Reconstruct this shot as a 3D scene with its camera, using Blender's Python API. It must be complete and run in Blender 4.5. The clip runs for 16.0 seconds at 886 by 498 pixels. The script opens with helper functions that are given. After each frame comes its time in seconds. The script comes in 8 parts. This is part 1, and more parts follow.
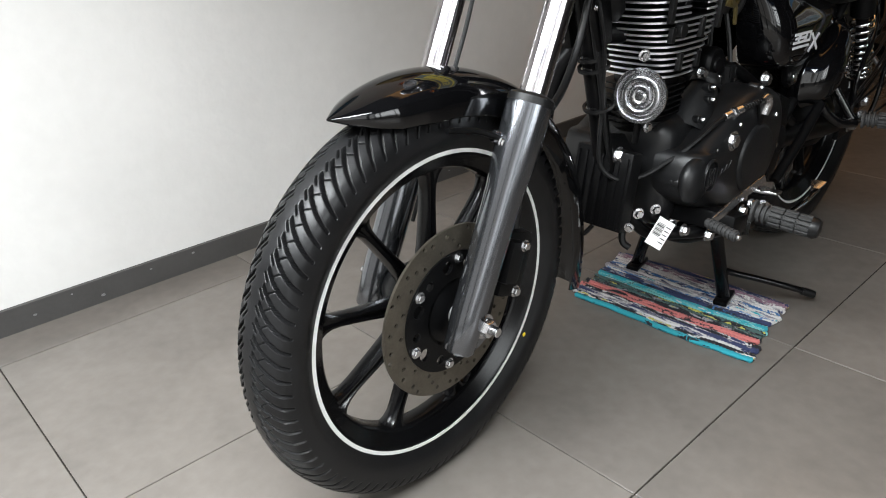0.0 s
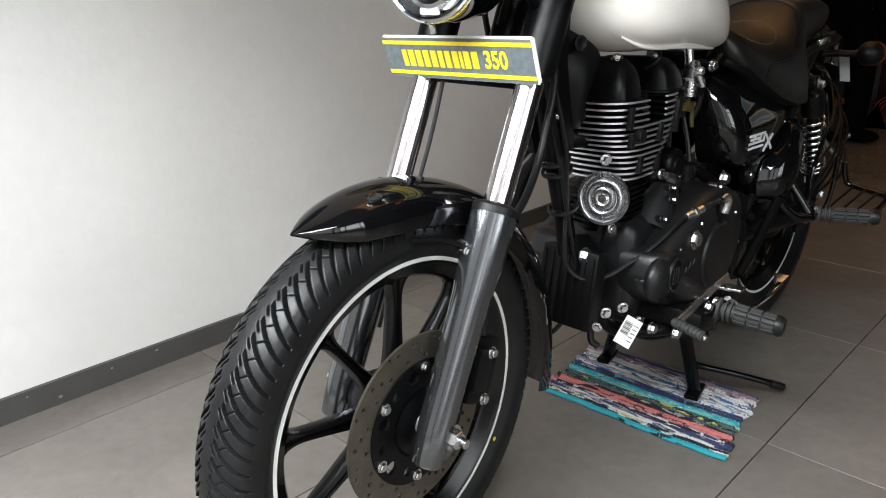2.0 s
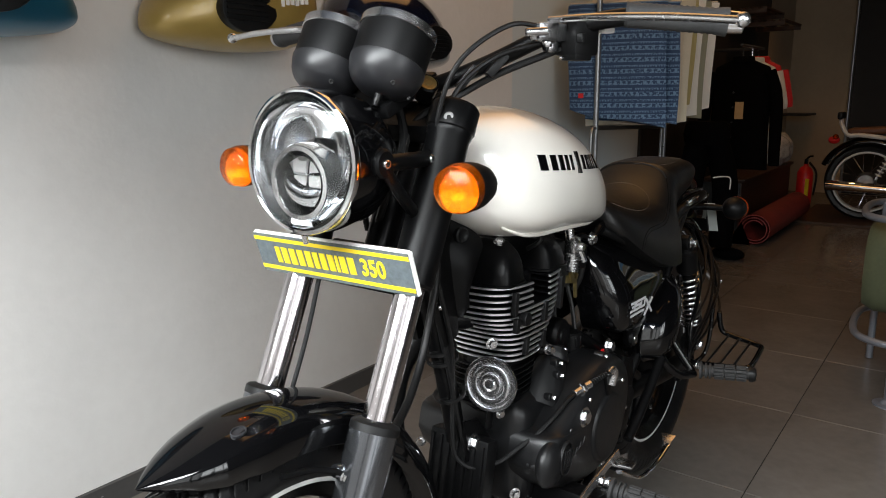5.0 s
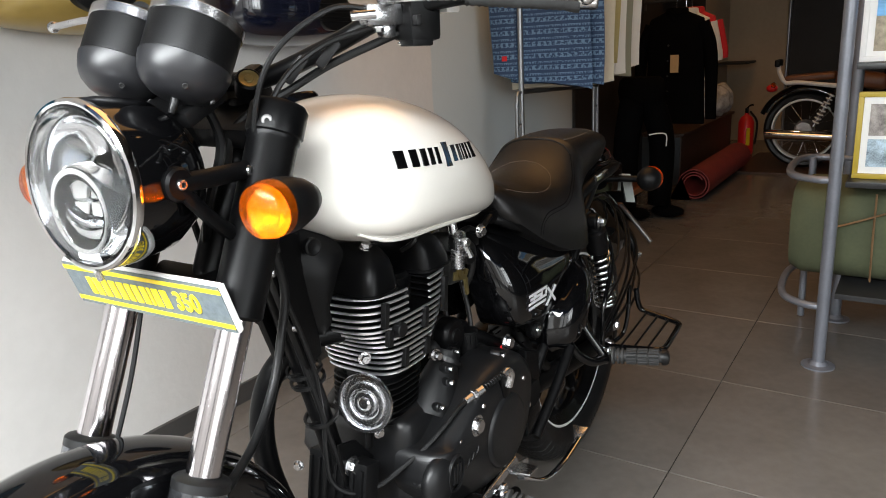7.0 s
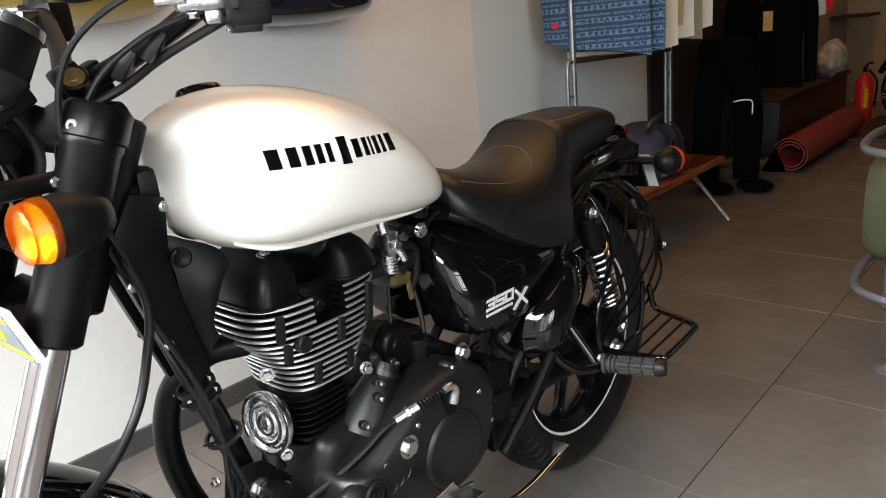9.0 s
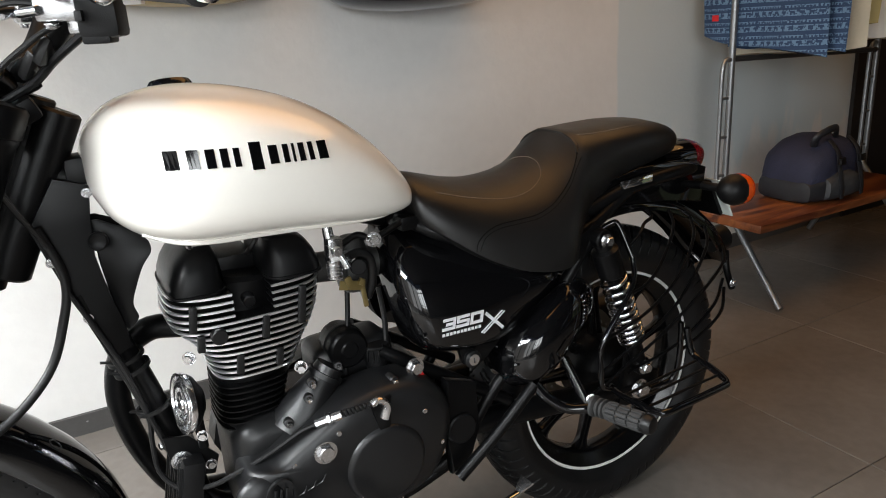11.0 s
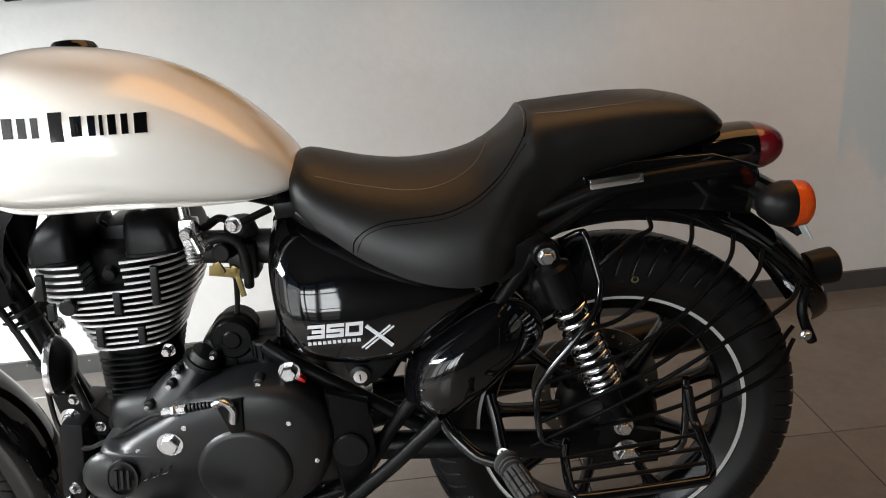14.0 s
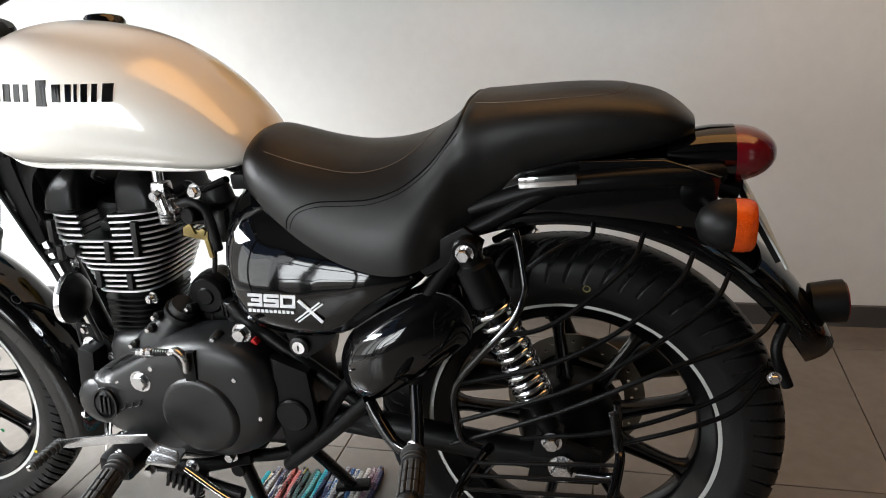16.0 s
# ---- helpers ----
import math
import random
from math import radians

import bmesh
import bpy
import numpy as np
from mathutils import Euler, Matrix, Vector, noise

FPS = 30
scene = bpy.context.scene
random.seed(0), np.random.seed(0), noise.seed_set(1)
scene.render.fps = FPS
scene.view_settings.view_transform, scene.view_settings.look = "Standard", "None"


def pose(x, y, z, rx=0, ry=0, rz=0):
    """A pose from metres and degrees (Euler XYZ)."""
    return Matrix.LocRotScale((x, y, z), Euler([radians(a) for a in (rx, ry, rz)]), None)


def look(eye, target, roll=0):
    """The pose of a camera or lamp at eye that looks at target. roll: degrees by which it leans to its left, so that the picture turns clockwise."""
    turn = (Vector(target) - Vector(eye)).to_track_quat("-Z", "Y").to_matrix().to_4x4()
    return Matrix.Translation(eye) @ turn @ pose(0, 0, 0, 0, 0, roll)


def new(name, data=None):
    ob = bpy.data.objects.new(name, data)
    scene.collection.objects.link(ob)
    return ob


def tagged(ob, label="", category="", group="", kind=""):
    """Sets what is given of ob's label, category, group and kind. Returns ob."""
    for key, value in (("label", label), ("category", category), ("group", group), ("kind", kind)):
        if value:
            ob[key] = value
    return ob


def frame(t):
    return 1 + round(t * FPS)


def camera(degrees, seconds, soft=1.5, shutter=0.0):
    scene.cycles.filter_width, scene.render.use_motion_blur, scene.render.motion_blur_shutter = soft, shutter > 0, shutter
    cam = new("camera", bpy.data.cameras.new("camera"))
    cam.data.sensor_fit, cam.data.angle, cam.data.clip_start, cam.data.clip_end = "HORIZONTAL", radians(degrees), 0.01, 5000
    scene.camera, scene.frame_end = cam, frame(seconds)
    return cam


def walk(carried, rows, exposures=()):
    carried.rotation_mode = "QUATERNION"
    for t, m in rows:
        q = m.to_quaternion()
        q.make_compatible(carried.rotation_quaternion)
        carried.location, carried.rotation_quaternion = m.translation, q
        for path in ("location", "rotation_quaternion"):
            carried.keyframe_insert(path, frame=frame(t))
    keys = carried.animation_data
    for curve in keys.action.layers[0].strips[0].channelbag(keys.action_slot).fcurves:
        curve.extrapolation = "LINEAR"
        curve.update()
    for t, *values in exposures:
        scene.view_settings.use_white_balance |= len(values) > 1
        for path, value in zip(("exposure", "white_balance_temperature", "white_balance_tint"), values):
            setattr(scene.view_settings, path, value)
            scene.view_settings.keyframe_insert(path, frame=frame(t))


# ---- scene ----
cam = camera(63.2, 16.0, soft=1.0)
PATH = [
    (0, (-0.644, -0.762, 0.878), (0.567, 0.581, 0.023), -2.5),
    (0.5, (-0.642, -0.764, 0.886), (0.57, 0.595, 0.059), -2.3),
    (1, (-0.633, -0.757, 0.893), (0.627, 0.585, 0.11), -2.0),
    (1.5, (-0.625, -0.752, 0.904), (0.667, 0.588, 0.172), -1.7),
    (2, (-0.619, -0.754, 0.918), (0.706, 0.591, 0.256), -2.1),
    (2.5, (-0.619, -0.755, 0.938), (0.736, 0.584, 0.329), -1.7),
    (3, (-0.595, -0.738, 0.97), (0.815, 0.575, 0.434), -1.2),
    (3.5, (-0.583, -0.723, 0.995), (0.85, 0.581, 0.498), -0.7),
    (4, (-0.572, -0.712, 1.02), (0.914, 0.55, 0.575), -0.0),
    (4.5, (-0.56, -0.704, 1.041), (0.977, 0.508, 0.628), 0.2),
    (6.8, (-0.331, -0.723, 1.093), (1.304, 0.304, 0.572), -2.6),
    (7, (-0.319, -0.756, 1.095), (1.285, 0.314, 0.565), -3.1),
    (7.5, (-0.23, -0.816, 1.093), (1.322, 0.323, 0.551), -3.3),
    (8, (-0.175, -0.855, 1.104), (1.313, 0.36, 0.547), -4.3),
    (8.5, (-0.112, -0.879, 1.093), (1.404, 0.288, 0.509), -4.7),
    (9, (-0.021, -0.912, 1.088), (1.372, 0.398, 0.501), -5.8),
    (9.2, (0.03, -0.931, 1.09), (1.409, 0.378, 0.47), -5.8),
    (11.3, (0.409, -1.149, 1.106), (1.225, 0.575, 0.507), -4.5),
    (11.5, (0.449, -1.141, 1.106), (1.217, 0.607, 0.509), -5.3),
    (12, (0.6, -1.106, 1.088), (1.249, 0.677, 0.453), -4.8),
    (12.5, (0.705, -1.094, 1.085), (1.202, 0.721, 0.407), -6.2),
    (13, (0.845, -1.116, 1.075), (1.276, 0.725, 0.423), -4.8),
    (13.5, (0.992, -1.139, 1.074), (1.145, 0.751, 0.44), -5.1),
    (14, (1.082, -1.108, 1.058), (1.108, 0.776, 0.388), -5.9),
    (14.5, (1.172, -1.04, 1.059), (1.189, 0.846, 0.394), -5.4),
    (15, (1.254, -1.036, 1.056), (1.09, 0.833, 0.36), -6.4),
    (15.5, (1.385, -1.042, 1.054), (0.997, 0.798, 0.372), -5.6),
    (16, (1.48, -1.04, 1.044), (0.933, 0.751, 0.344), -5.8),
]
walk(cam, [(t, look(eye, target, roll)) for t, eye, target, roll in PATH], exposures=((0, -0.70), (1, -0.69), (2.5, -0.81), (3.5, -0.97), (4.6, -0.87), (7, -0.23), (9, 0.08), (11.5, -0.18), (13.0, -0.24), (14.5, 0.08), (16, 0.15)))

# ---- world, sun, large lights ----
world = bpy.data.worlds.new("world")
scene.world = world
world.use_nodes = True
wn = world.node_tree.nodes
sky = wn.new("ShaderNodeTexSky")
sky.sky_type, sky.sun_disc = "NISHITA", False
sky.sun_elevation, sky.sun_rotation = radians(48), radians(53)
world.node_tree.links.new(sky.outputs[0], wn["Background"].inputs[0])
wn["Background"].inputs[1].default_value = 0.08


def lamp(name, kind, m, energy, colour=(1, 1, 1), **more):
    data = bpy.data.lights.new(name, kind)
    data.energy, data.color = energy, colour
    if kind == "AREA":
        data.shape, data.size, data.size_y = "RECTANGLE", more["w"], more["h"]
    if kind == "SUN":
        data.angle = more["angle"]
    if kind == "SPOT":
        data.spot_size, data.spot_blend, data.shadow_soft_size = more["cone"], 0.6, 0.04
    if kind == "POINT":
        data.shadow_soft_size = more["r"]
    ob = new(name, data)
    ob.matrix_world = m
    return ob


lamp("sun", "SUN", look((8, 6, 11.1), (0, 0, 0)), 4.0, (1, 0.95, 0.88), angle=radians(0.5))
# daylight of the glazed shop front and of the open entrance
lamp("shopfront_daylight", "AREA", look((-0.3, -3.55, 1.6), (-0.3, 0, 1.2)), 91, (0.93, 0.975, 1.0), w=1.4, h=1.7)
# fill lamp hung in mid-air, aimed down to brighten the floor by the entrance
lamp("entrance_floor_fill", "AREA", look((-1.0, -0.45, 1.7), (-0.93, -1.05, 0.0)), 310, (0.93, 0.975, 1.0), w=0.8, h=1.8)
lamp("side_entrance_daylight", "AREA", look((-1.25, -2.4, 1.3), (0.6, -1.2, 0.8)), 22, (0.93, 0.975, 1.0), w=1.5, h=2.0)
# unseen broad warm lamp, added for the orange reflections on tank and seat
lamp("warm_reflection_light", "AREA", look((2.05, 0.24, 2.86), (2.05, 0.24, 0)), 27, (1.0, 0.53, 0.20), w=2.7, h=1.5)
# unseen warm spots, added to brighten the deeper part of the shop
FILL_SPOTS = [(1.9, -0.95), (3.2, -0.3), (4.6, -0.4), (6.0, 0.3)]
for n, (lx, ly) in enumerate(FILL_SPOTS):
    lamp("interior_fill_spot", "SPOT", look((lx, ly, 2.83), (lx, ly + 0.05, 0)), (1.0, 1.2, 18.0, 34.0)[n], (1.0, 0.50, 0.18), cone=radians(110))


# ---- materials ----
def mat(name, colour, rough=0.5, metal=0.0, coat=0.0, bump=0.0, bscale=80.0, vary=0.0, vscale=6.0, rvary=0.0, spec=0.5, trans=0.0, ior=1.45, stretch=(1, 1, 1), sheen=0.0, crough=0.04):
    m = bpy.data.materials.new(name)
    m.use_nodes = True
    n, l = m.node_tree.nodes, m.node_tree.links
    p = n["Principled BSDF"]
    p.inputs["Base Color"].default_value = (*colour, 1)
    p.inputs["Roughness"].default_value, p.inputs["Metallic"].default_value = rough, metal
    p.inputs["Coat Weight"].default_value, p.inputs["Coat Roughness"].default_value = coat, crough
    p.inputs["Specular IOR Level"].default_value, p.inputs["Transmission Weight"].default_value = spec, trans
    p.inputs["IOR"].default_value, p.inputs["Sheen Weight"].default_value = ior, sheen
    co = n.new("ShaderNodeTexCoord")
    mp = n.new("ShaderNodeMapping")
    mp.inputs["Scale"].default_value = stretch
    l.new(co.outputs["Object"], mp.inputs["Vector"])

    def tex(scale, detail=5.0):
        t = n.new("ShaderNodeTexNoise")
        t.inputs["Scale"].default_value, t.inputs["Detail"].default_value = scale, detail
        l.new(mp.outputs[0], t.inputs["Vector"])
        return t

    if vary or rvary:
        t = tex(vscale)
        fine = tex(vscale * 9)
        mixn = n.new("ShaderNodeMath")
        mixn.operation = "MULTIPLY_ADD"
        mixn.inputs[1].default_value = 0.35
        l.new(fine.outputs[0], mixn.inputs[0])
        half = n.new("ShaderNodeMath")
        half.operation = "MULTIPLY"
        half.inputs[1].default_value = 0.65
        l.new(t.outputs[0], half.inputs[0])
        l.new(half.outputs[0], mixn.inputs[2])
        if vary:
            r = n.new("ShaderNodeMapRange")
            r.inputs[1].default_value, r.inputs[2].default_value = 0.3, 0.7
            r.inputs[3].default_value, r.inputs[4].default_value = 1 - vary, 1 + vary
            l.new(mixn.outputs[0], r.inputs[0])
            c = n.new("ShaderNodeVectorMath")
            c.operation = "SCALE"
            c.inputs[0].default_value = colour
            l.new(r.outputs[0], c.inputs["Scale"])
            l.new(c.outputs[0], p.inputs["Base Color"])
        if rvary:
            r2 = n.new("ShaderNodeMapRange")
            r2.inputs[1].default_value, r2.inputs[2].default_value = 0.3, 0.7
            r2.inputs[3].default_value, r2.inputs[4].default_value = max(rough - rvary, 0.02), min(rough + rvary, 1)
            l.new(mixn.outputs[0], r2.inputs[0])
            l.new(r2.outputs[0], p.inputs["Roughness"])
    if bump:
        b = n.new("ShaderNodeBump")
        b.inputs["Strength"].default_value, b.inputs["Distance"].default_value = bump, 0.002
        l.new(tex(bscale, 8).outputs[0], b.inputs["Height"])
        l.new(b.outputs[0], p.inputs["Normal"])
    return m


GLOSS = mat("black_gloss_paint", (0.002, 0.002, 0.0023), 0.05, spec=0.65, bump=0.01, bscale=30, rvary=0.02, vscale=14)
SATIN = mat("black_satin_coating", (0.0024, 0.0024, 0.0026), 0.34, spec=0.17, bump=0.12, bscale=900, vary=0.25, vscale=9, rvary=0.07)
CASE = mat("charcoal_case_coating", (0.0054, 0.0055, 0.0060), 0.38, spec=0.50, bump=0.1, bscale=900, vary=0.2, vscale=9, rvary=0.06)
MATTE = mat("black_plastic", (0.0028, 0.0028, 0.003), 0.44, spec=0.22, bump=0.1, bscale=500, vary=0.2, vscale=12)
RUBBER = mat("tyre_rubber", (0.0052, 0.0052, 0.0056), 0.40, spec=0.36, bump=0.10, bscale=260, vary=0.35, vscale=18, rvary=0.1)
GRIPRUB = mat("grip_rubber", (0.024, 0.024, 0.024), 0.7, bump=0.2, bscale=300, vary=0.3, vscale=30)
CHROME = mat("chrome", (0.82, 0.83, 0.85), 0.07, 1.0, rvary=0.03, vscale=25)
STEEL = mat("plated_steel", (0.62, 0.62, 0.63), 0.26, 1.0, vary=0.06, vscale=40, rvary=0.03)
FINEDGE = mat("machined_fin_edge", (0.88, 0.88, 0.91), 0.34, 0.95, vary=0.05, vscale=60)
SLIDER = mat("fork_slider_gunmetal", (0.175, 0.182, 0.195), 0.17, 0.95, vary=0.03, vscale=10, rvary=0.015)
FORKCHROME = mat("brushed_fork_chrome", (0.62, 0.59, 0.60), 0.15, 1.0, rvary=0.02, vscale=25)
WHEELBLK = mat("black_wheel_enamel", (0.0026, 0.0026, 0.0029), 0.2, spec=0.34, bump=0.05, bscale=500, vary=0.2, vscale=9, rvary=0.05)
GREY = mat("grey_casting", (0.26, 0.26, 0.26), 0.4, 0.7, bump=0.15, bscale=400, vary=0.2, vscale=40)
DISC = mat("brake_disc_steel", (0.12, 0.106, 0.085), 0.4, 0.8, bump=0.1, bscale=200, vary=0.25, vscale=30)
WHITE = mat("pearl_white_paint", (0.80, 0.77, 0.71), 0.28, 0.05, coat=1.0, crough=0.07, bump=0.01, bscale=20, vary=0.02, vscale=5)
LEATHER = mat("black_seat_vinyl", (0.0060, 0.0057, 0.0055), 0.37, spec=0.40, bump=0.16, bscale=700, vary=0.2, vscale=7, rvary=0.06)
THREAD = mat("pale_stitching", (0.13, 0.105, 0.085), 0.9, spec=0.1)
THREAD2 = mat("dark_stitching", (0.0025, 0.0025, 0.0025), 0.85, spec=0.08)
AMBERCORE = mat("amber_reflector", (1.0, 0.60, 0.10), 0.22, 0.8, bump=0.9, bscale=120, vary=0.3, vscale=60)
ALLOY = mat("bare_alloy", (0.52, 0.52, 0.53), 0.24, 1.0, bump=0.03, bscale=300, vary=0.12, vscale=50)
# rear indicator amber, its colour darkened for the weaker light there
AMBERSHADE = mat("shaded_amber_lens", (0.50, 0.055, 0.003), 0.2, spec=0.3, coat=0.25, bump=0.5, bscale=420, vary=0.2, vscale=120)
AMBER = mat("amber_lens", (0.98, 0.16, 0.002), 0.12, trans=0.9, ior=1.3, coat=0.2, bump=0.5, bscale=300, vary=0.1, vscale=120)
REDLENS = mat("red_lens", (0.12, 0.004, 0.008), 0.12, coat=0.8, bump=0.2, bscale=300, vary=0.2, vscale=40)
TAPE = mat("white_reflective_tape", (0.66, 0.66, 0.64), 0.45, vary=0.06, vscale=30)
LABEL = mat("white_paper", (0.80, 0.79, 0.77), 0.7, vary=0.03, vscale=40)
INK = mat("black_ink", (0.02, 0.02, 0.02), 0.6, vary=0.1, vscale=60)
YELLOW = mat("yellow_print", (0.80, 0.60, 0.02), 0.5, vary=0.06, vscale=50)
GREENDOT = mat("green_paint_dot", (0.02, 0.30, 0.10), 0.5, vary=0.1, vscale=60)
SLATE = mat("grey_sign_board", (0.10, 0.12, 0.13), 0.5, vary=0.3, vscale=120)
SILVER = mat("silver_print", (0.72, 0.73, 0.75), 0.35, 0.3, vary=0.05, vscale=40)
BRASS = mat("yellow_zinc", (0.24, 0.185, 0.075), 0.35, 0.8, vary=0.2, vscale=60)
REDPL = mat("red_plastic", (0.65, 0.02, 0.02), 0.4, vary=0.1, vscale=30)
BLUEPL = mat("blue_plastic", (0.02, 0.08, 0.45), 0.4, vary=0.1, vscale=30)
CABLE = mat("cable_sleeve", (0.0045, 0.0045, 0.0047), 0.42, spec=0.35, bump=0.1, bscale=300, vary=0.2, vscale=20)
GLASS = mat("lamp_glass", (1, 1, 1), 0.02, trans=1.0, ior=1.45, bump=0.004, bscale=15)
REFLECTOR = mat("lamp_reflector", (0.88, 0.89, 0.90), 0.10, 1.0, bump=0.015, bscale=22)
GAUGEGREY = mat("gauge_trim_grey", (0.013, 0.013, 0.0145), 0.36, 0.0, vary=0.1, vscale=40)

PLASTER = mat("white_wall_plaster", (0.62, 0.61, 0.59), 0.8, bump=0.4, bscale=60, vary=0.05, vscale=3)
def stain_wall(m):
    """A flat grey-blue repaint with runs on the far stretch of the wall."""
    n, l = m.node_tree.nodes, m.node_tree.links
    p = n["Principled BSDF"]
    co = n.new("ShaderNodeTexCoord")
    sep = n.new("ShaderNodeSeparateXYZ")
    l.new(co.outputs["Object"], sep.inputs[0])
    mp = n.new("ShaderNodeMapping")
    mp.inputs["Scale"].default_value = (1, 1, 0.25)
    l.new(co.outputs["Object"], mp.inputs["Vector"])
    t = n.new("ShaderNodeTexNoise")
    t.inputs["Scale"].default_value, t.inputs["Detail"].default_value = 7, 4
    l.new(mp.outputs[0], t.inputs["Vector"])

    def math2(op, a, b):
        q = n.new("ShaderNodeMath")
        q.operation = op
        for k, v in enumerate((a, b)):
            if isinstance(v, float):
                q.inputs[k].default_value = v
            else:
                l.new(v, q.inputs[k])
        return q.outputs[0]

    def ramp(v, lo, hi):
        r = n.new("ShaderNodeMapRange")
        r.interpolation_type = "SMOOTHSTEP"
        r.inputs[1].default_value, r.inputs[2].default_value = lo, hi
        l.new(v, r.inputs[0])
        return r.outputs[0]

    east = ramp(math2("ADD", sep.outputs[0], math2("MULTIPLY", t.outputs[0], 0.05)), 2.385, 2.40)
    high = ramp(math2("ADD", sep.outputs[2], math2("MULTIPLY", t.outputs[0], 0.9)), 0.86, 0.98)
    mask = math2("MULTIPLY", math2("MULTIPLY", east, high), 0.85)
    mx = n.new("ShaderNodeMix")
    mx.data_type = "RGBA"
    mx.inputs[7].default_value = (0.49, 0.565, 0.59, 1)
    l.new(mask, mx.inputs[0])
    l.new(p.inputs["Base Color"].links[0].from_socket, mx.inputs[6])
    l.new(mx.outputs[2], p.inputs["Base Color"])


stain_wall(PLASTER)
WHITE.node_tree.nodes["Principled BSDF"].inputs["Coat IOR"].default_value = 1.85
SKIRT = mat("dark_grey_skirting", (0.055, 0.053, 0.051), 0.5, bump=0.1, bscale=120, vary=0.18, vscale=10, rvary=0.1)
GROUT = mat("dark_grout", (0.07, 0.066, 0.06), 0.9, vary=0.3, vscale=20)
CONCRETE = mat("street_concrete", (0.32, 0.31, 0.29), 0.9, bump=0.3, bscale=60, vary=0.15, vscale=3)
# orange-brown chosen for the warm reflection, on a panel out of view
CEILM = mat("warm_reflection_brown", (0.55, 0.27, 0.07), 0.45, bump=0.2, bscale=40, vary=0.2, vscale=5, stretch=(1, 14, 1))
DARKCEIL = mat("dark_painted_ceiling", (0.03, 0.027, 0.025), 0.7, bump=0.2, bscale=40, vary=0.2, vscale=3)
FARWALL = mat("beige_plaster", (0.42, 0.34, 0.24), 0.8, bump=0.2, bscale=50, vary=0.08, vscale=3)
BLACKWALL = mat("black_panel", (0.012, 0.011, 0.011), 0.6, bump=0.2, bscale=60, vary=0.3, vscale=6)
FRAMEBLK = mat("dark_window_frame", (0.03, 0.03, 0.03), 0.4, vary=0.2, vscale=10)


def tile_material():
    m = mat("grey_floor_tile", (0.130, 0.117, 0.105), 0.21, bump=0.05, bscale=240, vary=0.17, vscale=4.0, rvary=0.03)
    n, l = m.node_tree.nodes, m.node_tree.links
    p = n["Principled BSDF"]
    info = n.new("ShaderNodeObjectInfo")
    r = n.new("ShaderNodeMapRange")
    r.inputs[3].default_value, r.inputs[4].default_value = 0.93, 1.07
    l.new(info.outputs["Random"], r.inputs[0])
    old = p.inputs["Base Color"].links[0].from_socket
    c = n.new("ShaderNodeVectorMath")
    c.operation = "SCALE"
    l.new(old, c.inputs[0])
    l.new(r.outputs[0], c.inputs["Scale"])
    l.new(c.outputs[0], p.inputs["Base Color"])
    return m


TILE = tile_material()


# ---- shape helpers ----
XF = Matrix.Identity(4)


def thing(name, at, label, category, group="", kind=""):
    ob = new(name)
    ob.empty_display_size = 0.05
    ob.matrix_world = Matrix.Translation(at)
    return tagged(ob, label, category, group, kind)


def base_of(ob):
    m = Matrix.Identity(4)
    while ob:
        m = (ob.matrix_parent_inverse @ ob.matrix_basis if ob.parent else ob.matrix_basis) @ m
        ob = ob.parent
    return m


def part(name, bm, material, parent=None, label="", smooth=40):
    bm.transform(XF)
    bmesh.ops.recalc_face_normals(bm, faces=bm.faces)
    me = bpy.data.meshes.new(name)
    if smooth:
        for f in bm.faces:
            f.smooth = True
        for e in bm.edges:
            if len(e.link_faces) == 2 and e.calc_face_angle(0) > radians(smooth):
                e.smooth = False
    bm.to_mesh(me)
    bm.free()
    me.materials.append(material)
    ob = new(name, me)
    if parent:
        ob.parent = parent
        ob.matrix_parent_inverse = base_of(parent).inverted()
    return tagged(ob, label)


def B():
    return bmesh.new()


def frame_of(d):
    d = Vector(d).normalized()
    return d.to_track_quat("Z", "Y").to_matrix().to_4x4()


def lathe(bm, origin, axis, profile, seg=32):
    """profile: (distance along the axis, radius)."""
    m = Matrix.Translation(origin) @ frame_of(axis)
    rings = []
    for h, r in profile:
        if r < 1e-5:
            rings.append([bm.verts.new(m @ Vector((0, 0, h)))])
        else:
            rings.append([bm.verts.new(m @ Vector((r * math.cos(2 * math.pi * k / seg), r * math.sin(2 * math.pi * k / seg), h))) for k in range(seg)])
    for a, b in zip(rings, rings[1:]):
        if len(a) == 1 and len(b) == 1:
            continue
        for k in range(seg):
            j = (k + 1) % seg
            if len(a) == 1:
                bm.faces.new((a[0], b[k], b[j]))
            elif len(b) == 1:
                bm.faces.new((a[k], b[0], a[j]))
            else:
                bm.faces.new((a[k], b[k], b[j], a[j]))
    return bm


def rod(bm, a, b, r, r2=None, seg=16, bev=0.12):
    a, b = Vector(a), Vector(b)
    h, r2 = (b - a).length, r if r2 is None else r2
    e = min(bev * r, h * 0.3)
    return lathe(bm, a, b - a, [(0, 0), (0, r - e), (e, r), (h - e, r2), (h, r2 - e), (h, 0)], seg)


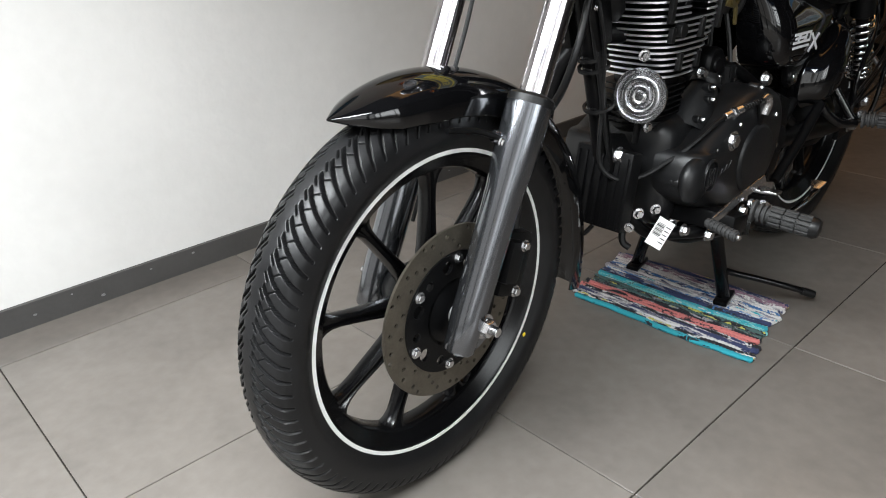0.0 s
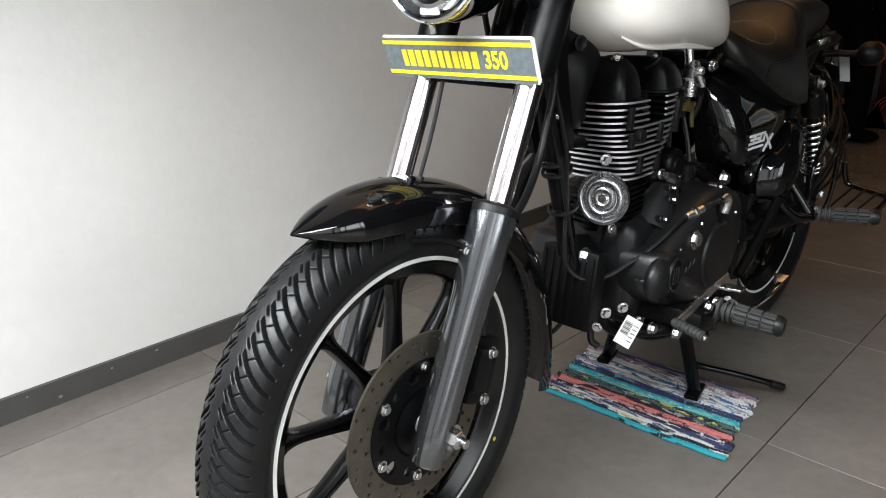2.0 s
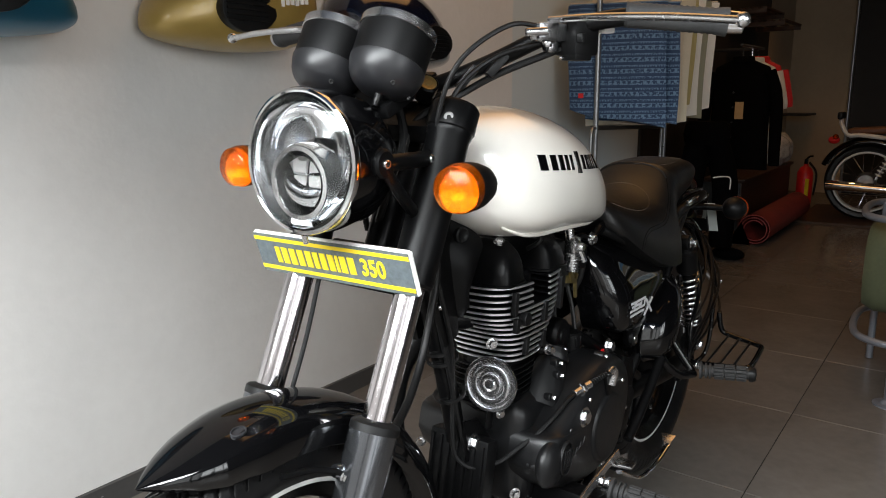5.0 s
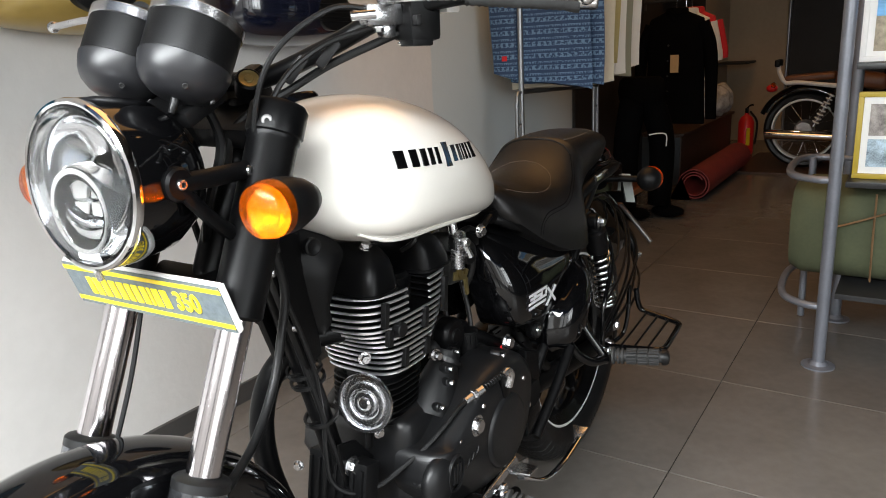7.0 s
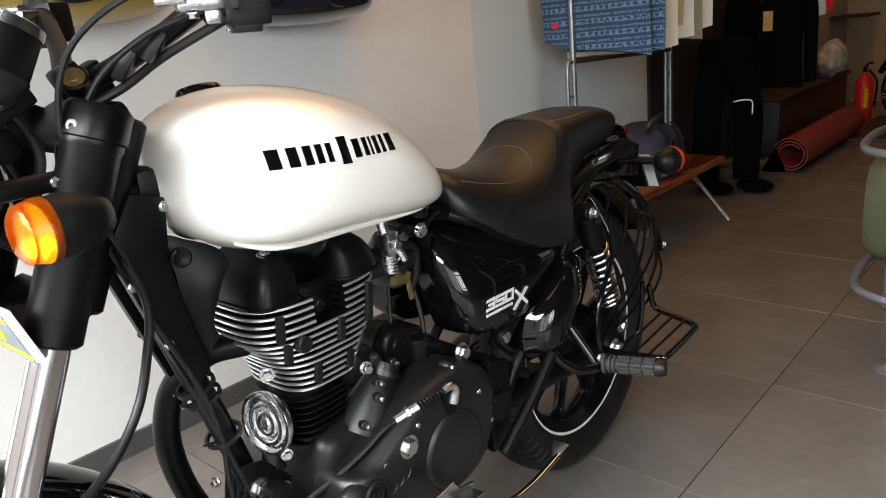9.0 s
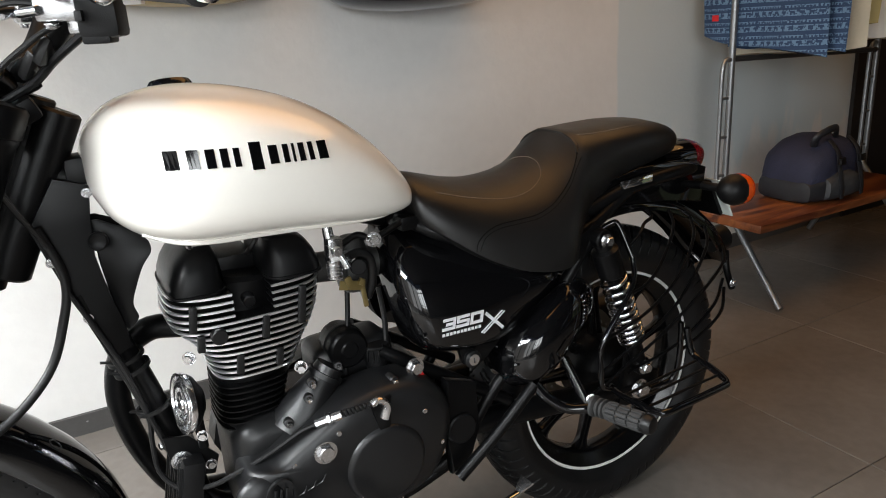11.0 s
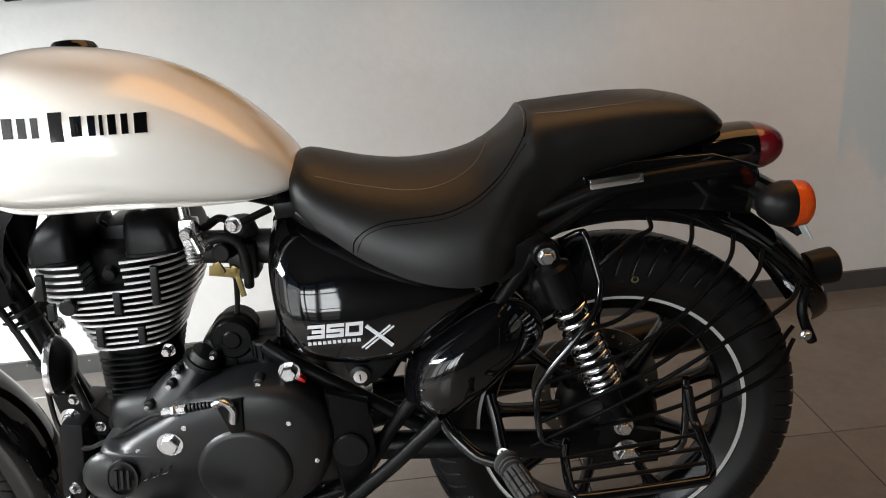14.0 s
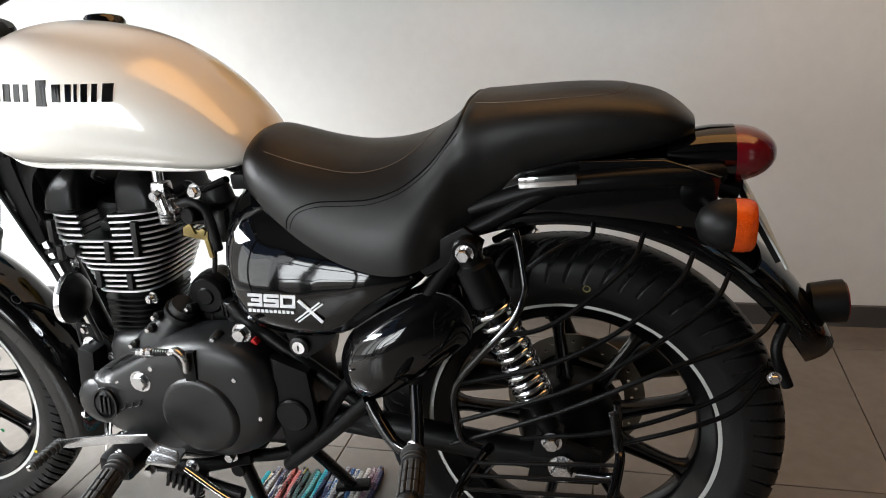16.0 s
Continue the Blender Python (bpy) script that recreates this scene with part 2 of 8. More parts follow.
def smooth_path(pts, n=6):
    pts = [Vector(p) for p in pts]
    if len(pts) < 3:
        return pts
    ext = [2 * pts[0] - pts[1]] + pts + [2 * pts[-1] - pts[-2]]
    out = []
    for i in range(1, len(ext) - 2):
        p0, p1, p2, p3 = ext[i - 1 : i + 3]
        for k in range(n):
            t = k / n
            out.append(0.5 * (2 * p1 + (p2 - p0) * t + (2 * p0 - 5 * p1 + 4 * p2 - p3) * t * t + (3 * p1 - p0 - 3 * p2 + p3) * t**3))
    return out + [pts[-1]]


def tube(bm, pts, r, seg=10, n=6, taper=None, flat=1.0):
    path = smooth_path(pts, n)
    up = Vector((0.13, 0.31, 0.94)).normalized()
    rings = []
    for i, p in enumerate(path):
        d = (path[min(i + 1, len(path) - 1)] - path[max(i - 1, 0)]).normalized()
        side = d.cross(up)
        side = side.normalized() if side.length > 1e-4 else Vector((1, 0, 0))
        up = side.cross(d).normalized()
        rr = r if taper is None else r + (taper - r) * i / (len(path) - 1)
        rings.append([bm.verts.new(p + rr * (math.cos(2 * math.pi * k / seg) * side + flat * math.sin(2 * math.pi * k / seg) * up)) for k in range(seg)])
    for a, b in zip(rings, rings[1:]):
        for k in range(seg):
            bm.faces.new((a[k], a[(k + 1) % seg], b[(k + 1) % seg], b[k]))
    bm.faces.new(rings[0][::-1])
    bm.faces.new(rings[-1])
    return bm


def box(bm, c, size, rot=(0, 0, 0), bev=0.15, seg=2):
    m = pose(*c, *rot)
    made = bmesh.ops.create_cube(bm, size=1, matrix=m @ Matrix.Diagonal((*size, 1)))
    if bev:
        edges = list({e for v in made["verts"] for e in v.link_edges})
        bmesh.ops.bevel(bm, geom=edges, offset=bev * min(size), segments=seg, affect="EDGES", profile=0.6)
    return bm


def ball(bm, c, r, scale=(1, 1, 1), seg=20, rot=(0, 0, 0)):
    bmesh.ops.create_uvsphere(bm, u_segments=seg, v_segments=seg // 2, radius=r, matrix=pose(*c, *rot) @ Matrix.Diagonal((*scale, 1)))
    return bm


def loft(bm, loops, cap=True, closed=True):
    rings = [[bm.verts.new(p) for p in lp] for lp in loops]
    n = len(rings[0])
    for a, b in zip(rings, rings[1:]):
        for k in range(n if closed else n - 1):
            bm.faces.new((a[k], a[(k + 1) % n], b[(k + 1) % n], b[k]))
    if cap:
        bm.faces.new(rings[0][::-1])
        bm.faces.new(rings[-1])
    return bm


def plate(bm, outline, thick, m=Matrix.Identity(4), bev=0.0):
    """A flat plate: outline in its own x, y; thickness along z, middle at 0."""
    lo = [bm.verts.new(m @ Vector((x, y, -thick / 2))) for x, y in outline]
    hi = [bm.verts.new(m @ Vector((x, y, thick / 2))) for x, y in outline]
    n = len(lo)
    bm.faces.new(lo[::-1])
    bm.faces.new(hi)
    side = [bm.faces.new((lo[k], lo[(k + 1) % n], hi[(k + 1) % n], hi[k])) for k in range(n)]
    if bev:
        edges = [e for f in side for e in f.edges if not any(abs((e.verts[0].co - e.verts[1].co).length - thick) < 1e-7 and g in side and h in side for g, h in [tuple(e.link_faces)])]
        bmesh.ops.bevel(bm, geom=list(set(edges)), offset=bev, segments=2, affect="EDGES", profile=0.6)
    return bm


SIDE = Matrix(((1, 0, 0, 0), (0, 0, -1, 0), (0, 1, 0, 0), (0, 0, 0, 1)))  # own x, y -> world x, z; own z -> -y


def side_plate(bm, outline, y, thick, bev=0.0):
    return plate(bm, outline, thick, Matrix.Translation((0, y, 0)) @ SIDE, bev)


def interp(table, x):
    xs = [row[0] for row in table]
    return [float(np.interp(x, xs, [row[k] for row in table])) for k in range(1, len(table[0]))]


def smooth_table(table, n):
    """Catmull-Rom through the rows of a table, n steps between rows."""
    rows = [np.array(r, float) for r in table]
    ext = [2 * rows[0] - rows[1]] + rows + [2 * rows[-1] - rows[-2]]
    out = []
    for i in range(1, len(ext) - 2):
        p0, p1, p2, p3 = ext[i - 1 : i + 3]
        for k in range(n):
            t = k / n
            out.append(0.5 * (2 * p1 + (p2 - p0) * t + (2 * p0 - 5 * p1 + 4 * p2 - p3) * t * t + (3 * p1 - p0 - 3 * p2 + p3) * t**3))
    return out + [rows[-1]]


def bolt(bm, c, axis, r=0.008, h=0.006, washer=True):
    """A hexagon bolt head on its washer."""
    axis = Vector(axis).normalized()
    c = Vector(c)
    if washer:
        lathe(bm, c, axis, [(0, 0), (0, r * 1.35), (0.0015, r * 1.35), (0.0015, 0)], 18)
    lathe(bm, c + axis * 0.0015, axis, [(0, r), (h * 0.8, r), (h, r * 0.85), (h, 0)], 6)
    return bm


def letters(body, size, m, depth, material, name, parent, label="", bold=0.0):
    cu = bpy.data.curves.new(name, "FONT")
    cu.offset = bold
    cu.body, cu.size, cu.extrude, cu.align_x, cu.align_y = body, size, depth, "CENTER", "CENTER"
    tmp = bpy.data.objects.new(name, cu)
    scene.collection.objects.link(tmp)
    me = bpy.data.meshes.new_from_object(tmp.evaluated_get(bpy.context.evaluated_depsgraph_get()))
    bpy.data.objects.remove(tmp)
    bm = B()
    bm.from_mesh(me)
    bpy.data.meshes.remove(me)
    bm.transform(m)
    return part(name, bm, material, parent, label, smooth=0)


# ---- the room ----
WALL_Y = 1.045


def slab(name, c, size, material, label, category, kind="structure", bev=0.0):
    bm = B()
    box(bm, c, size, bev=bev)
    return tagged(part(name, bm, material, None, "", smooth=0), label, category, kind=kind)


slab("floor", (3.575, -1.2, -0.062), (9.25, 4.6, 0.1), GROUT, "dark grout bed under the grey floor tiles", "floor")
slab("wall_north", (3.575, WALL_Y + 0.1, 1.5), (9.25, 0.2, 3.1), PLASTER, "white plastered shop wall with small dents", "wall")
slab("wall_east", (8.15, -1.1525, 1.5), (0.2, 4.395, 3.1), FARWALL, "beige plastered wall at the shop's far end", "wall")
slab("ceiling", (3.575, -1.2, 3.05), (9.25, 4.6, 0.1), DARKCEIL, "dark painted shop ceiling", "ceiling")
# unseen panel, added so that tank and seat reflect a warm tone
slab("ceiling_panel", (2.05, 0.22, 2.9), (2.8, 1.6, 0.05), CEILM, "unseen orange-brown panel added overhead to tint reflections on tank and seat", "ceiling panel")
slab("skirting", (3.53, WALL_Y - 0.006, 0.032), (9.04, 0.012, 0.064), SKIRT, "dark grey scuffed skirting along the white wall", "skirting")
ground = B()
box(ground, (0, -40, -0.2), (200, 200, 0.1), bev=0)
tagged(part("ground", ground, CONCRETE, None, "", 0), "pale concrete street ground outside the shop", "ground", kind="structure")
# unseen pale walls outdoors, added to give the chrome bright neutral reflections
REFLWALL = mat("pale_reflecting_wall", (0.78, 0.77, 0.75), 0.85, bump=0.3, bscale=20, vary=0.25, vscale=0.8)
slab("facade_west", (-9.0, -4.0, 3.3), (0.3, 30.0, 7.0), REFLWALL, "unseen pale wall added to the west for bright neutral reflections", "facade")
slab("facade_south", (3.2, -11.0, 3.3), (24.0, 0.3, 7.0), REFLWALL, "unseen pale wall added to the south for bright neutral reflections", "facade")
# shop front: posts and rails round the glass, to the south and west
bm = B()
for x in (-0.98, -0.62, 0.02, 0.42):
    box(bm, (x, -3.4, 1.5), (0.07, 0.1, 3.0), bev=0)
for z in (0.05, 0.95, 2.1, 2.95):
    box(bm, (-0.28, -3.4, z), (1.4, 0.07, 0.06), bev=0)
box(bm, (4.335, -3.4, 1.5), (7.77, 0.1, 3.0), bev=0)
tagged(part("wall_south", bm, FRAMEBLK, None, "", 0), "dark framed glazed shop front with mullions", "shop front", kind="structure")
bm = B()
for y in (-3.3, -2.1, -0.6, 0.9):
    box(bm, (-1.05, y, 1.5), (0.1, 0.07, 3.0), bev=0)
for z in (2.3, 2.95):
    box(bm, (-1.05, -1.2, z), (0.07, 4.2, 0.06), bev=0)
tagged(part("wall_west", bm, FRAMEBLK, None, "", 0), "dark framed open shop entrance", "shop front", kind="structure")
# made-up cans on the unseen ceiling, added to go with the warm spots
for lx, ly in FILL_SPOTS:
    can = thing("added_spot_can", (lx, ly, 2.998), "black can added on the unseen ceiling to go with a fill spot", "ceiling light", "downlights in the ceiling")
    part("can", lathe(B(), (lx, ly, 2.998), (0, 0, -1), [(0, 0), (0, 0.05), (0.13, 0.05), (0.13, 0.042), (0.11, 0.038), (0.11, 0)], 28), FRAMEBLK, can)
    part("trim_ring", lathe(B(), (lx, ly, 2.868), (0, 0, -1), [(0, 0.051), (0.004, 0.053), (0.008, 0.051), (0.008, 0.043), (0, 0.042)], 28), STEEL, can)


# ---- the motorcycle ----
bike = thing("motorcycle", (0.68, 0, 0), "black motorcycle with pearl white tank parked on its centre stand", "motorcycle")
STEER = Matrix.Translation((0.335, 0, 1.0)) @ Matrix.Rotation(radians(3.5), 4, Vector((0.418, 0, 0.908))) @ Matrix.Translation((-0.335, 0, -1.0))


def tyre_mesh(centre, R, half, bead, pitches, low, seg):
    """Tyre with cut tread: crown radius R, half width, bead radius."""
    prof = smooth_table([(-half * 0.74, bead), (-half * 0.98, bead + (R - bead) * 0.28), (-half * 1.0, bead + (R - bead) * 0.52), (-half * 0.9, R - (R - bead) * 0.24), (-half * 0.62, R - (R - bead) * 0.085), (-half * 0.3, R - (R - bead) * 0.018), (0, R), (half * 0.3, R - (R - bead) * 0.018), (half * 0.62, R - (R - bead) * 0.085), (half * 0.9, R - (R - bead) * 0.24), (half, bead + (R - bead) * 0.52), (half * 0.98, bead + (R - bead) * 0.28), (half * 0.74, bead)], 11)
    P = np.array(prof)
    ang = np.linspace(0, 2 * math.pi, seg, endpoint=False)
    mid = len(P) // 2
    step = np.hypot(np.diff(P[:, 0]), np.diff(P[:, 1]))
    arc = np.abs(np.concatenate([[0], np.cumsum(step)]) - np.sum(step[:mid]))
    s = arc / arc[np.argmax(P[:, 1] > R - (R - bead) * low)]
    tread = s < 1.0
    A, S = np.meshgrid(ang, s, indexing="ij")
    side = np.sign(P[:, 0])[None, :] * np.ones_like(A)
    T = np.minimum(S, 1)
    sweep, power = 0.0275 * pitches, 1.6
    turn = A * pitches / (2 * math.pi) + (side > 0) * 0.5
    ph = turn - sweep * (1 - (1 - T) ** power)
    unit = pitches / (2 * math.pi * R)
    reach = arc[np.argmax(P[:, 1] > R - (R - bead) * low)]
    steep = np.hypot(unit, sweep * power * (1 - T) ** (power - 1) / reach)

    def groove(p, rate, half, lo, hi, wall=0.0011):
        """Depth share of a cut along the line where phase p is half a turn."""
        dist = np.abs((p % 1.0) - 0.5) / rate
        ends = np.clip((S - lo) / 0.03, 0, 1) * np.clip((hi - S) / 0.03, 0, 1)
        return np.clip((half - dist) / wall, 0, 1) * ends

    deep = 0.0085 * groove(ph, steep, 0.0025, 0.16, 0.97, 0.0008)
    deep = np.maximum(deep, 0.0065 * groove(ph + 0.5, steep, 0.0013, 0.10, 0.26, 0.0007))
    lean = 0.024 * pitches
    back = turn + lean * T
    deep = np.maximum(deep, 0.0040 * groove(back + 0.3, np.hypot(unit, lean / reach), 0.0010, 0.30, 0.52, 0.0007)) * tread[None, :]
    rad = P[:, 1][None, :] - deep
    X = centre[0] + rad * np.cos(A)
    Z = centre[2] + rad * np.sin(A)
    Y = centre[1] + P[:, 0][None, :] * np.ones_like(A)
    n = len(P)
    verts = np.stack([X, Y, Z], -1).reshape(-1, 3)
    i, j = np.meshgrid(np.arange(seg), np.arange(n - 1), indexing="ij")
    k = (i + 1) % seg
    faces = np.stack([i * n + j, i * n + j + 1, k * n + j + 1, k * n + j], -1).reshape(-1, 4)
    me = bpy.data.meshes.new("tyre")
    me.from_pydata(verts.tolist(), [], faces.tolist())
    cut = deep.reshape(-1)[faces]
    me.polygons.foreach_set("use_smooth", (cut.max(1) - cut.min(1)) < 0.0008)
    return me


def tyre(centre, R, half, bead, pitches, low, parent, xf=Matrix.Identity(4)):
    me = tyre_mesh(centre, R, half, bead, pitches, low, 26 * pitches)
    me.transform(xf)
    me.materials.append(RUBBER)
    ob = new("tyre", me)
    ob.parent = parent
    ob.matrix_parent_inverse = base_of(parent).inverted()
    return ob


def band(bm, c, r1, r2, y, a0=0, a1=360, seg=96, thick=0.001):
    """A flat ring in a plane of constant y."""
    n = max(3, int(seg * (a1 - a0) / 360))
    loops = []
    for k in range(n + 1):
        a = radians(a0 + (a1 - a0) * k / n)
        e, w = math.cos(a), math.sin(a)
        loops.append([Vector((c[0] + r * e, yy, c[2] + r * w)) for r, yy in ((r1, y), (r2, y), (r2, y + thick), (r1, y + thick))])
    return loft(bm, loops, cap=(a1 - a0) < 360)


def spoke(bm, c, ang, r0, r1, w, t):
    """A cast spoke: channelled faces, narrow waist, flared roots at hub and rim."""
    loops = []
    d, s = Vector((math.cos(ang), 0, math.sin(ang))), Vector((-math.sin(ang), 0, math.cos(ang)))
    for f, ws, ts in ((0, 2.1, 1.15), (0.10, 1.75, 1.1), (0.25, 1.32, 1.05), (0.45, 1.08, 1.0), (0.65, 0.98, 0.92), (0.78, 1.02, 0.88), (0.87, 1.22, 0.9), (0.94, 1.75, 1.0), (0.98, 2.5, 1.1), (1.0, 3.3, 1.2)):
        o = Vector(c) + d * (r0 + (r1 - r0) * f)
        face = [(-1, 0.45), (-0.72, 1.0), (-0.42, 0.95), (-0.22, 0.55), (0.22, 0.55), (0.42, 0.95), (0.72, 1.0), (1, 0.45)]
        ring = face + [(a, -b) for a, b in reversed(face)]
        loops.append([o + s * w * ws * a + Vector((0, -t * ts * b, 0)) for a, b in ring])
    return loft(bm, loops)


def drilled(c, y, thick, rin, rout, holes):
    """A flat ring in a plane of constant y, with round holes (x, z, radius) cut through it."""
    bm = B()
    for cx, cz, r, n in [(0, 0, rout, 96), (0, 0, rin, 72)] + [(x, z, hr, 14) for x, z, hr in holes]:
        ring = [bm.verts.new((c[0] + cx + r * math.cos(2 * math.pi * k / n), y, c[2] + cz + r * math.sin(2 * math.pi * k / n))) for k in range(n)]
        for k in range(n):
            bm.edges.new((ring[k], ring[(k + 1) % n]))
    bmesh.ops.triangle_fill(bm, use_beauty=True, edges=bm.edges[:])
    up = bmesh.ops.extrude_face_region(bm, geom=bm.faces[:])["geom"]
    bmesh.ops.translate(bm, vec=(0, thick, 0), verts=[v for v in up if isinstance(v, bmesh.types.BMVert)])
    bmesh.ops.recalc_face_normals(bm, faces=bm.faces[:])
    return bm


def rim_mesh(c, ro, half, inner):
    bm = B()
    lathe(bm, c, (0, 1, 0), [(-half, ro), (-half, ro - 0.011), (-half + 0.006, ro - 0.016), (-half * 0.6, inner + 0.006), (-half * 0.4, inner), (half * 0.4, inner), (half * 0.6, inner + 0.006), (half - 0.006, ro - 0.016), (half, ro - 0.011), (half, ro), (half * 0.7, ro - 0.004), (-half * 0.7, ro - 0.004), (-half, ro)], 128)
    return bm


# front wheel
XF = STEER
FC = Vector((0, 0, 0.322))
wheel = part("front_wheel", rim_mesh(FC, 0.252, 0.036, 0.214), WHEELBLK, bike, "black cast nine-spoke front wheel")
tyre(FC, 0.323, 0.049, 0.247, 90, 0.46, wheel, STEER)
for k in range(9):
    part("spoke", spoke(B(), FC, radians(46.3 + 40 * k), 0.05, 0.2165, 0.0088, 0.0135), WHEELBLK, wheel)
part("hub", lathe(B(), FC, (0, 1, 0), [(-0.06, 0), (-0.06, 0.03), (-0.05, 0.05), (-0.02, 0.062), (0.02, 0.062), (0.05, 0.045), (0.07, 0.03), (0.07, 0)], 40), SATIN, wheel)
part("rim_stripe", band(B(), FC, 0.2425, 0.2485, -0.0375), TAPE, wheel, "white reflective rim stripe")
# drilled disc on its carrier with large lightening holes
ring = []
for k in range(54):
    a, r = 2 * math.pi * k / 54, (0.107, 0.1175, 0.128, 0.134)[(0, 1, 2, 0, 2, 3)[k % 6]]
    ring.append((r * math.cos(a), r * math.sin(a), 0.0038))
part("brake_disc", drilled(FC, -0.0575, 0.0045, 0.098, 0.140, ring), DISC, wheel, "drilled steel brake disc", 20)
ring = [(0.079 * math.cos(radians(7 + 30 * k)), 0.079 * math.sin(radians(7 + 30 * k)), 0.0105 if k % 2 else 0.0075) for k in range(12)]
part("disc_carrier", drilled(FC, -0.0600, 0.006, 0.050, 0.0995, ring), SATIN, wheel, "", 20)
part("hub_boss", lathe(B(), FC, (0, -1, 0), [(0.046, 0.060), (0.056, 0.060), (0.060, 0.055), (0.060, 0.046), (0.066, 0.036), (0.066, 0)], 60), SATIN, wheel)
for k in range(6):
    a = radians(22 + 60 * k)
    part("disc_bolt", bolt(B(), FC + Vector((0.089 * math.cos(a), -0.060, 0.089 * math.sin(a))), (0, -1, 0), 0.0068, 0.005), STEEL, wheel)
a = radians(-68)
part("valve", rod(B(), FC + Vector((0.21 * math.cos(a), -0.012, 0.21 * math.sin(a))), FC + Vector((0.178 * math.cos(a), -0.03, 0.178 * math.sin(a))), 0.0045, 0.004), CABLE, wheel)
for name, paint, an, r in (("yellow_dot", YELLOW, -36, 0.2535), ("green_dot", GREENDOT, -38, 0.166)):
    bm = B()
    ball(bm, FC + Vector((r * math.cos(radians(an)), -0.0420 if paint is YELLOW else -0.034, r * math.sin(radians(an)))), 0.0042, (1, 0.3, 1))
    part(name, bm, paint, wheel)
# tyre side writing as plain bars
for a0, nl in ((-100, 11), (150, 9), (20, 9)):
    for k in range(nl):
        part("sidewall_mark", band(B(), FC, 0.280, 0.293, -0.0475, a0 + k * 2.6, a0 + k * 2.6 + 1.7, thick=0.0012, seg=360), RUBBER, wheel)


def fx(z):
    return -0.033 + (z - 0.285) * 0.46


def fork_leg(y, left):
    p = lambda z: Vector((fx(z), y, z))  # noqa: E731
    d = (p(1) - p(0)).normalized()
    leg = part("fork_leg", lathe(B(), p(0.283), d, [(0, 0), (0, 0.02), (0.004, 0.0235), (0.06, 0.0265), (0.25, 0.0285), (0.30, 0.033), (0.36, 0.0335), (0.378, 0.0335), (0.382, 0.030), (0.382, 0.021)], 40), SLIDER, bike, "gunmetal grey fork slider")
    part("dust_seal", lathe(B(), p(0.283) + d * 0.376, d, [(0, 0.034), (0.01, 0.034), (0.013, 0.031), (0.016, 0.021)], 32), CABLE, leg)
    part("fork_tube", rod(B(), p(0.62), p(0.83), 0.0205, seg=36), FORKCHROME, leg, "polished chrome fork tube")
    part("fork_cover", lathe(B(), p(0.805), d, [(0, 0), (0, 0.027), (0.004, 0.031), (0.215, 0.031), (0.218, 0.033), (0.224, 0.033), (0.226, 0.0355), (0.258, 0.0355), (0.264, 0.031), (0.264, 0)], 40), SATIN, leg, "satin black upper fork cover")
    cap = p(1.045)
    part("pinch_bolt", lathe(B(), p(1.026) + Vector((-0.029, -0.012 if left else 0.012, 0.004)), (-0.8, -0.5 if left else 0.5, 0.1), [(-0.004, 0), (-0.004, 0.0072), (0.004, 0.0072), (0.0055, 0.0055), (0.0055, 0.0032), (0.002, 0.003), (0.002, 0)], 20), GREY, leg)
    s = -1 if left else 1
    bm = B()
    box(bm, (-0.005, y + s * 0.004, 0.315), (0.05, 0.036, 0.05), (0, -24, 0), 0.3)
    part("axle_clamp", bm, SLIDER, leg)
    bm = B()
    bolt(bm, (0.0, y + s * 0.022, 0.322), (0, s, 0), 0.0145, 0.014)
    rod(bm, (0.0, y + s * 0.03, 0.322), (0.0, y + s * 0.05, 0.322), 0.0075)
    part("axle_nut", bm, STEEL, leg)
    # lug that carries the fender stay
    rod(bm := B(), (0.10, y - 0.012 * s, 0.575), (0.066, y - 0.02 * s, 0.588), 0.012, 0.009)
    if left:
        part("stay_lug", bm, SLIDER, leg)
        part("lug_bolt", bolt(B(), (0.072, y - 0.004 * s, 0.580), (-0.75, s * 0.6, 0.2), 0.006, 0.004), STEEL, leg)
    return leg


fork_leg(-0.1, True)
fork_leg(0.1, False)
part("front_axle", rod(B(), (0, -0.11, 0.322), (0, 0.11, 0.322), 0.0085), STEEL, bike)
rod(bm := B(), (0.0, -0.092, 0.322), (0.0, -0.062, 0.322), 0.016, 0.018, 24)
part("axle_spacer", bm, GREY, bike)


def arc_shell(c, prof, a0, a1, steps, widths, thick=0.0022):
    """A fender: prof is (y, added radius) across; widths: (angle fraction, width scale, radius)."""
    loops = []
    for k in range(steps + 1):
        f = k / steps
        ws, r, drop = interp([(*w, 1.0)[:4] for w in widths], f)
        a = radians(a0 + (a1 - a0) * f)
        e = Vector((math.cos(a), 0, math.sin(a)))
        out = [Vector(c) + e * (r + dr * drop) + Vector((0, y * ws, 0)) for y, dr in prof]
        inn = [Vector(c) + e * (r + dr * drop - thick) + Vector((0, y * ws * 0.965, 0)) for y, dr in reversed(prof)]
        loops.append(out + inn)
    return loft(B(), loops)


FP = [(-0.063, -0.052), (-0.0635, -0.034), (-0.061, -0.018), (-0.052, -0.006), (-0.036, 0.001), (-0.018, 0.0045), (0, 0.0055), (0.018, 0.0045), (0.036, 0.001), (0.052, -0.006), (0.061, -0.018), (0.0635, -0.034), (0.063, -0.052)]
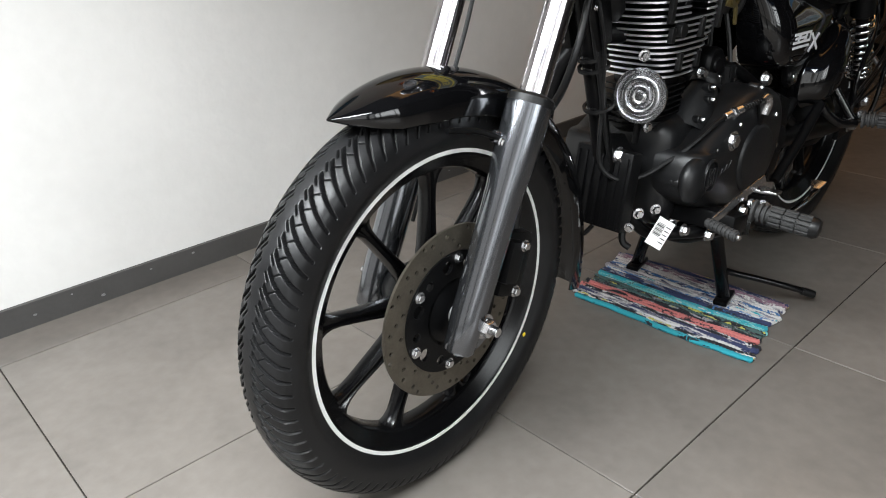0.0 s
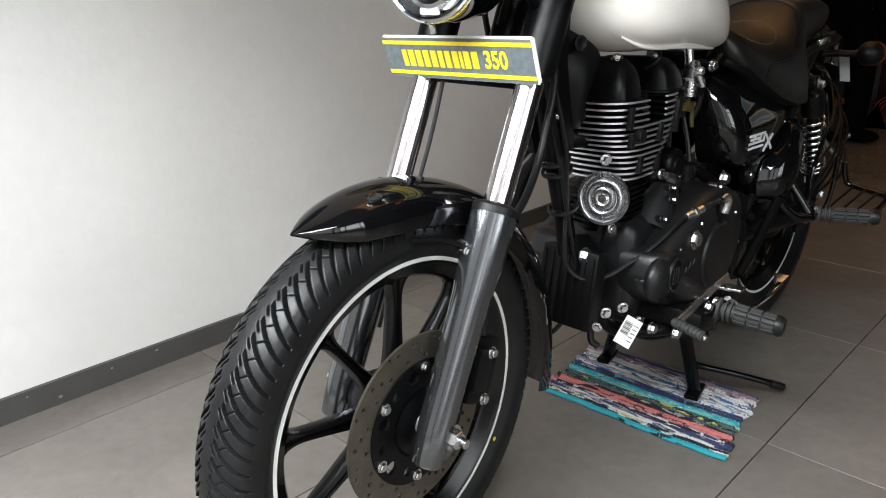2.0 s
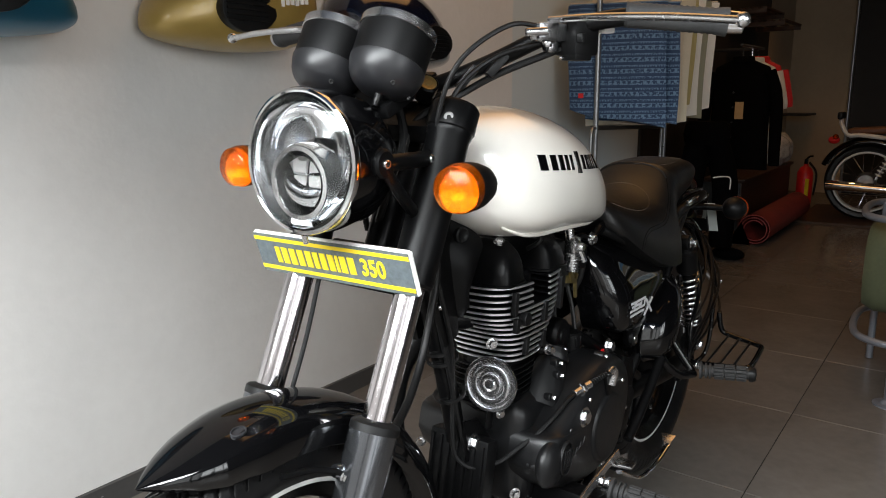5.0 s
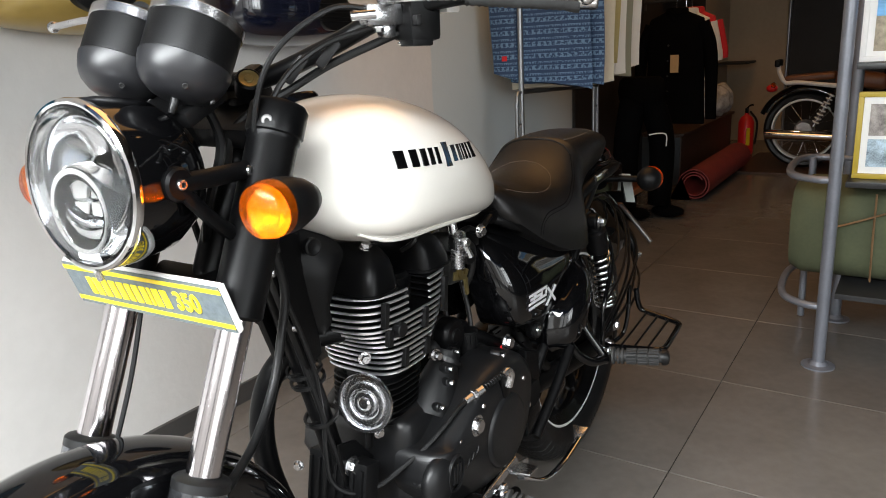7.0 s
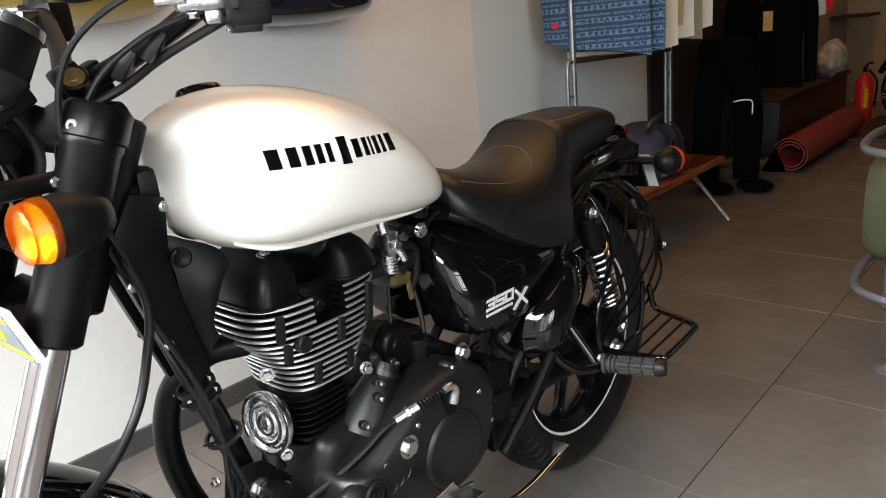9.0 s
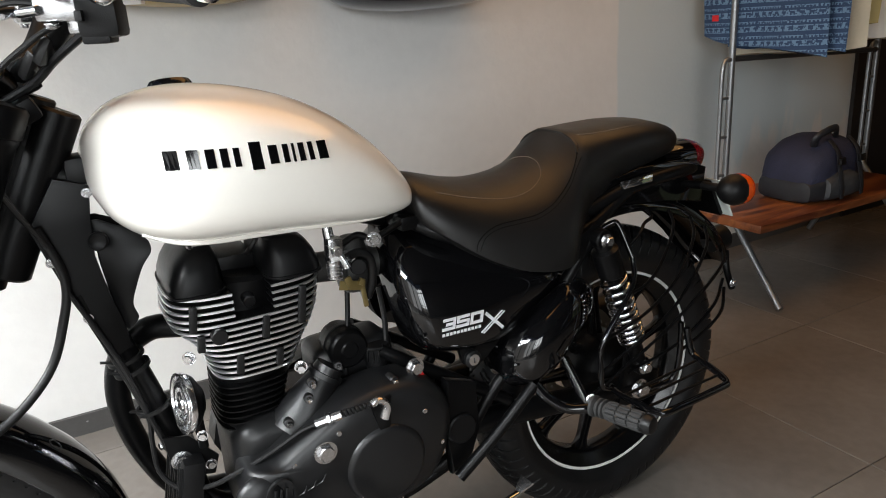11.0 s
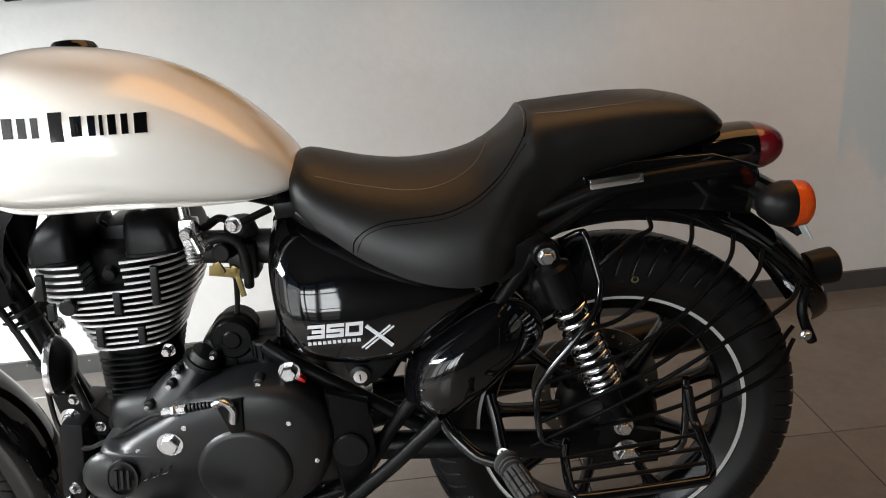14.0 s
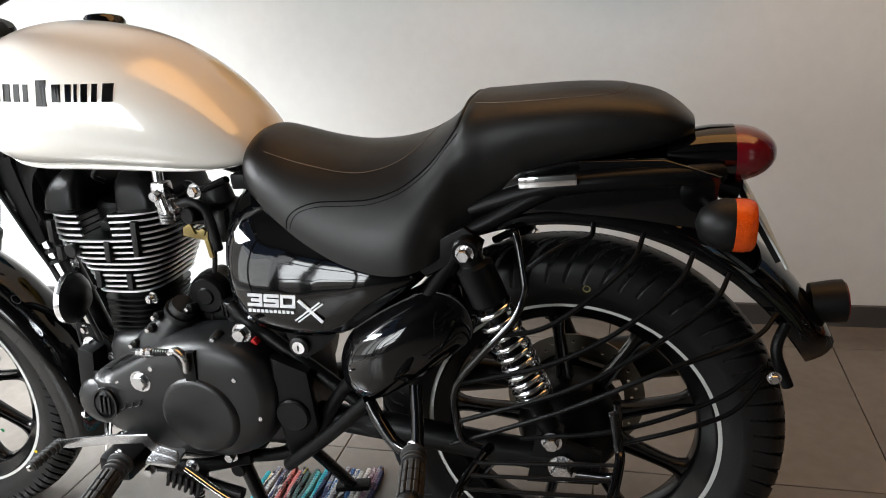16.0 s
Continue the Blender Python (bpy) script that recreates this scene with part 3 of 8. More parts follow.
fender = part("front_fender", arc_shell(FC, FP, 116, -17, 90, [(0, 0.02, 0.3615, 0.0), (0.02, 0.30, 0.358, 0.25), (0.05, 0.60, 0.3550, 0.5), (0.09, 0.82, 0.3535, 0.75), (0.16, 0.98, 0.353, 0.95), (0.25, 1, 0.353, 1), (0.6, 1, 0.354, 1), (0.85, 1.0, 0.368, 1), (1, 0.98, 0.382, 1)]), GLOSS, bike, "gloss black front fender")
for s in (-1, 1):
    bm = B()
    tube(bm, [(0.085, s * 0.094, 0.578), (0.04, s * 0.075, 0.60), (-0.01, s * 0.064, 0.61)], 0.0045)
    tube(bm, [(0.085, s * 0.094, 0.578), (0.13, s * 0.078, 0.575), (0.16, s * 0.066, 0.57)], 0.0045)
    part("fender_stay", bm, SATIN, fender)
    bm = B()
    a = radians(97 if s > 0 else 37)
    m = Matrix.Translation(FC + Vector((0.3555 * math.cos(a), -0.032, 0.3555 * math.sin(a)))) @ Matrix.Rotation(-(a - math.pi / 2), 4, "Y") @ Matrix.Rotation(radians(14), 4, "X")
    lathe(bm, (0, 0, 0), (0, 0, 1), [(-0.002, 0), (-0.002, 0.011), (0.001, 0.011), (0.0016, 0.0095), (-0.001, 0.0085), (-0.001, 0)], 28)
    bm.transform(m @ Matrix.Diagonal((1, 0.72, 1, 1)))
    part("fender_badge", bm, GAUGEGREY, fender, "small round metal badge")
# triple clamps, stem
bm = B()
for z, h in ((0.815, 0.028), (1.018, 0.03)):
    box(bm, (fx(z) + 0.02, 0, z), (0.075, 0.17, h), (0, -24, 0), 0.25)
rod(bm, (fx(0.79) + 0.05, 0, 0.79), (fx(1.04) + 0.05, 0, 1.04), 0.026)
part("fork_clamp", bm, SATIN, bike)

# headlight
HC = Vector((0.104, -0.004, 0.976))
head = part("headlight", lathe(B(), HC, (1, 0, -0.03), [(-0.004, 0.083), (0.0, 0.0925), (0.03, 0.0935), (0.075, 0.088), (0.105, 0.072), (0.122, 0.045), (0.128, 0)], 64), GLOSS, bike, "gloss black round headlight shell")
part("rim_ring", lathe(B(), HC, (-1, 0, 0.03), [(-0.004, 0.0928), (0.001, 0.0936), (0.005, 0.0925), (0.0065, 0.0895), (0.0055, 0.087), (0.0, 0.0855)], 72), CHROME, head, "chrome headlight rim")
part("reflector", lathe(B(), HC, (1, 0, -0.03), [(-0.006, 0.084), (0.012, 0.079), (0.03, 0.066), (0.042, 0.045), (0.048, 0.0)], 56), REFLECTOR, head, "bright bowl behind clear glass")
bm = B()
PC = HC + Vector((0, -0.002, -0.026))
lathe(bm, PC, (-1, 0, 0.03), [(-0.035, 0.05), (0.002, 0.0495), (0.007, 0.047), (0.007, 0.041), (-0.004, 0.037), (-0.012, 0.033)], 48)
part("projector_ring", bm, REFLECTOR, head, "chrome projector ring")
part("projector_lens", lathe(B(), PC, (-1, 0, 0.03), [(-0.03, 0.034), (-0.012, 0.034), (-0.004, 0.028), (0.0, 0.016), (0.0015, 0)], 40), GLASS, head)
part("inner_bowl", lathe(B(), HC + Vector((0.004, -0.012, 0.010)), (-1, 0, 0.03), [(-0.036, 0.020), (-0.022, 0.048), (-0.004, 0.0605), (0.003, 0.0625), (0.005, 0.0645), (0.002, 0.0665), (-0.014, 0.068)], 56), REFLECTOR, head, "bright inner reflector bowl")
led = part("led_board", lathe(B(), PC, (-1, 0, 0.03), [(-0.034, 0), (-0.034, 0.033), (-0.030, 0.034)], 32), GLOSS, head)
for yy in (-0.0105, 0.0105):
    for zz in (-0.013, 0.001, 0.015):
        part("led_block", box(B(), PC + Vector((0.031, yy, zz)), (0.006, 0.017, 0.0105), bev=0.15), LABEL, led, "pale light block")
part("projector_bezel", lathe(B(), PC, (-1, 0, 0.03), [(-0.012, 0.0325), (0.0005, 0.0345), (0.0015, 0.036), (0.0005, 0.0375), (-0.006, 0.038)], 40), GLOSS, head)
bm = B()
box(bm, HC + Vector((0.0, 0, -0.076)), (0.012, 0.03, 0.008), bev=0.2)
part("lamp_marker", bm, SILVER, head)
cover = part("headlight_glass", lathe(B(), HC, (-1, 0, 0.03), [(0.003, 0.0865), (0.007, 0.078), (0.011, 0.055), (0.0135, 0.028), (0.014, 0)], 56), GLASS, head, "clear domed headlight glass")
cover.visible_shadow = False
for s in (-1, 1):
    bm = B()
    lathe(bm, HC + Vector((0.047, s * 0.084, 0.0)), (0, s, 0), [(-0.004, 0.020), (0.012, 0.019), (0.015, 0.016), (0.015, 0)], 28)
    tube(bm, [HC + Vector((0.047, s * 0.092, 0)), HC + Vector((0.10, s * 0.096, 0.0)), (0.250, s * 0.096, 0.975), (fx(0.975), s * 0.098, 0.975)], 0.0085, flat=1.3)
    tube(bm, [HC + Vector((0.050, s * 0.092, -0.006)), HC + Vector((0.085, s * 0.094, -0.045)), (0.222, s * 0.095, 0.905), (fx(0.895), s * 0.098, 0.895)], 0.0075, flat=1.3)
    br = part("headlight_bracket", bm, SATIN, head)
    for c in (HC + Vector((0.047, s * 0.099, 0)), Vector((0.250, s * 0.104, 0.975)), Vector((0.226, s * 0.104, 0.903))):
        part("bracket_screw", lathe(B(), c, (-0.15, s, 0), [(-0.002, 0), (-0.002, 0.0062), (0.002, 0.0062), (0.0035, 0.005), (0.0035, 0.003), (0.001, 0.0028), (0.001, 0)], 18), STEEL, br)
    # indicators on their stalks
    ic = Vector((0.203, s * 0.198 + 0.013, 0.948))
    body = part("front_indicator", lathe(B(), ic + Vector((0.01, 0, 0)), (1, 0, 0), [(-0.012, 0.0305), (0.0, 0.0315), (0.012, 0.030), (0.03, 0.025), (0.045, 0.017), (0.052, 0)], 36), MATTE, bike, "black indicator with round amber lens")
    lens = part("lens", lathe(B(), ic + Vector((-0.003, 0, 0)), (-1, 0, 0), [(0, 0.0318), (0.010, 0.0318), (0.012, 0.0305), (0.024, 0.0285), (0.0285, 0.0225), (0.028, 0)], 40), AMBER, body, "ribbed amber lens")
    lens.visible_shadow = False
    part("lens_core", lathe(B(), ic + Vector((0.004, 0, -0.004)), (-1, 0, 0), [(0.0, 0), (0.001, 0.008), (0.006, 0.017), (0.012, 0.023), (0.0125, 0.0245)], 36), AMBERCORE, lens, "bright reflector bowl")
    part("stalk", rod(B(), ic + Vector((0.02, -s * 0.02, 0.0)), (fx(0.95), s * 0.1, 0.95), 0.0105), MATTE, body)
rod(bm := B(), HC + Vector((0.0, 0, -0.094)), HC + Vector((0.004, 0.0, -0.106)), 0.004)
part("sign_post", bm, STEEL, head)

# name board below the headlight
bd = Matrix.Translation((0.175, 0.009, 0.831)) @ Matrix.Rotation(radians(2.0), 4, "Z") @ Matrix.Rotation(radians(-18), 4, "Y")
BW, BH = 0.295, 0.068


def board_box(bm, y, z, w, h, x, t):
    made = bmesh.ops.create_cube(bm, size=1, matrix=bd @ Matrix.Translation((x, y, z)) @ Matrix.Diagonal((t, w, h, 1)))
    return made


XF = Matrix.Identity(4)
bm = B()
made = board_box(bm, 0, 0, BW, BH, 0, 0.009)
bmesh.ops.bevel(bm, geom=bm.edges[:], offset=0.003, segments=2, affect="EDGES")
board = part("name_board", bm, LABEL, bike, "grey name board with yellow stripes and yellow print", 30)
board_box(bm := B(), 0, 0, BW - 0.006, BH - 0.004, -0.0047, 0.001)
part("board_face", bm, SLATE, board, "", 0)
for z in (-0.0235, 0.0245):
    board_box(bm := B(), 0, z, BW - 0.006, 0.0058, -0.0056, 0.0008)
    part("board_stripe", bm, YELLOW, board, "", 0)
# the name is left as plain letter-sized bars, the number is set in type
widths = [0.0130, 0.0158, 0.0158, 0.0158, 0.0158, 0.0132, 0.0148, 0.0152, 0.0072, 0.0148, 0.0158]
yy = 0.108
for w in widths:
    board_box(bm := B(), yy - w / 2, 0.0, w * 0.70, 0.026, -0.0058, 0.0012)
    part("letter_bar", bm, YELLOW, board, "", 0)
    yy -= w
letters("350", 0.040, bd @ Matrix.Translation((-0.0058, yy - 0.030, 0.0)) @ Matrix(((0, 0, -1, 0), (-1, 0, 0, 0), (0, 1, 0, 0), (0, 0, 0, 1))) @ Matrix.Diagonal((0.72, 0.92, 1, 1)), 0.0008, YELLOW, "board_number", board, "", 0.0007)
XF = STEER

# gauges
for s in (-1, 1):
    gc = Vector((0.203, s * 0.052, 1.064))
    d = Vector((0.48, 0, 0.87))
    g = part("gauge", lathe(B(), gc, d, [(-0.004, 0), (-0.004, 0.020), (0.0, 0.030), (0.008, 0.040), (0.012, 0.043), (0.034, 0.0495), (0.040, 0.0505), (0.080, 0.051)], 48), MATTE, bike, "black cup-shaped instrument")
    part("lower_trim", lathe(B(), gc + d.normalized() * 0.010, d, [(-0.0145, 0), (-0.0145, 0.0215), (-0.0105, 0.0315), (-0.003, 0.0410), (0.0005, 0.0438), (0.008, 0.0478), (0.020, 0.0510), (0.026, 0.0516), (0.027, 0.0505)], 48), GAUGEGREY, g, "dark grey cone")
    q = frame_of(d)
    # black discs stand in for the shaded depth of small vent holes
    for an in (150, 215, 290):
        e = q.to_3x3() @ Vector((0.0385 * math.cos(radians(an)), 0.0385 * math.sin(radians(an)), 0))
        part("vent_hole", lathe(B(), gc + d.normalized() * 0.003 + e, e.normalized() * 0.8 - d.normalized() * 0.6, [(0, 0), (0, 0.0032), (0.0022, 0.0032), (0.0024, 0.0024), (0.001, 0.002), (0.001, 0)], 14), INK, g)
    part("reset_stem", rod(B(), gc - d.normalized() * 0.004, gc - d.normalized() * 0.022, 0.0055, 0.004, 14), CABLE, g)
    part("bezel", lathe(B(), gc + d.normalized() * 0.080, d, [(0, 0.0505), (0.001, 0.0525), (0.012, 0.0525), (0.014, 0.049), (0.010, 0.046), (0.010, 0)], 48), ALLOY, g, "silver instrument bezel")
bm = B()
box(bm, (0.235, 0, 1.05), (0.07, 0.13, 0.02), (0, -24, 0), 0.25)
box(bm, (0.235, 0, 1.02), (0.03, 0.04, 0.06), (0, -24, 0), 0.2)
part("gauge_bracket", bm, MATTE, bike)
LD = Vector((-0.45, -0.62, 0.64)).normalized()
lock = part("ignition_lock", lathe(B(), Vector((0.322, -0.045, 1.070)) - LD * 0.02, LD, [(0, 0), (0, 0.0155), (0.018, 0.0165), (0.028, 0.0165), (0.030, 0.0145), (0.028, 0.0135), (0.028, 0)], 28), SATIN, bike)
part("lock_face", lathe(B(), Vector((0.322, -0.045, 1.070)) + LD * 0.0085, LD, [(0, 0.0130), (0.0015, 0.0125), (0.0008, 0.0105), (0.0008, 0.006), (0.0018, 0.005), (0.0018, 0)], 24), BRASS, lock, "brass lock face")

# handlebar, controls, cables
bar = part("handlebar", tube(B(), [(0.483, 0.40, 1.160), (0.452, 0.31, 1.168), (0.418, 0.21, 1.150), (0.384, 0.115, 1.105), (0.352, 0.045, 1.074), (0.348, 0.0, 1.070), (0.352, -0.045, 1.074), (0.384, -0.115, 1.105), (0.418, -0.21, 1.150), (0.452, -0.31, 1.168), (0.483, -0.40, 1.160)], 0.0125, 14, 8), SATIN, bike, "black raised handlebar")
for s in (-1, 1):
    a, b = Vector((0.455, s * 0.315, 1.168)), Vector((0.486, s * 0.405, 1.160))
    d = (b - a).normalized()
    part("grip", lathe(B(), a - d * 0.025, d, [(0, 0), (0, 0.018)] + [(0.004 + 0.008 * k + e, 0.0165 + 0.0012 * (e == 0.003)) for k in range(15) for e in (0, 0.003)] + [(0.128, 0.019), (0.134, 0.019), (0.136, 0)], 24), GRIPRUB, bar, "ribbed rubber grip")
    part("bar_end", rod(B(), b + d * 0.008, b + d * 0.034, 0.0155, 0.0145, 24), CHROME, bar, "chrome bar end weight")
    p = Vector((0.432, s * 0.246, 1.160))
    bm = B()
    box(bm, p + Vector((0.0, -s * 0.018, -0.018)), (0.044, 0.046, 0.056), (0, 0, s * 26), 0.16)
    box(bm, p + Vector((-0.006, -s * 0.016, -0.044)), (0.030, 0.034, 0.016), (0, 0, s * 26), 0.2)
    sw = part("switch_box", bm, MATTE, bar)
    part("switch_rocker", box(B(), p + Vector((-0.023, -s * 0.006, -0.022)), (0.008, 0.022, 0.012), (0, 0, s * 26), 0.25), CABLE, sw)
    part("switch_screw", bolt(B(), p + Vector((-0.014, -s * 0.034, -0.046)), (-0.3, 0, -1), 0.0035, 0.002, False), STEEL, sw)
    part("switch_button", box(B(), p + Vector((0.03, s * 0.012, -0.008)), (0.02, 0.018, 0.01), (0, 0, s * 26), 0.25), LABEL, sw)
    bm = B()
    box(bm, p + Vector((-0.036, -s * 0.044, -0.014)), (0.054, 0.024, 0.026), (0, 0, s * 26), 0.25)
    box(bm, p + Vector((-0.022, -s * 0.048, -0.030)), (0.020, 0.018, 0.022), (0, 0, s * 26), 0.25)
    rod(bm, p + Vector((-0.060, -s * 0.036, -0.014)), p + Vector((-0.078, -s * 0.060, -0.016)), 0.0055)
    pc = part("lever_perch", bm, ALLOY, bar, "bare alloy lever perch")
    part("perch_bolt", bolt(B(), p + Vector((-0.050, -s * 0.040, -0.028)), (0, 0, -1), 0.006, 0.005), STEEL, pc)
    bm = B()
    tube(bm, [p + Vector((-0.042, -s * 0.04, 0.002)), p + Vector((-0.055, s * 0.03, 0.002)), p + Vector((-0.045, s * 0.12, 0.0)), p + Vector((-0.032, s * 0.205, -0.006))], 0.0085, flat=0.6)
    ball(bm, p + Vector((-0.031, s * 0.209, -0.006)), 0.0095)
    part("lever", bm, STEEL, bar, "polished alloy hand lever")
for yy in (-0.028, 0.028):
    part("bar_clamp", box(B(), (0.349, yy, 1.066), (0.035, 0.026, 0.045), (0, -24, 0), 0.25), SATIN, bar)
CB = [
    ([(0.385, -0.20, 1.152), (0.335, -0.17, 1.152), (0.285, -0.125, 1.105), (0.27, -0.10, 1.03), (0.29, -0.085, 0.94), (0.33, -0.06, 0.85)], 0.0036),
    ([(0.392, -0.19, 1.132), (0.362, -0.135, 1.112), (0.315, -0.105, 1.07), (0.285, -0.09, 1.0), (0.30, -0.075, 0.92), (0.34, -0.05, 0.83)], 0.0036),
    ([(0.42, -0.21, 1.125), (0.385, -0.13, 1.09), (0.36, -0.085, 1.062), (0.30, -0.04, 1.02), (0.29, -0.02, 0.95)], 0.0055),
    ([(0.40, 0.205, 1.155), (0.29, 0.15, 1.14), (0.26, 0.09, 1.05), (0.28, 0.06, 0.95), (0.30, 0.05, 0.85)], 0.005),
    ([(0.24, -0.05, 1.06), (0.265, -0.045, 1.0), (0.25, -0.03, 0.93), (0.27, 0.01, 0.86)], 0.006),
    ([(0.20, 0.06, 0.80), (0.165, 0.062, 0.70), (0.10, 0.064, 0.56), (0.045, 0.07, 0.42)], 0.0035),
]
for pts, r in CB:
    part("control_cable", tube(B(), pts, r, 8, 8), CABLE, bike)
for c, rz in (((0.383, -0.125, 1.102), 40), ((0.366, -0.085, 1.084), 40)):
    bm = B()
    box(bm, c, (0.032, 0.014, 0.040), (40, 0, rz), 0.3)
    part("cable_tie", bm, CABLE, bike)
# brake hose along the left leg
part("brake_hose", tube(B(), [(0.325, -0.05, 0.87), (0.345, -0.05, 0.79), (0.328, -0.05, 0.72), (0.298, -0.055, 0.66), (0.24, -0.070, 0.612), (0.155, -0.088, 0.575), (0.115, -0.094, 0.52), (0.10, -0.098, 0.44)], 0.0065, 10, 8), CABLE, bike)
bm = B()
box(bm, (0.105, -0.075, 0.375), (0.06, 0.05, 0.11), (0, 20, 0), 0.25)
box(bm, (0.085, -0.10, 0.39), (0.035, 0.03, 0.07), (0, 20, 0), 0.3)
cal = part("brake_caliper", bm, MATTE, bike, "black front brake caliper")
for z in (0.345, 0.415):
    part("caliper_bolt", bolt(B(), (0.08 + (z - 0.345) * 0.3, -0.115, z), (0, -1, 0), 0.007, 0.006), STEEL, cal)
XF = Matrix.Identity(4)

# ---- tank ----
TANK = [(0.400, 0.960, 0.915, 0.02), (0.406, 0.979, 0.895, 0.060), (0.422, 1.000, 0.864, 0.100), (0.452, 1.022, 0.838, 0.131), (0.495, 1.035, 0.820, 0.149), (0.545, 1.039, 0.813, 0.157), (0.605, 1.033, 0.811, 0.158), (0.665, 1.019, 0.807, 0.152), (0.72, 0.999, 0.802, 0.143), (0.77, 0.971, 0.797, 0.131), (0.815, 0.937, 0.794, 0.116), (0.85, 0.902, 0.795, 0.100), (0.878, 0.867, 0.800, 0.080), (0.894, 0.839, 0.806, 0.053), (0.900, 0.826, 0.813, 0.02)]


def tank_loop(row, n=56, grow=0.0):
    x, top, low, w = row
    zm = low + 0.40 * (top - low)
    out = []
    for k in range(n):
        a = 2 * math.pi * k / n
        c, s = math.cos(a), math.sin(a)
        e = 2 / 2.25 if s >= 0 else 2 / 3.2
        y = (w + grow) * math.copysign(abs(c) ** e, c)
        z = zm + ((top - zm) if s >= 0 else (zm - low)) * math.copysign(abs(s) ** e, s)
        out.append(Vector((x, y, z)))
    return out


tank = part("fuel_tank", loft(B(), [tank_loop(r) for r in smooth_table(TANK, 4)]), WHITE, bike, "pearl white teardrop fuel tank", 60)
# seam flange along the lower edge
for s in (-1, 1):
    pts = [(r[0] + 0.002, s * (r[3] * 0.73), r[2] + 0.009 + 0.02 * (1 - min(1, r[3] / 0.12))) for r in TANK[3:-2]]
    part("tank_seam", tube(B(), pts, 0.0032, 8, 5, flat=1.2), WHITE, tank)
capo = Vector((0.553, 0.092, 1.020))
lathe(bm := B(), capo, (0.0, 0.22, 1), [(0.0, 0.036), (0.012, 0.035), (0.018, 0.031), (0.020, 0.024), (0.022, 0)], 36)
cap = part("filler_cap", bm, GLOSS, tank, "black filler cap")
# maker's lettering as plain black blocks with silver edges
def tank_y(x, z):
    x0, top, low, w = [r for r in [interp([tuple(q) for q in TANK], x)] for r in [(x, *r)]][0]
    zm = low + 0.40 * (top - low)
    h = (z - zm) / ((top - zm) if z > zm else (zm - low))
    n = 2.25 if z > zm else 3.2
    return -w * (1 - min(abs(h), 0.99) ** n) ** (1 / n)


def tank_block(bm, x0, x1, z0, z1, lift, slope=-0.07, base=0.49):
    """A block that hugs the tank's left side."""
    loops = []
    for k in range(4):
        x = x0 + (x1 - x0) * k / 3
        d = slope * (x - base)
        yl, yh = tank_y(x, z0 + d), tank_y(x, z1 + d)
        loops.append([Vector((x, yl + 0.002, z0 + d)), Vector((x, yh + 0.002, z1 + d)), Vector((x, yh - lift, z1 + d)), Vector((x, yl - lift, z0 + d))])
    loft(bm, loops)


WORD = [(0.488, 0.515, 0), (0.517, 0.540, 0), (0.541, 0.560, 0), (0.561, 0.577, 0), (0.579, 0.592, 0), (0.600, 0.625, 1), (0.627, 0.647, 0), (0.649, 0.662, 0), (0.664, 0.670, 0), (0.673, 0.687, 0), (0.689, 0.701, 0), (0.703, 0.726, 0)]
for x0, x1, tall in WORD:
    z0, z1 = 0.9375 - 0.006 * tall, 0.9625 + 0.006 * tall
    tank_block(bm := B(), x0 + 0.14 * (x1 - x0), x1 - 0.20 * (x1 - x0), z0, z1, 0.0022)
    part("tank_lettering", bm, GLOSS, tank, "", 0)
# metal knee trim under the tank
bm = B()
box(bm, (0.40, 0, 0.93), (0.05, 0.06, 0.05), (0, 0, 0), 0.3)
part("tank_mount", bm, MATTE, bike)

# ---- seat ----
SEAT = [(0.880, 0.834, 0.800, 0.07), (0.886, 0.846, 0.788, 0.095), (0.905, 0.851, 0.768, 0.112), (0.94, 0.842, 0.740, 0.128), (0.985, 0.829, 0.708, 0.143), (1.04, 0.8190, 0.680, 0.156), (1.09, 0.8185, 0.665, 0.164), (1.135, 0.8245, 0.660, 0.166), (1.175, 0.8365, 0.666, 0.162), (1.205, 0.8530, 0.680, 0.153), (1.225, 0.8700, 0.694, 0.144), (1.242, 0.8845, 0.712, 0.138), (1.27, 0.8862, 0.746, 0.130), (1.32, 0.8875, 0.780, 0.124), (1.39, 0.8878, 0.799, 0.117), (1.45, 0.882, 0.808, 0.107), (1.495, 0.870, 0.814, 0.091), (1.522, 0.853, 0.818, 0.068), (1.540, 0.836, 0.822, 0.038)]


def seat_side(x):
    """Roundness of the section and how far its lower edge tucks in, along the seat."""
    k = min(1.0, max(0.0, (x - 1.15) / 0.09))
    k = k * k * (3 - 2 * k)
    return 2.15 + 0.75 * k, 0.26 * k


def seat_at_h(row, h, s=-1):
    """The seat's side at the fraction h of its height."""
    x, top, low, w = row
    n, tuck = seat_side(x)
    h = min(max(h, 0.0), 1.0)
    return Vector((x, s * w * (1 - h**n) ** (1 / n) * (1 - tuck * (1 - h)), low + (top - low) * h))


def seat_loop(row, n=52):
    row = tuple(row)
    hs = [math.sin(math.pi / 2 * k / (n // 2)) ** 0.8 for k in range(n // 2 + 1)]
    pts = [seat_at_h(row, h, -1) for h in hs] + [seat_at_h(row, h, 1) for h in reversed(hs[:-1])]
    tuck = seat_side(row[0])[1]
    return pts + [Vector((row[0], s * row[3] * (0.85 - tuck), row[2] - 0.006)) for s in (1, -1)]


rows = smooth_table(SEAT, 4)
seat = part("seat", loft(B(), [seat_loop(r) for r in rows]), LEATHER, bike, "black vinyl two-level seat", 60)


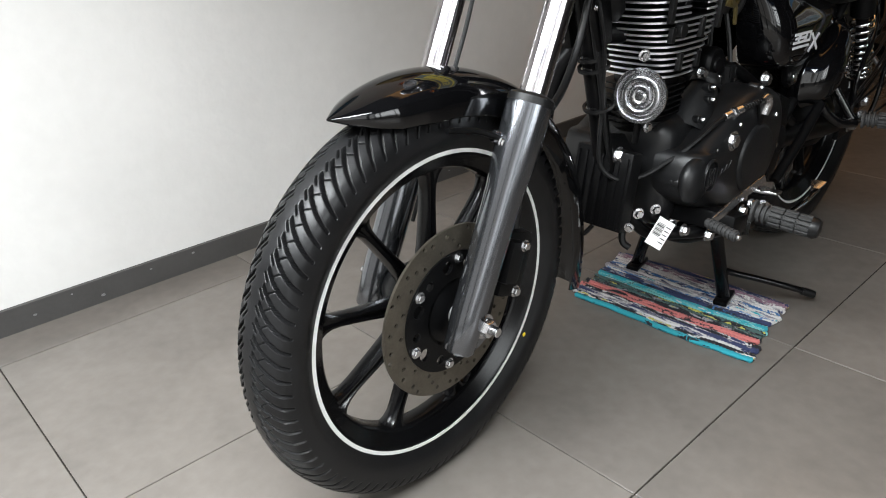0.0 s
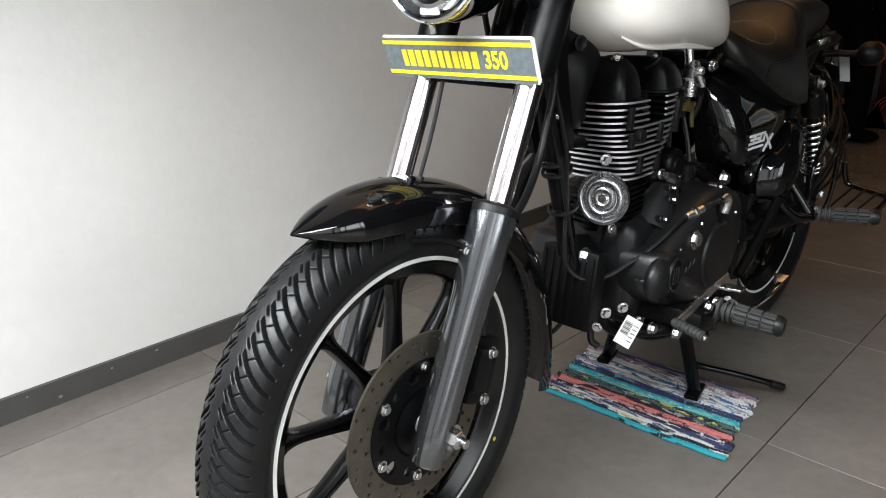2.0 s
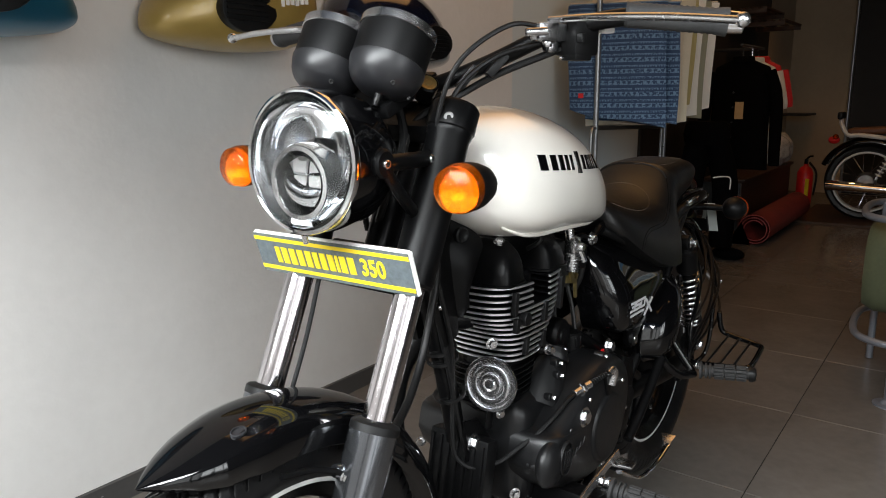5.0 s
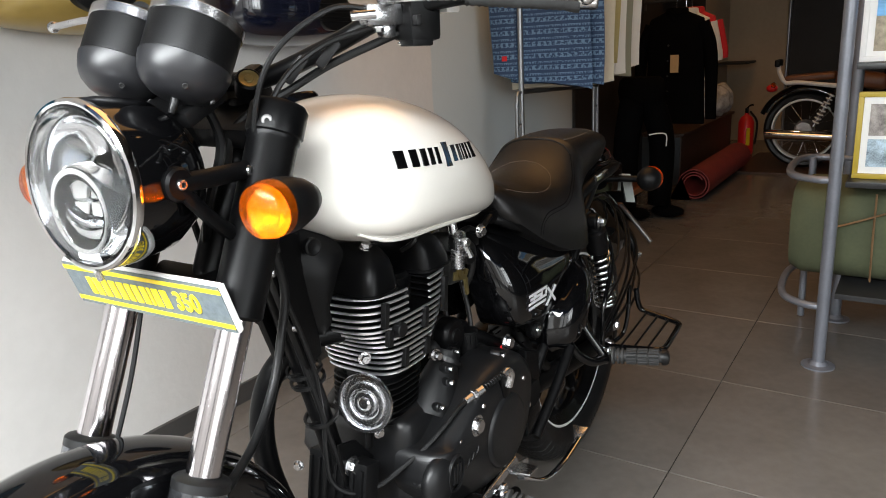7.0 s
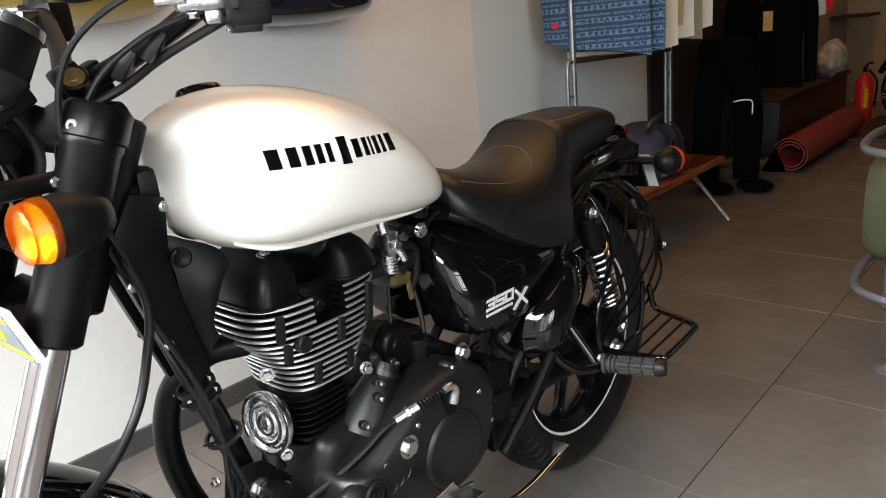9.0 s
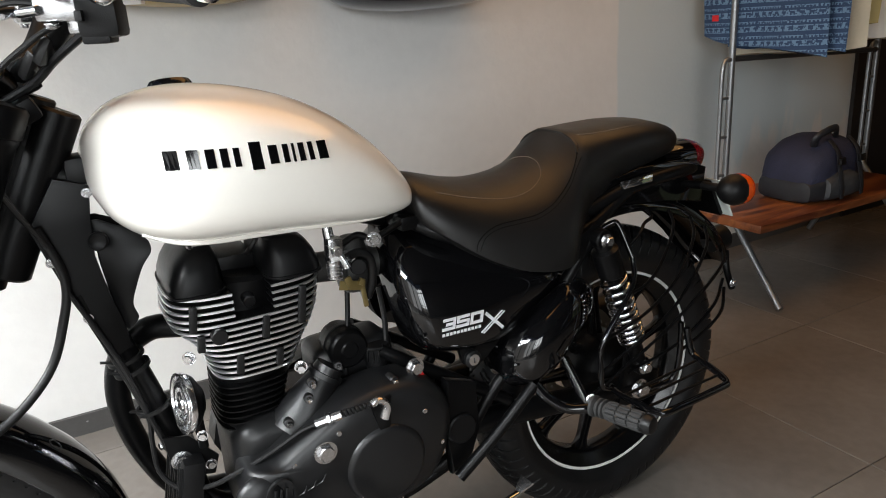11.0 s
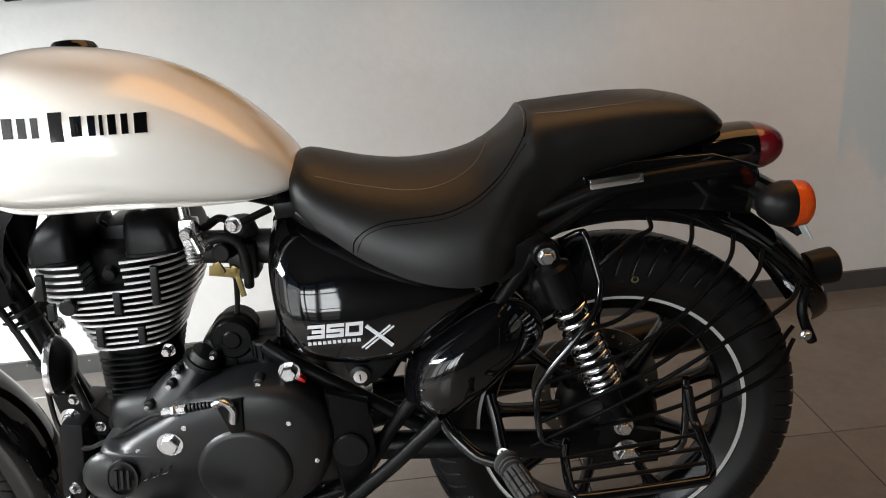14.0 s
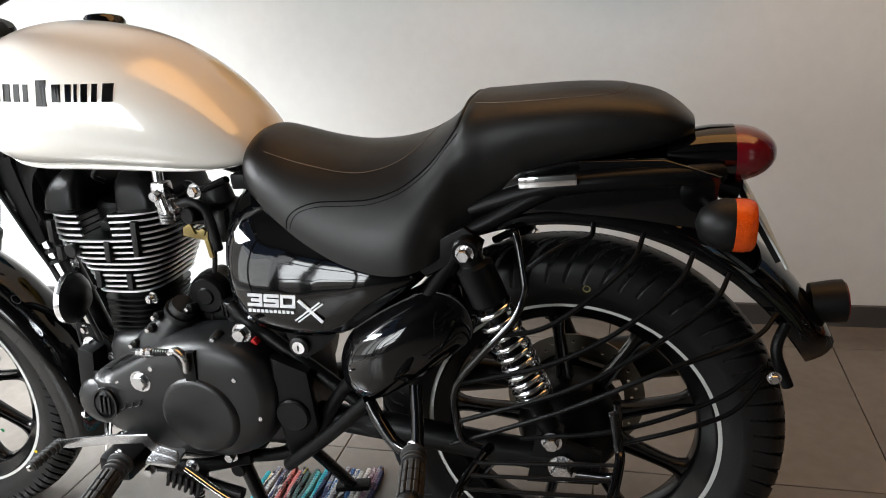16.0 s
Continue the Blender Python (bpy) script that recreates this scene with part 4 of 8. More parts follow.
def stitch(pts, name, material, r=0.0005, lift=0.0002, s=-1, n=5):
    """A seam on the seat: rows of x and either a distance from the middle or a height."""
    out = []
    for x, y, z in pts:
        row = (x, *interp([tuple(q) for q in rows], x))
        if z is None:
            lo, hi = 0.0, 1.0
            for _ in range(30):
                mid = (lo + hi) / 2
                lo, hi = (mid, hi) if abs(seat_at_h(row, mid).y) > y else (lo, mid)
            h = lo
        else:
            h = (z - row[2]) / (row[1] - row[2])
        p = seat_at_h(row, h, s)
        out.append(p + (p - Vector((x, 0, row[2]))).normalized() * lift)
    return part(name, tube(B(), out, r, 6, n), material, seat)


for s in (-1, 1):
    stitch([(0.893, 0.072, None), (0.93, 0.083, None), (0.97, 0.087, None), (1.008, 0.090, None), (1.046, 0.094, None), (1.084, 0.096, None), (1.123, 0.089, None), (1.156, 0.070, None), (1.174, 0.036, None), (1.180, 0.0, None)], "seat_stitch", THREAD, 0.0006, 0.0003, s)
    stitch([(1.250, 0.063, None), (1.285, 0.068, None), (1.323, 0.070, None), (1.362, 0.069, None), (1.418, 0.060, None), (1.448, 0.038, None), (1.455, 0.0, None)], "seat_stitch", THREAD, 0.0006, 0.0003, s)
    for d in (0.0, 0.006):
        stitch([(0.968 + d, None, 0.722), (0.972 + d, None, 0.738 - d), (0.990, None, 0.752 - d), (1.02, None, 0.760 - d), (1.06, None, 0.761 - d), (1.10, None, 0.763 - d), (1.135, None, 0.772 - d), (1.16, None, 0.784 - d), (1.19, None, 0.807 - d), (1.212, None, 0.832 - d), (1.226 + d * 0.5, None, 0.851 - d)], "seat_seam", THREAD2, 0.0007 if d else 0.0011, -0.0002, s)
    stitch([(1.226, None, 0.851), (1.233, 0.075, None), (1.237, 0.04, None), (1.238, 0.0, None)], "seat_welt", LEATHER, 0.0028, 0.0, s)


def pillow(bm, outline, levels, grow=None):
    """A cushion-shaped cover on the left side: levels are (scale, y) from rim to crown."""
    pts = smooth_path([Vector((x, 0, z)) for x, z in outline] + [Vector((outline[0][0], 0, outline[0][1]))], 4)[:-1]
    c = sum(pts, Vector()) / len(pts)
    return loft(bm, [[Vector((c.x + (p.x - c.x) * s, y, c.z + (p.z - c.z) * s)) for p in pts] for s, y in levels])


def mirror_y(pts, s):
    return [(x, y * s, z) for x, y, z in pts]


# ---- frame ----
frame_part = part("frame", tube(B(), [(0.335, 0, 0.965), (0.366, 0, 0.80), (0.402, 0, 0.66), (0.424, 0, 0.585), (0.452, 0, 0.475), (0.477, 0, 0.36)], 0.0180, 16, 8), SATIN, bike, "black tubular frame")
part("head_tube", rod(B(), (0.275, 0, 0.80), (0.385, 0, 1.02), 0.034, seg=28), SATIN, frame_part)
part("backbone", tube(B(), [(0.36, 0, 0.93), (0.55, 0, 0.88), (0.75, 0, 0.82), (0.90, 0, 0.77)], 0.024, 14), SATIN, frame_part)
for s in (-1, 1):
    part("seat_rail", tube(B(), mirror_y([(0.86, 0.05, 0.79), (0.93, 0.10, 0.75), (1.06, 0.115, 0.70), (1.22, 0.115, 0.705), (1.36, 0.10, 0.765), (1.50, 0.085, 0.785)], s), 0.012), SATIN, frame_part)
    part("lower_rail", tube(B(), mirror_y([(0.80, 0.070, 0.56), (0.845, 0.084, 0.53), (0.994, 0.104, 0.432), (1.04, 0.110, 0.40)], s), 0.0125), SATIN, frame_part)
    part("rear_stay", tube(B(), mirror_y([(1.235, 0.125, 0.70), (1.12, 0.115, 0.55), (1.0, 0.112, 0.43), (0.93, 0.10, 0.33), (0.86, 0.08, 0.28)], s), 0.012), SATIN, frame_part)
    part("cradle_tube", tube(B(), mirror_y([(0.47, 0.02, 0.37), (0.52, 0.07, 0.285), (0.62, 0.085, 0.265), (0.80, 0.085, 0.265), (0.92, 0.09, 0.30)], s), 0.012), SATIN, frame_part)
    # flat covers on the down tube, and the curved shroud behind them
    bm = B()
    side_plate(bm, [(0.384, 0.650), (0.417, 0.664), (0.412, 0.70), (0.401, 0.75), (0.392, 0.81), (0.392, 0.86), (0.404, 0.915), (0.36, 0.93), (0.318, 0.865), (0.340, 0.79), (0.362, 0.72)], s * 0.030, 0.014, 0.003)
    g = part("tube_cover", bm, SATIN, frame_part, "black cover on the front down tube")
    for x, z in ((0.366, 0.724), (0.336, 0.815), (0.398, 0.905)):
        part("panel_screw", bolt(B(), (x, s * 0.038, z), (0, s, 0), 0.0052, 0.003), STEEL, frame_part)
    edge = [(0.862, 0.390, 0.405, 0.024), (0.835, 0.395, 0.455, 0.040), (0.812, 0.398, 0.466, 0.052), (0.79, 0.398, 0.450, 0.055), (0.765, 0.400, 0.438, 0.054), (0.735, 0.404, 0.428, 0.050), (0.712, 0.408, 0.432, 0.048), (0.695, 0.411, 0.418, 0.044)]
    loops = []
    for z, xa, xb, y in smooth_table(edge, 4):
        ring = []
        for k in range(9):
            f = k / 8
            ring.append(Vector((xa + (xb - xa) * f, s * (0.020 + (y - 0.020) * math.sin(math.pi / 2 * (0.25 + 0.75 * f))), z)))
        loops.append(ring + [p - Vector((0, s * 0.003, 0)) for p in reversed(ring)])
    part("tank_shroud", loft(B(), loops), SATIN, frame_part, "black curved shroud below the tank")
    part("shroud_knob", lathe(B(), (0.400, s * 0.050, 0.838), (-0.2, s, 0), [(0, 0), (0, 0.013), (0.008, 0.0135), (0.010, 0.011), (0.007, 0.007), (0.007, 0)], 24), MATTE, frame_part)
# front mounting plates and bolts
bm = B()
side_plate(bm, [(0.43, 0.50), (0.47, 0.49), (0.51, 0.44), (0.50, 0.41), (0.44, 0.42)], -0.036, 0.006, 0.001)
part("engine_mount", bm, SATIN, frame_part)
part("mount_bolt", bolt(B(), (0.452, -0.040, 0.453), (0, -1, 0), 0.0125, 0.011), STEEL, frame_part)
part("mount_bolt", bolt(B(), (0.495, -0.040, 0.43), (0, -1, 0), 0.007, 0.006), STEEL, frame_part)
part("frame_bolt", bolt(B(), (0.842, -0.119, 0.535), (0, -1, 0), 0.0125, 0.012), STEEL, frame_part)

# ---- engine ----
COVER = [(0.520, 0.40), (0.535, 0.448), (0.570, 0.454), (0.622, 0.482), (0.70, 0.520), (0.78, 0.532), (0.843, 0.520), (0.882, 0.490), (0.900, 0.44), (0.885, 0.375), (0.855, 0.33), (0.80, 0.306), (0.70, 0.302), (0.60, 0.325), (0.545, 0.355)]
bm = B()
box(bm, (0.718, 0.0, 0.395), (0.38, 0.19, 0.22), bev=0.25, seg=4)
box(bm, (0.590, 0.0, 0.445), (0.12, 0.14, 0.13), bev=0.3, seg=4)
box(bm, (0.765, 0.0, 0.525), (0.15, 0.10, 0.10), bev=0.25, seg=3)
engine = part("engine", bm, CASE, bike, "black engine case")
case = part("left_cover", pillow(B(), COVER, [(1.0, -0.07), (1.0, -0.118), (0.985, -0.135), (0.94, -0.149), (0.84, -0.157), (0.55, -0.160), (0.2, -0.161)]), CASE, engine, "smooth black primary cover")
lathe(bm := B(), (0.757, -0.155, 0.396), (0, -1, 0), [(-0.02, 0.078), (0.003, 0.0735), (0.0085, 0.0705), (0.0115, 0.0665), (0.0125, 0.062), (0.0128, 0)], 64)
part("clutch_dome", bm, CASE, case)
part("right_cover", pillow(B(), COVER, [(1.0, 0.07), (1.0, 0.118), (0.94, 0.147), (0.84, 0.155), (0.2, 0.158)]), CASE, engine)
bm = B()
ball(bm, (0.548, -0.145, 0.402), 0.05, (0.9, 0.42, 0.9))
part("cover_nose", bm, CASE, case)
for x, y, z in ((0.680, -0.152, 0.481), (0.603, -0.149, 0.448), (0.765, -0.148, 0.502), (0.796, -0.132, 0.528), (0.836, -0.152, 0.469), (0.867, -0.148, 0.396), (0.841, -0.140, 0.335), (0.760, -0.130, 0.308), (0.660, -0.132, 0.315), (0.565, -0.134, 0.352), (0.529, -0.130, 0.399), (0.878, -0.138, 0.470)):
    part("cover_boss", rod(B(), (x, y + 0.02, z), (x, y - 0.001, z), 0.0095, 0.0080, 16), CASE, case)
    part("cover_bolt", bolt(B(), (x, y - 0.001, z), (0, -1, 0), 0.0050, 0.006, False), STEEL, case)
part("oil_plug", bolt(B(), (0.654, -0.159, 0.456), (0, -1, 0), 0.0145, 0.008), STEEL, case)
# raised crest on the cover nose: plain ring and bars
bm = B()
for k in range(3):
    box(bm, (0.563 + 0.009 * k, -0.1655, 0.408 - 0.001 * k), (0.0045, 0.004, 0.034), (0, 10, 0), 0.3)
ring = band(B(), (0, 0, 0), 0.0285, 0.0325, -0.167, thick=0.006, seg=40)
ring.transform(Matrix.Translation((0.572, 0, 0.408)) @ Matrix.Rotation(radians(14), 4, "Y") @ Matrix.Diagonal((0.74, 1, 1, 1)))
tmp = bpy.data.meshes.new("ring")
ring.to_mesh(tmp)
ring.free()
bm.from_mesh(tmp)
bpy.data.meshes.remove(tmp)
part("cover_crest", bm, CASE, case)
for k in range(3):
    part("cover_flash", tube(B(), [(0.600 + 0.016 * k, -0.163, 0.398 + 0.004 * k), (0.610 + 0.016 * k, -0.164, 0.402 + 0.004 * k), (0.616 + 0.016 * k, -0.164, 0.412 + 0.004 * k)], 0.0014, 6, 4), CASE, case)
# hump over the clutch lever, breather and starter
NECK = Vector((0.6, 0, 0.8))
part("breather_neck", lathe(B(), (0.636, -0.068, 0.462), NECK, [(0, 0.052), (0.03, 0.047), (0.065, 0.037), (0.092, 0.029), (0.098, 0.027), (0.098, 0.031), (0.107, 0.031), (0.107, 0.026), (0.120, 0.024), (0.120, 0)], 36), CASE, engine)
starter = part("starter_motor", lathe(B(), (0.748, 0.0, 0.572), (0, -1, 0), [(0, 0), (0, 0.034), (0.052, 0.036), (0.059, 0.0345), (0.063, 0.030), (0.063, 0.016), (0.066, 0.013), (0.066, 0)], 36), SATIN, engine, "black round starter motor")
part("starter_strap", lathe(B(), (0.748, -0.026, 0.572), (0, -1, 0), [(0, 0.0355), (0, 0.0382), (0.009, 0.0382), (0.009, 0.0355)], 36), CABLE, starter)
cap = part("oil_filler", lathe(B(), (0.800, -0.055, 0.518), (0, 0, 1), [(0, 0), (0, 0.02), (0.022, 0.02), (0.022, 0.024), (0.046, 0.024), (0.049, 0.021), (0.049, 0)], 24), MATTE, engine)
for k in range(14):
    an = 2 * math.pi * k / 14
    part("cap_rib", box(B(), (0.800 + 0.0245 * math.cos(an), -0.055 + 0.0245 * math.sin(an), 0.552), (0.004, 0.004, 0.022), (0, 0, math.degrees(an)), 0.2, 1), MATTE, cap)
for c in ((0.653, -0.106, 0.528), (0.664, -0.098, 0.548), (0.719, -0.078, 0.556), (0.614, -0.110, 0.498)):
    part("case_boss", rod(B(), Vector(c) + Vector((0.004, 0.016, -0.004)), c, 0.0085, 0.0075, 16), CASE, engine)
    part("case_bolt", bolt(B(), c, (0, -1, 0), 0.0048, 0.007, False), STEEL, engine)
# cylinder
CX = 0.60
cyl = part("cylinder", rod(B(), (CX - 0.02, 0, 0.47), (CX, 0, 0.74), 0.058, 0.062, 32), SATIN, engine, "black finned cylinder")


def fin_outline(hx, hy, n=40, e=2 / 3.4):
    return [(hx * math.copysign(abs(math.cos(2 * math.pi * k / n)) ** e, math.cos(2 * math.pi * k / n)), hy * math.copysign(abs(math.sin(2 * math.pi * k / n)) ** e, math.sin(2 * math.pi * k / n))) for k in range(n)]


def fin(cx, z, hx, hy, bright, notch=None):
    """A cooling fin; notch is the stretch of x left open over the spark plug."""
    pts = fin_outline(hx, hy, 48)
    if notch:
        a, b = notch[0] - cx, notch[1] - cx
        top = [p for p in pts if p[1] >= 0]
        low = sorted([p for p in pts if p[1] < 0])
        rim = [p for p in low if p[0] > b] + top + [p for p in low if p[0] < a]
        rim = [(b, -hy)] + rim + [(a, -hy)]
        outline = rim + [(a, -0.045), (b, -0.045)]
    else:
        rim, outline = pts + pts[:1], pts
    m = Matrix.Translation((cx, 0, z))
    f = part("fin", plate(B(), outline, 0.0026, m), SATIN, cyl)
    if bright:
        loops = []
        for a, b in rim:
            k = 1 - 0.0035 / math.hypot(a, b)
            o, i = Vector((a * (1 + 0.0006 / hx), b * (1 + 0.0006 / hy), 0)), Vector((a * k, b * k, 0))
            loops.append([m @ (o + Vector((0, 0, -0.0017))), m @ (o + Vector((0, 0, 0.0017))), m @ (i + Vector((0, 0, 0.0017))), m @ (i + Vector((0, 0, -0.0017)))])
        part("fin_edge", loft(B(), loops, cap=bool(notch)), FINEDGE, f, "bright machined fin edge")


NF = 14
FINS = [(0.585, 0.590, 0.067), (0.60, 0.592, 0.072), (0.625, 0.595, 0.083), (0.65, 0.596, 0.099), (0.675, 0.590, 0.116), (0.695, 0.589, 0.121), (0.735, 0.594, 0.121)]
for k in range(NF):
    t = k / (NF - 1)
    z = 0.5845 + 0.01125 * k
    fx0, hx = interp(FINS, z)
    fin(fx0, z, hx, 0.078 + 0.020 * min(1, t * 1.4), True, (0.560, 0.621) if z > 0.688 else None)
for k in range(8):
    fin(CX - 0.028 + 0.002 * k, 0.490 + 0.0105 * k, 0.052 + 0.0015 * k, 0.07, False)
# damper blocks between the fins
for x, z, h in ((0.499, 0.705, 0.040), (0.665, 0.690, 0.062), (0.604, 0.668, 0.036), (0.559, 0.611, 0.032), (0.622, 0.608, 0.030), (0.505, 0.665, 0.026)):
    y = -0.0965 + 0.02 * max(0, (0.66 - z) / 0.08)
    bm = B()
    box(bm, (x, y, z), (0.011, 0.01, h), (0, 8, 0), 0.2)
    part("fin_damper", bm, CABLE, cyl)
part("plug_cap", rod(B(), (0.590, -0.030, 0.715), (0.590, -0.074, 0.705), 0.012, 0.010, 20), CABLE, cyl, "black spark plug cap in its recess")
rod(bm := B(), (0.532, -0.090, 0.671), (0.532, -0.105, 0.671), 0.0125)
part("fin_plug", bm, CABLE, cyl)
# rocker covers
for x0, x1, zt, d in ((0.473, 0.561, 0.806, 1), (0.619, 0.716, 0.798, -1)):
    loops = []
    for z, out, inn, hy in ((0.7345, 0, 0, 0.093), (0.7385, 0, 0, 0.093), (0.739, 0.003, 0.002, 0.0905), (0.752, 0.004, 0.002, 0.089), (0.770, 0.011, 0.003, 0.085), (0.784, 0.020, 0.005, 0.078), (0.794, 0.031, 0.008, 0.068), (zt - 0.002, 0.043, 0.012, 0.056), (zt, 0.050, 0.018, 0.046)):
        a, b = (x0 + out, x1 - inn) if d > 0 else (x0 + inn, x1 - out)
        loops.append([Vector(((a + b) / 2 + p, q, z)) for p, q in fin_outline((b - a) / 2, hy, 40, 2 / 4.5)])
    rc = part("rocker_cover", loft(B(), loops), SATIN, cyl, "black rocker cover")
    part("cover_nut", bolt(B(), ((x0 + x1) / 2 + 0.008 * d, -0.048, zt - 0.004), (0, -0.25, 1), 0.0085, 0.008), STEEL, rc)
bm = B()
box(bm, (0.590, 0.05, 0.735), (0.07, 0.11, 0.06), bev=0.2)
part("head_centre", bm, SATIN, cyl)
part("spark_lead", tube(B(), [(0.60, -0.06, 0.78), (0.605, -0.085, 0.80), (0.64, -0.06, 0.825), (0.70, -0.02, 0.82)], 0.004), CABLE, cyl)
for x, z in ((0.655, 0.575),):
    part("cylinder_stud", bolt(B(), (x, -0.078, z), (-0.3, -1, 0), 0.008, 0.012), STEEL, cyl)

# dark box behind the front wheel, with loose plugs below
rg = part("regulator_box", box(B(), (0.452, -0.012, 0.385), (0.034, 0.125, 0.150), (0, 12, 0), 0.12, 2), MATTE, bike, "black ribbed regulator box in front of the engine")
for k in range(7):
    part("box_rib", box(B(), (0.4345 + 0.001 * (k % 2), -0.066 + 0.018 * k, 0.386), (0.010, 0.005, 0.135), (0, 12, 0), 0.2), MATTE, rg)
for y, z in ((0.062, 0.335), (-0.084, 0.325), (0.066, 0.43)):
    part("box_bolt", bolt(B(), (0.438, y, z), (-1, -0.3, 0), 0.007, 0.007), STEEL, rg)
part("plug_lead", tube(B(), [(0.462, -0.055, 0.32), (0.455, -0.060, 0.285), (0.462, -0.072, 0.272)], 0.007, 8, 5), CABLE, rg)
part("plug_lead", tube(B(), [(0.452, 0.050, 0.32), (0.440, 0.055, 0.285), (0.455, 0.035, 0.270), (0.47, 0.02, 0.29)], 0.005, 8, 5), CABLE, rg)

# horn
HORNFACE = mat("satin_chrome", (0.86, 0.86, 0.88), 0.20, 1.0)
HA = Vector((-0.97, -0.16, 0.12)).normalized()
hc = Vector((0.465, -0.068, 0.565))
horn = part("horn", lathe(B(), hc + HA * -0.03, HA, [(0, 0), (0, 0.022), (0.012, 0.040), (0.022, 0.0465), (0.026, 0.0465)], 40), SATIN, bike, "round horn with ringed chrome face")
part("horn_face", lathe(B(), hc, HA, [(-0.008, 0.0475), (0.0, 0.049), (0.002, 0.048), (0.002, 0.043), (-0.004, 0.041), (-0.004, 0.036), (0.001, 0.034), (0.002, 0.029), (0.001, 0.026), (-0.004, 0.0245), (-0.004, 0.0205), (0.001, 0.019), (0.002, 0.014), (0.0005, 0.010), (0.003, 0.008), (0.0035, 0)], 48), HORNFACE, horn, "ringed chrome horn face")
bm = B()
tube(bm, [hc + HA * -0.02, (0.485, -0.06, 0.53), (0.488, -0.05, 0.47)], 0.008, flat=0.5)
part("horn_bracket", bm, SATIN, horn)
part("horn_bolt", bolt(B(), (0.486, -0.075, 0.505), (-0.3, -1, 0), 0.007, 0.006), STEEL, horn)
# exhaust header
part("exhaust_header", tube(B(), [(0.50, 0.0, 0.665), (0.445, 0.03, 0.66), (0.40, 0.065, 0.61), (0.385, 0.085, 0.52), (0.41, 0.10, 0.40), (0.47, 0.115, 0.30), (0.62, 0.14, 0.265), (0.85, 0.16, 0.27)], 0.02, 14, 8), SATIN, bike, "black exhaust pipe")
part("silencer", tube(B(), [(0.83, 0.16, 0.27), (0.95, 0.18, 0.28), (1.3, 0.20, 0.32), (1.62, 0.21, 0.36)], 0.042, 20, 4), SATIN, bike, "black silencer")
# carburettor, petcock, hoses
CARBM = mat("dull_cast_alloy", (0.05, 0.05, 0.049), 0.45, 0.6, bump=0.15, bscale=400, vary=0.25, vscale=40)
bm = B()
rod(bm, (0.715, -0.01, 0.715), (0.87, -0.01, 0.70), 0.026, 0.029, 24)
box(bm, (0.785, -0.02, 0.695), (0.046, 0.060, 0.062), (0, 5, 0), 0.25)
rod(bm, (0.785, -0.02, 0.73), (0.785, -0.02, 0.76), 0.028, 0.022, 24)
carb = part("carburettor", bm, CARBM, bike, "cast carburettor with brass fittings")
for c, s, r in (((0.762, -0.070, 0.690), (0.046, 0.004, 0.016), (0, 12, 0)), ((0.756, -0.073, 0.698), (0.012, 0.006, 0.020), (0, -20, 0)), ((0.778, -0.072, 0.694), (0.010, 0.008, 0.012), (0, 30, 0)), ((0.782, -0.070, 0.664), (0.008, 0.006, 0.034), (0, -6, 0))):
    bm = B()
    box(bm, c, s, r, 0.25)
    part("choke_plate", bm, BRASS, carb)
rod(bm := B(), (0.775, -0.06, 0.725), (0.768, -0.092, 0.727), 0.015, 0.014, 20)
part("choke_knob", bm, MATTE, carb)
bm = B()
rod(bm, (0.724, -0.080, 0.812), (0.726, -0.085, 0.775), 0.0085)
box(bm, (0.730, -0.087, 0.768), (0.027, 0.026, 0.036), (0, 4, 0), 0.3)
rod(bm, (0.730, -0.087, 0.756), (0.731, -0.088, 0.745), 0.0155, 0.0155, 6)
rod(bm, (0.728, -0.088, 0.748), (0.725, -0.088, 0.716), 0.0115, 0.0095, 20)
rod(bm, (0.729, -0.100, 0.766), (0.729, -0.112, 0.766), 0.009, 0.008, 16)
pet = part("fuel_tap", bm, STEEL, bike, "silver fuel tap under the tank")
bm = B()
for k in range(5):
    lathe(bm, (0.7285, -0.088, 0.742 - 0.0055 * k), (-0.08, 0, -1), [(0, 0.0115), (0.001, 0.0128), (0.003, 0.0128), (0.004, 0.0115)], 20)
part("tap_bowl_rib", bm, STEEL, pet)
rod(bm := B(), (0.733, -0.098, 0.765), (0.745, -0.106, 0.735), 0.006)
part("tap_lever", bm, STEEL, pet)
part("fuel_hose", tube(B(), [(0.735, -0.088, 0.738), (0.752, -0.086, 0.746), (0.775, -0.082, 0.748), (0.795, -0.078, 0.732), (0.798, -0.072, 0.690), (0.792, -0.06, 0.66)], 0.0078, 12, 8), CABLE, bike)
bm = B()
tube(bm, [(0.745, -0.070, 0.762), (0.775, -0.080, 0.778), (0.800, -0.090, 0.770), (0.85, -0.085, 0.785)], 0.0095, 10, 6, flat=0.6)
sb = part("steady_bracket", bm, SATIN, bike, "black head steady bracket")
part("steady_bolt", bolt(B(), (0.797, -0.096, 0.770), (-0.2, -1, 0), 0.0095, 0.008), STEEL, sb)
part("steady_bolt", bolt(B(), (0.752, -0.080, 0.742), (-0.5, -1, 0), 0.0105, 0.016), STEEL, sb)
part("tank_bracket", box(B(), (0.88, -0.04, 0.78), (0.05, 0.09, 0.025), bev=0.2), SATIN, bike)
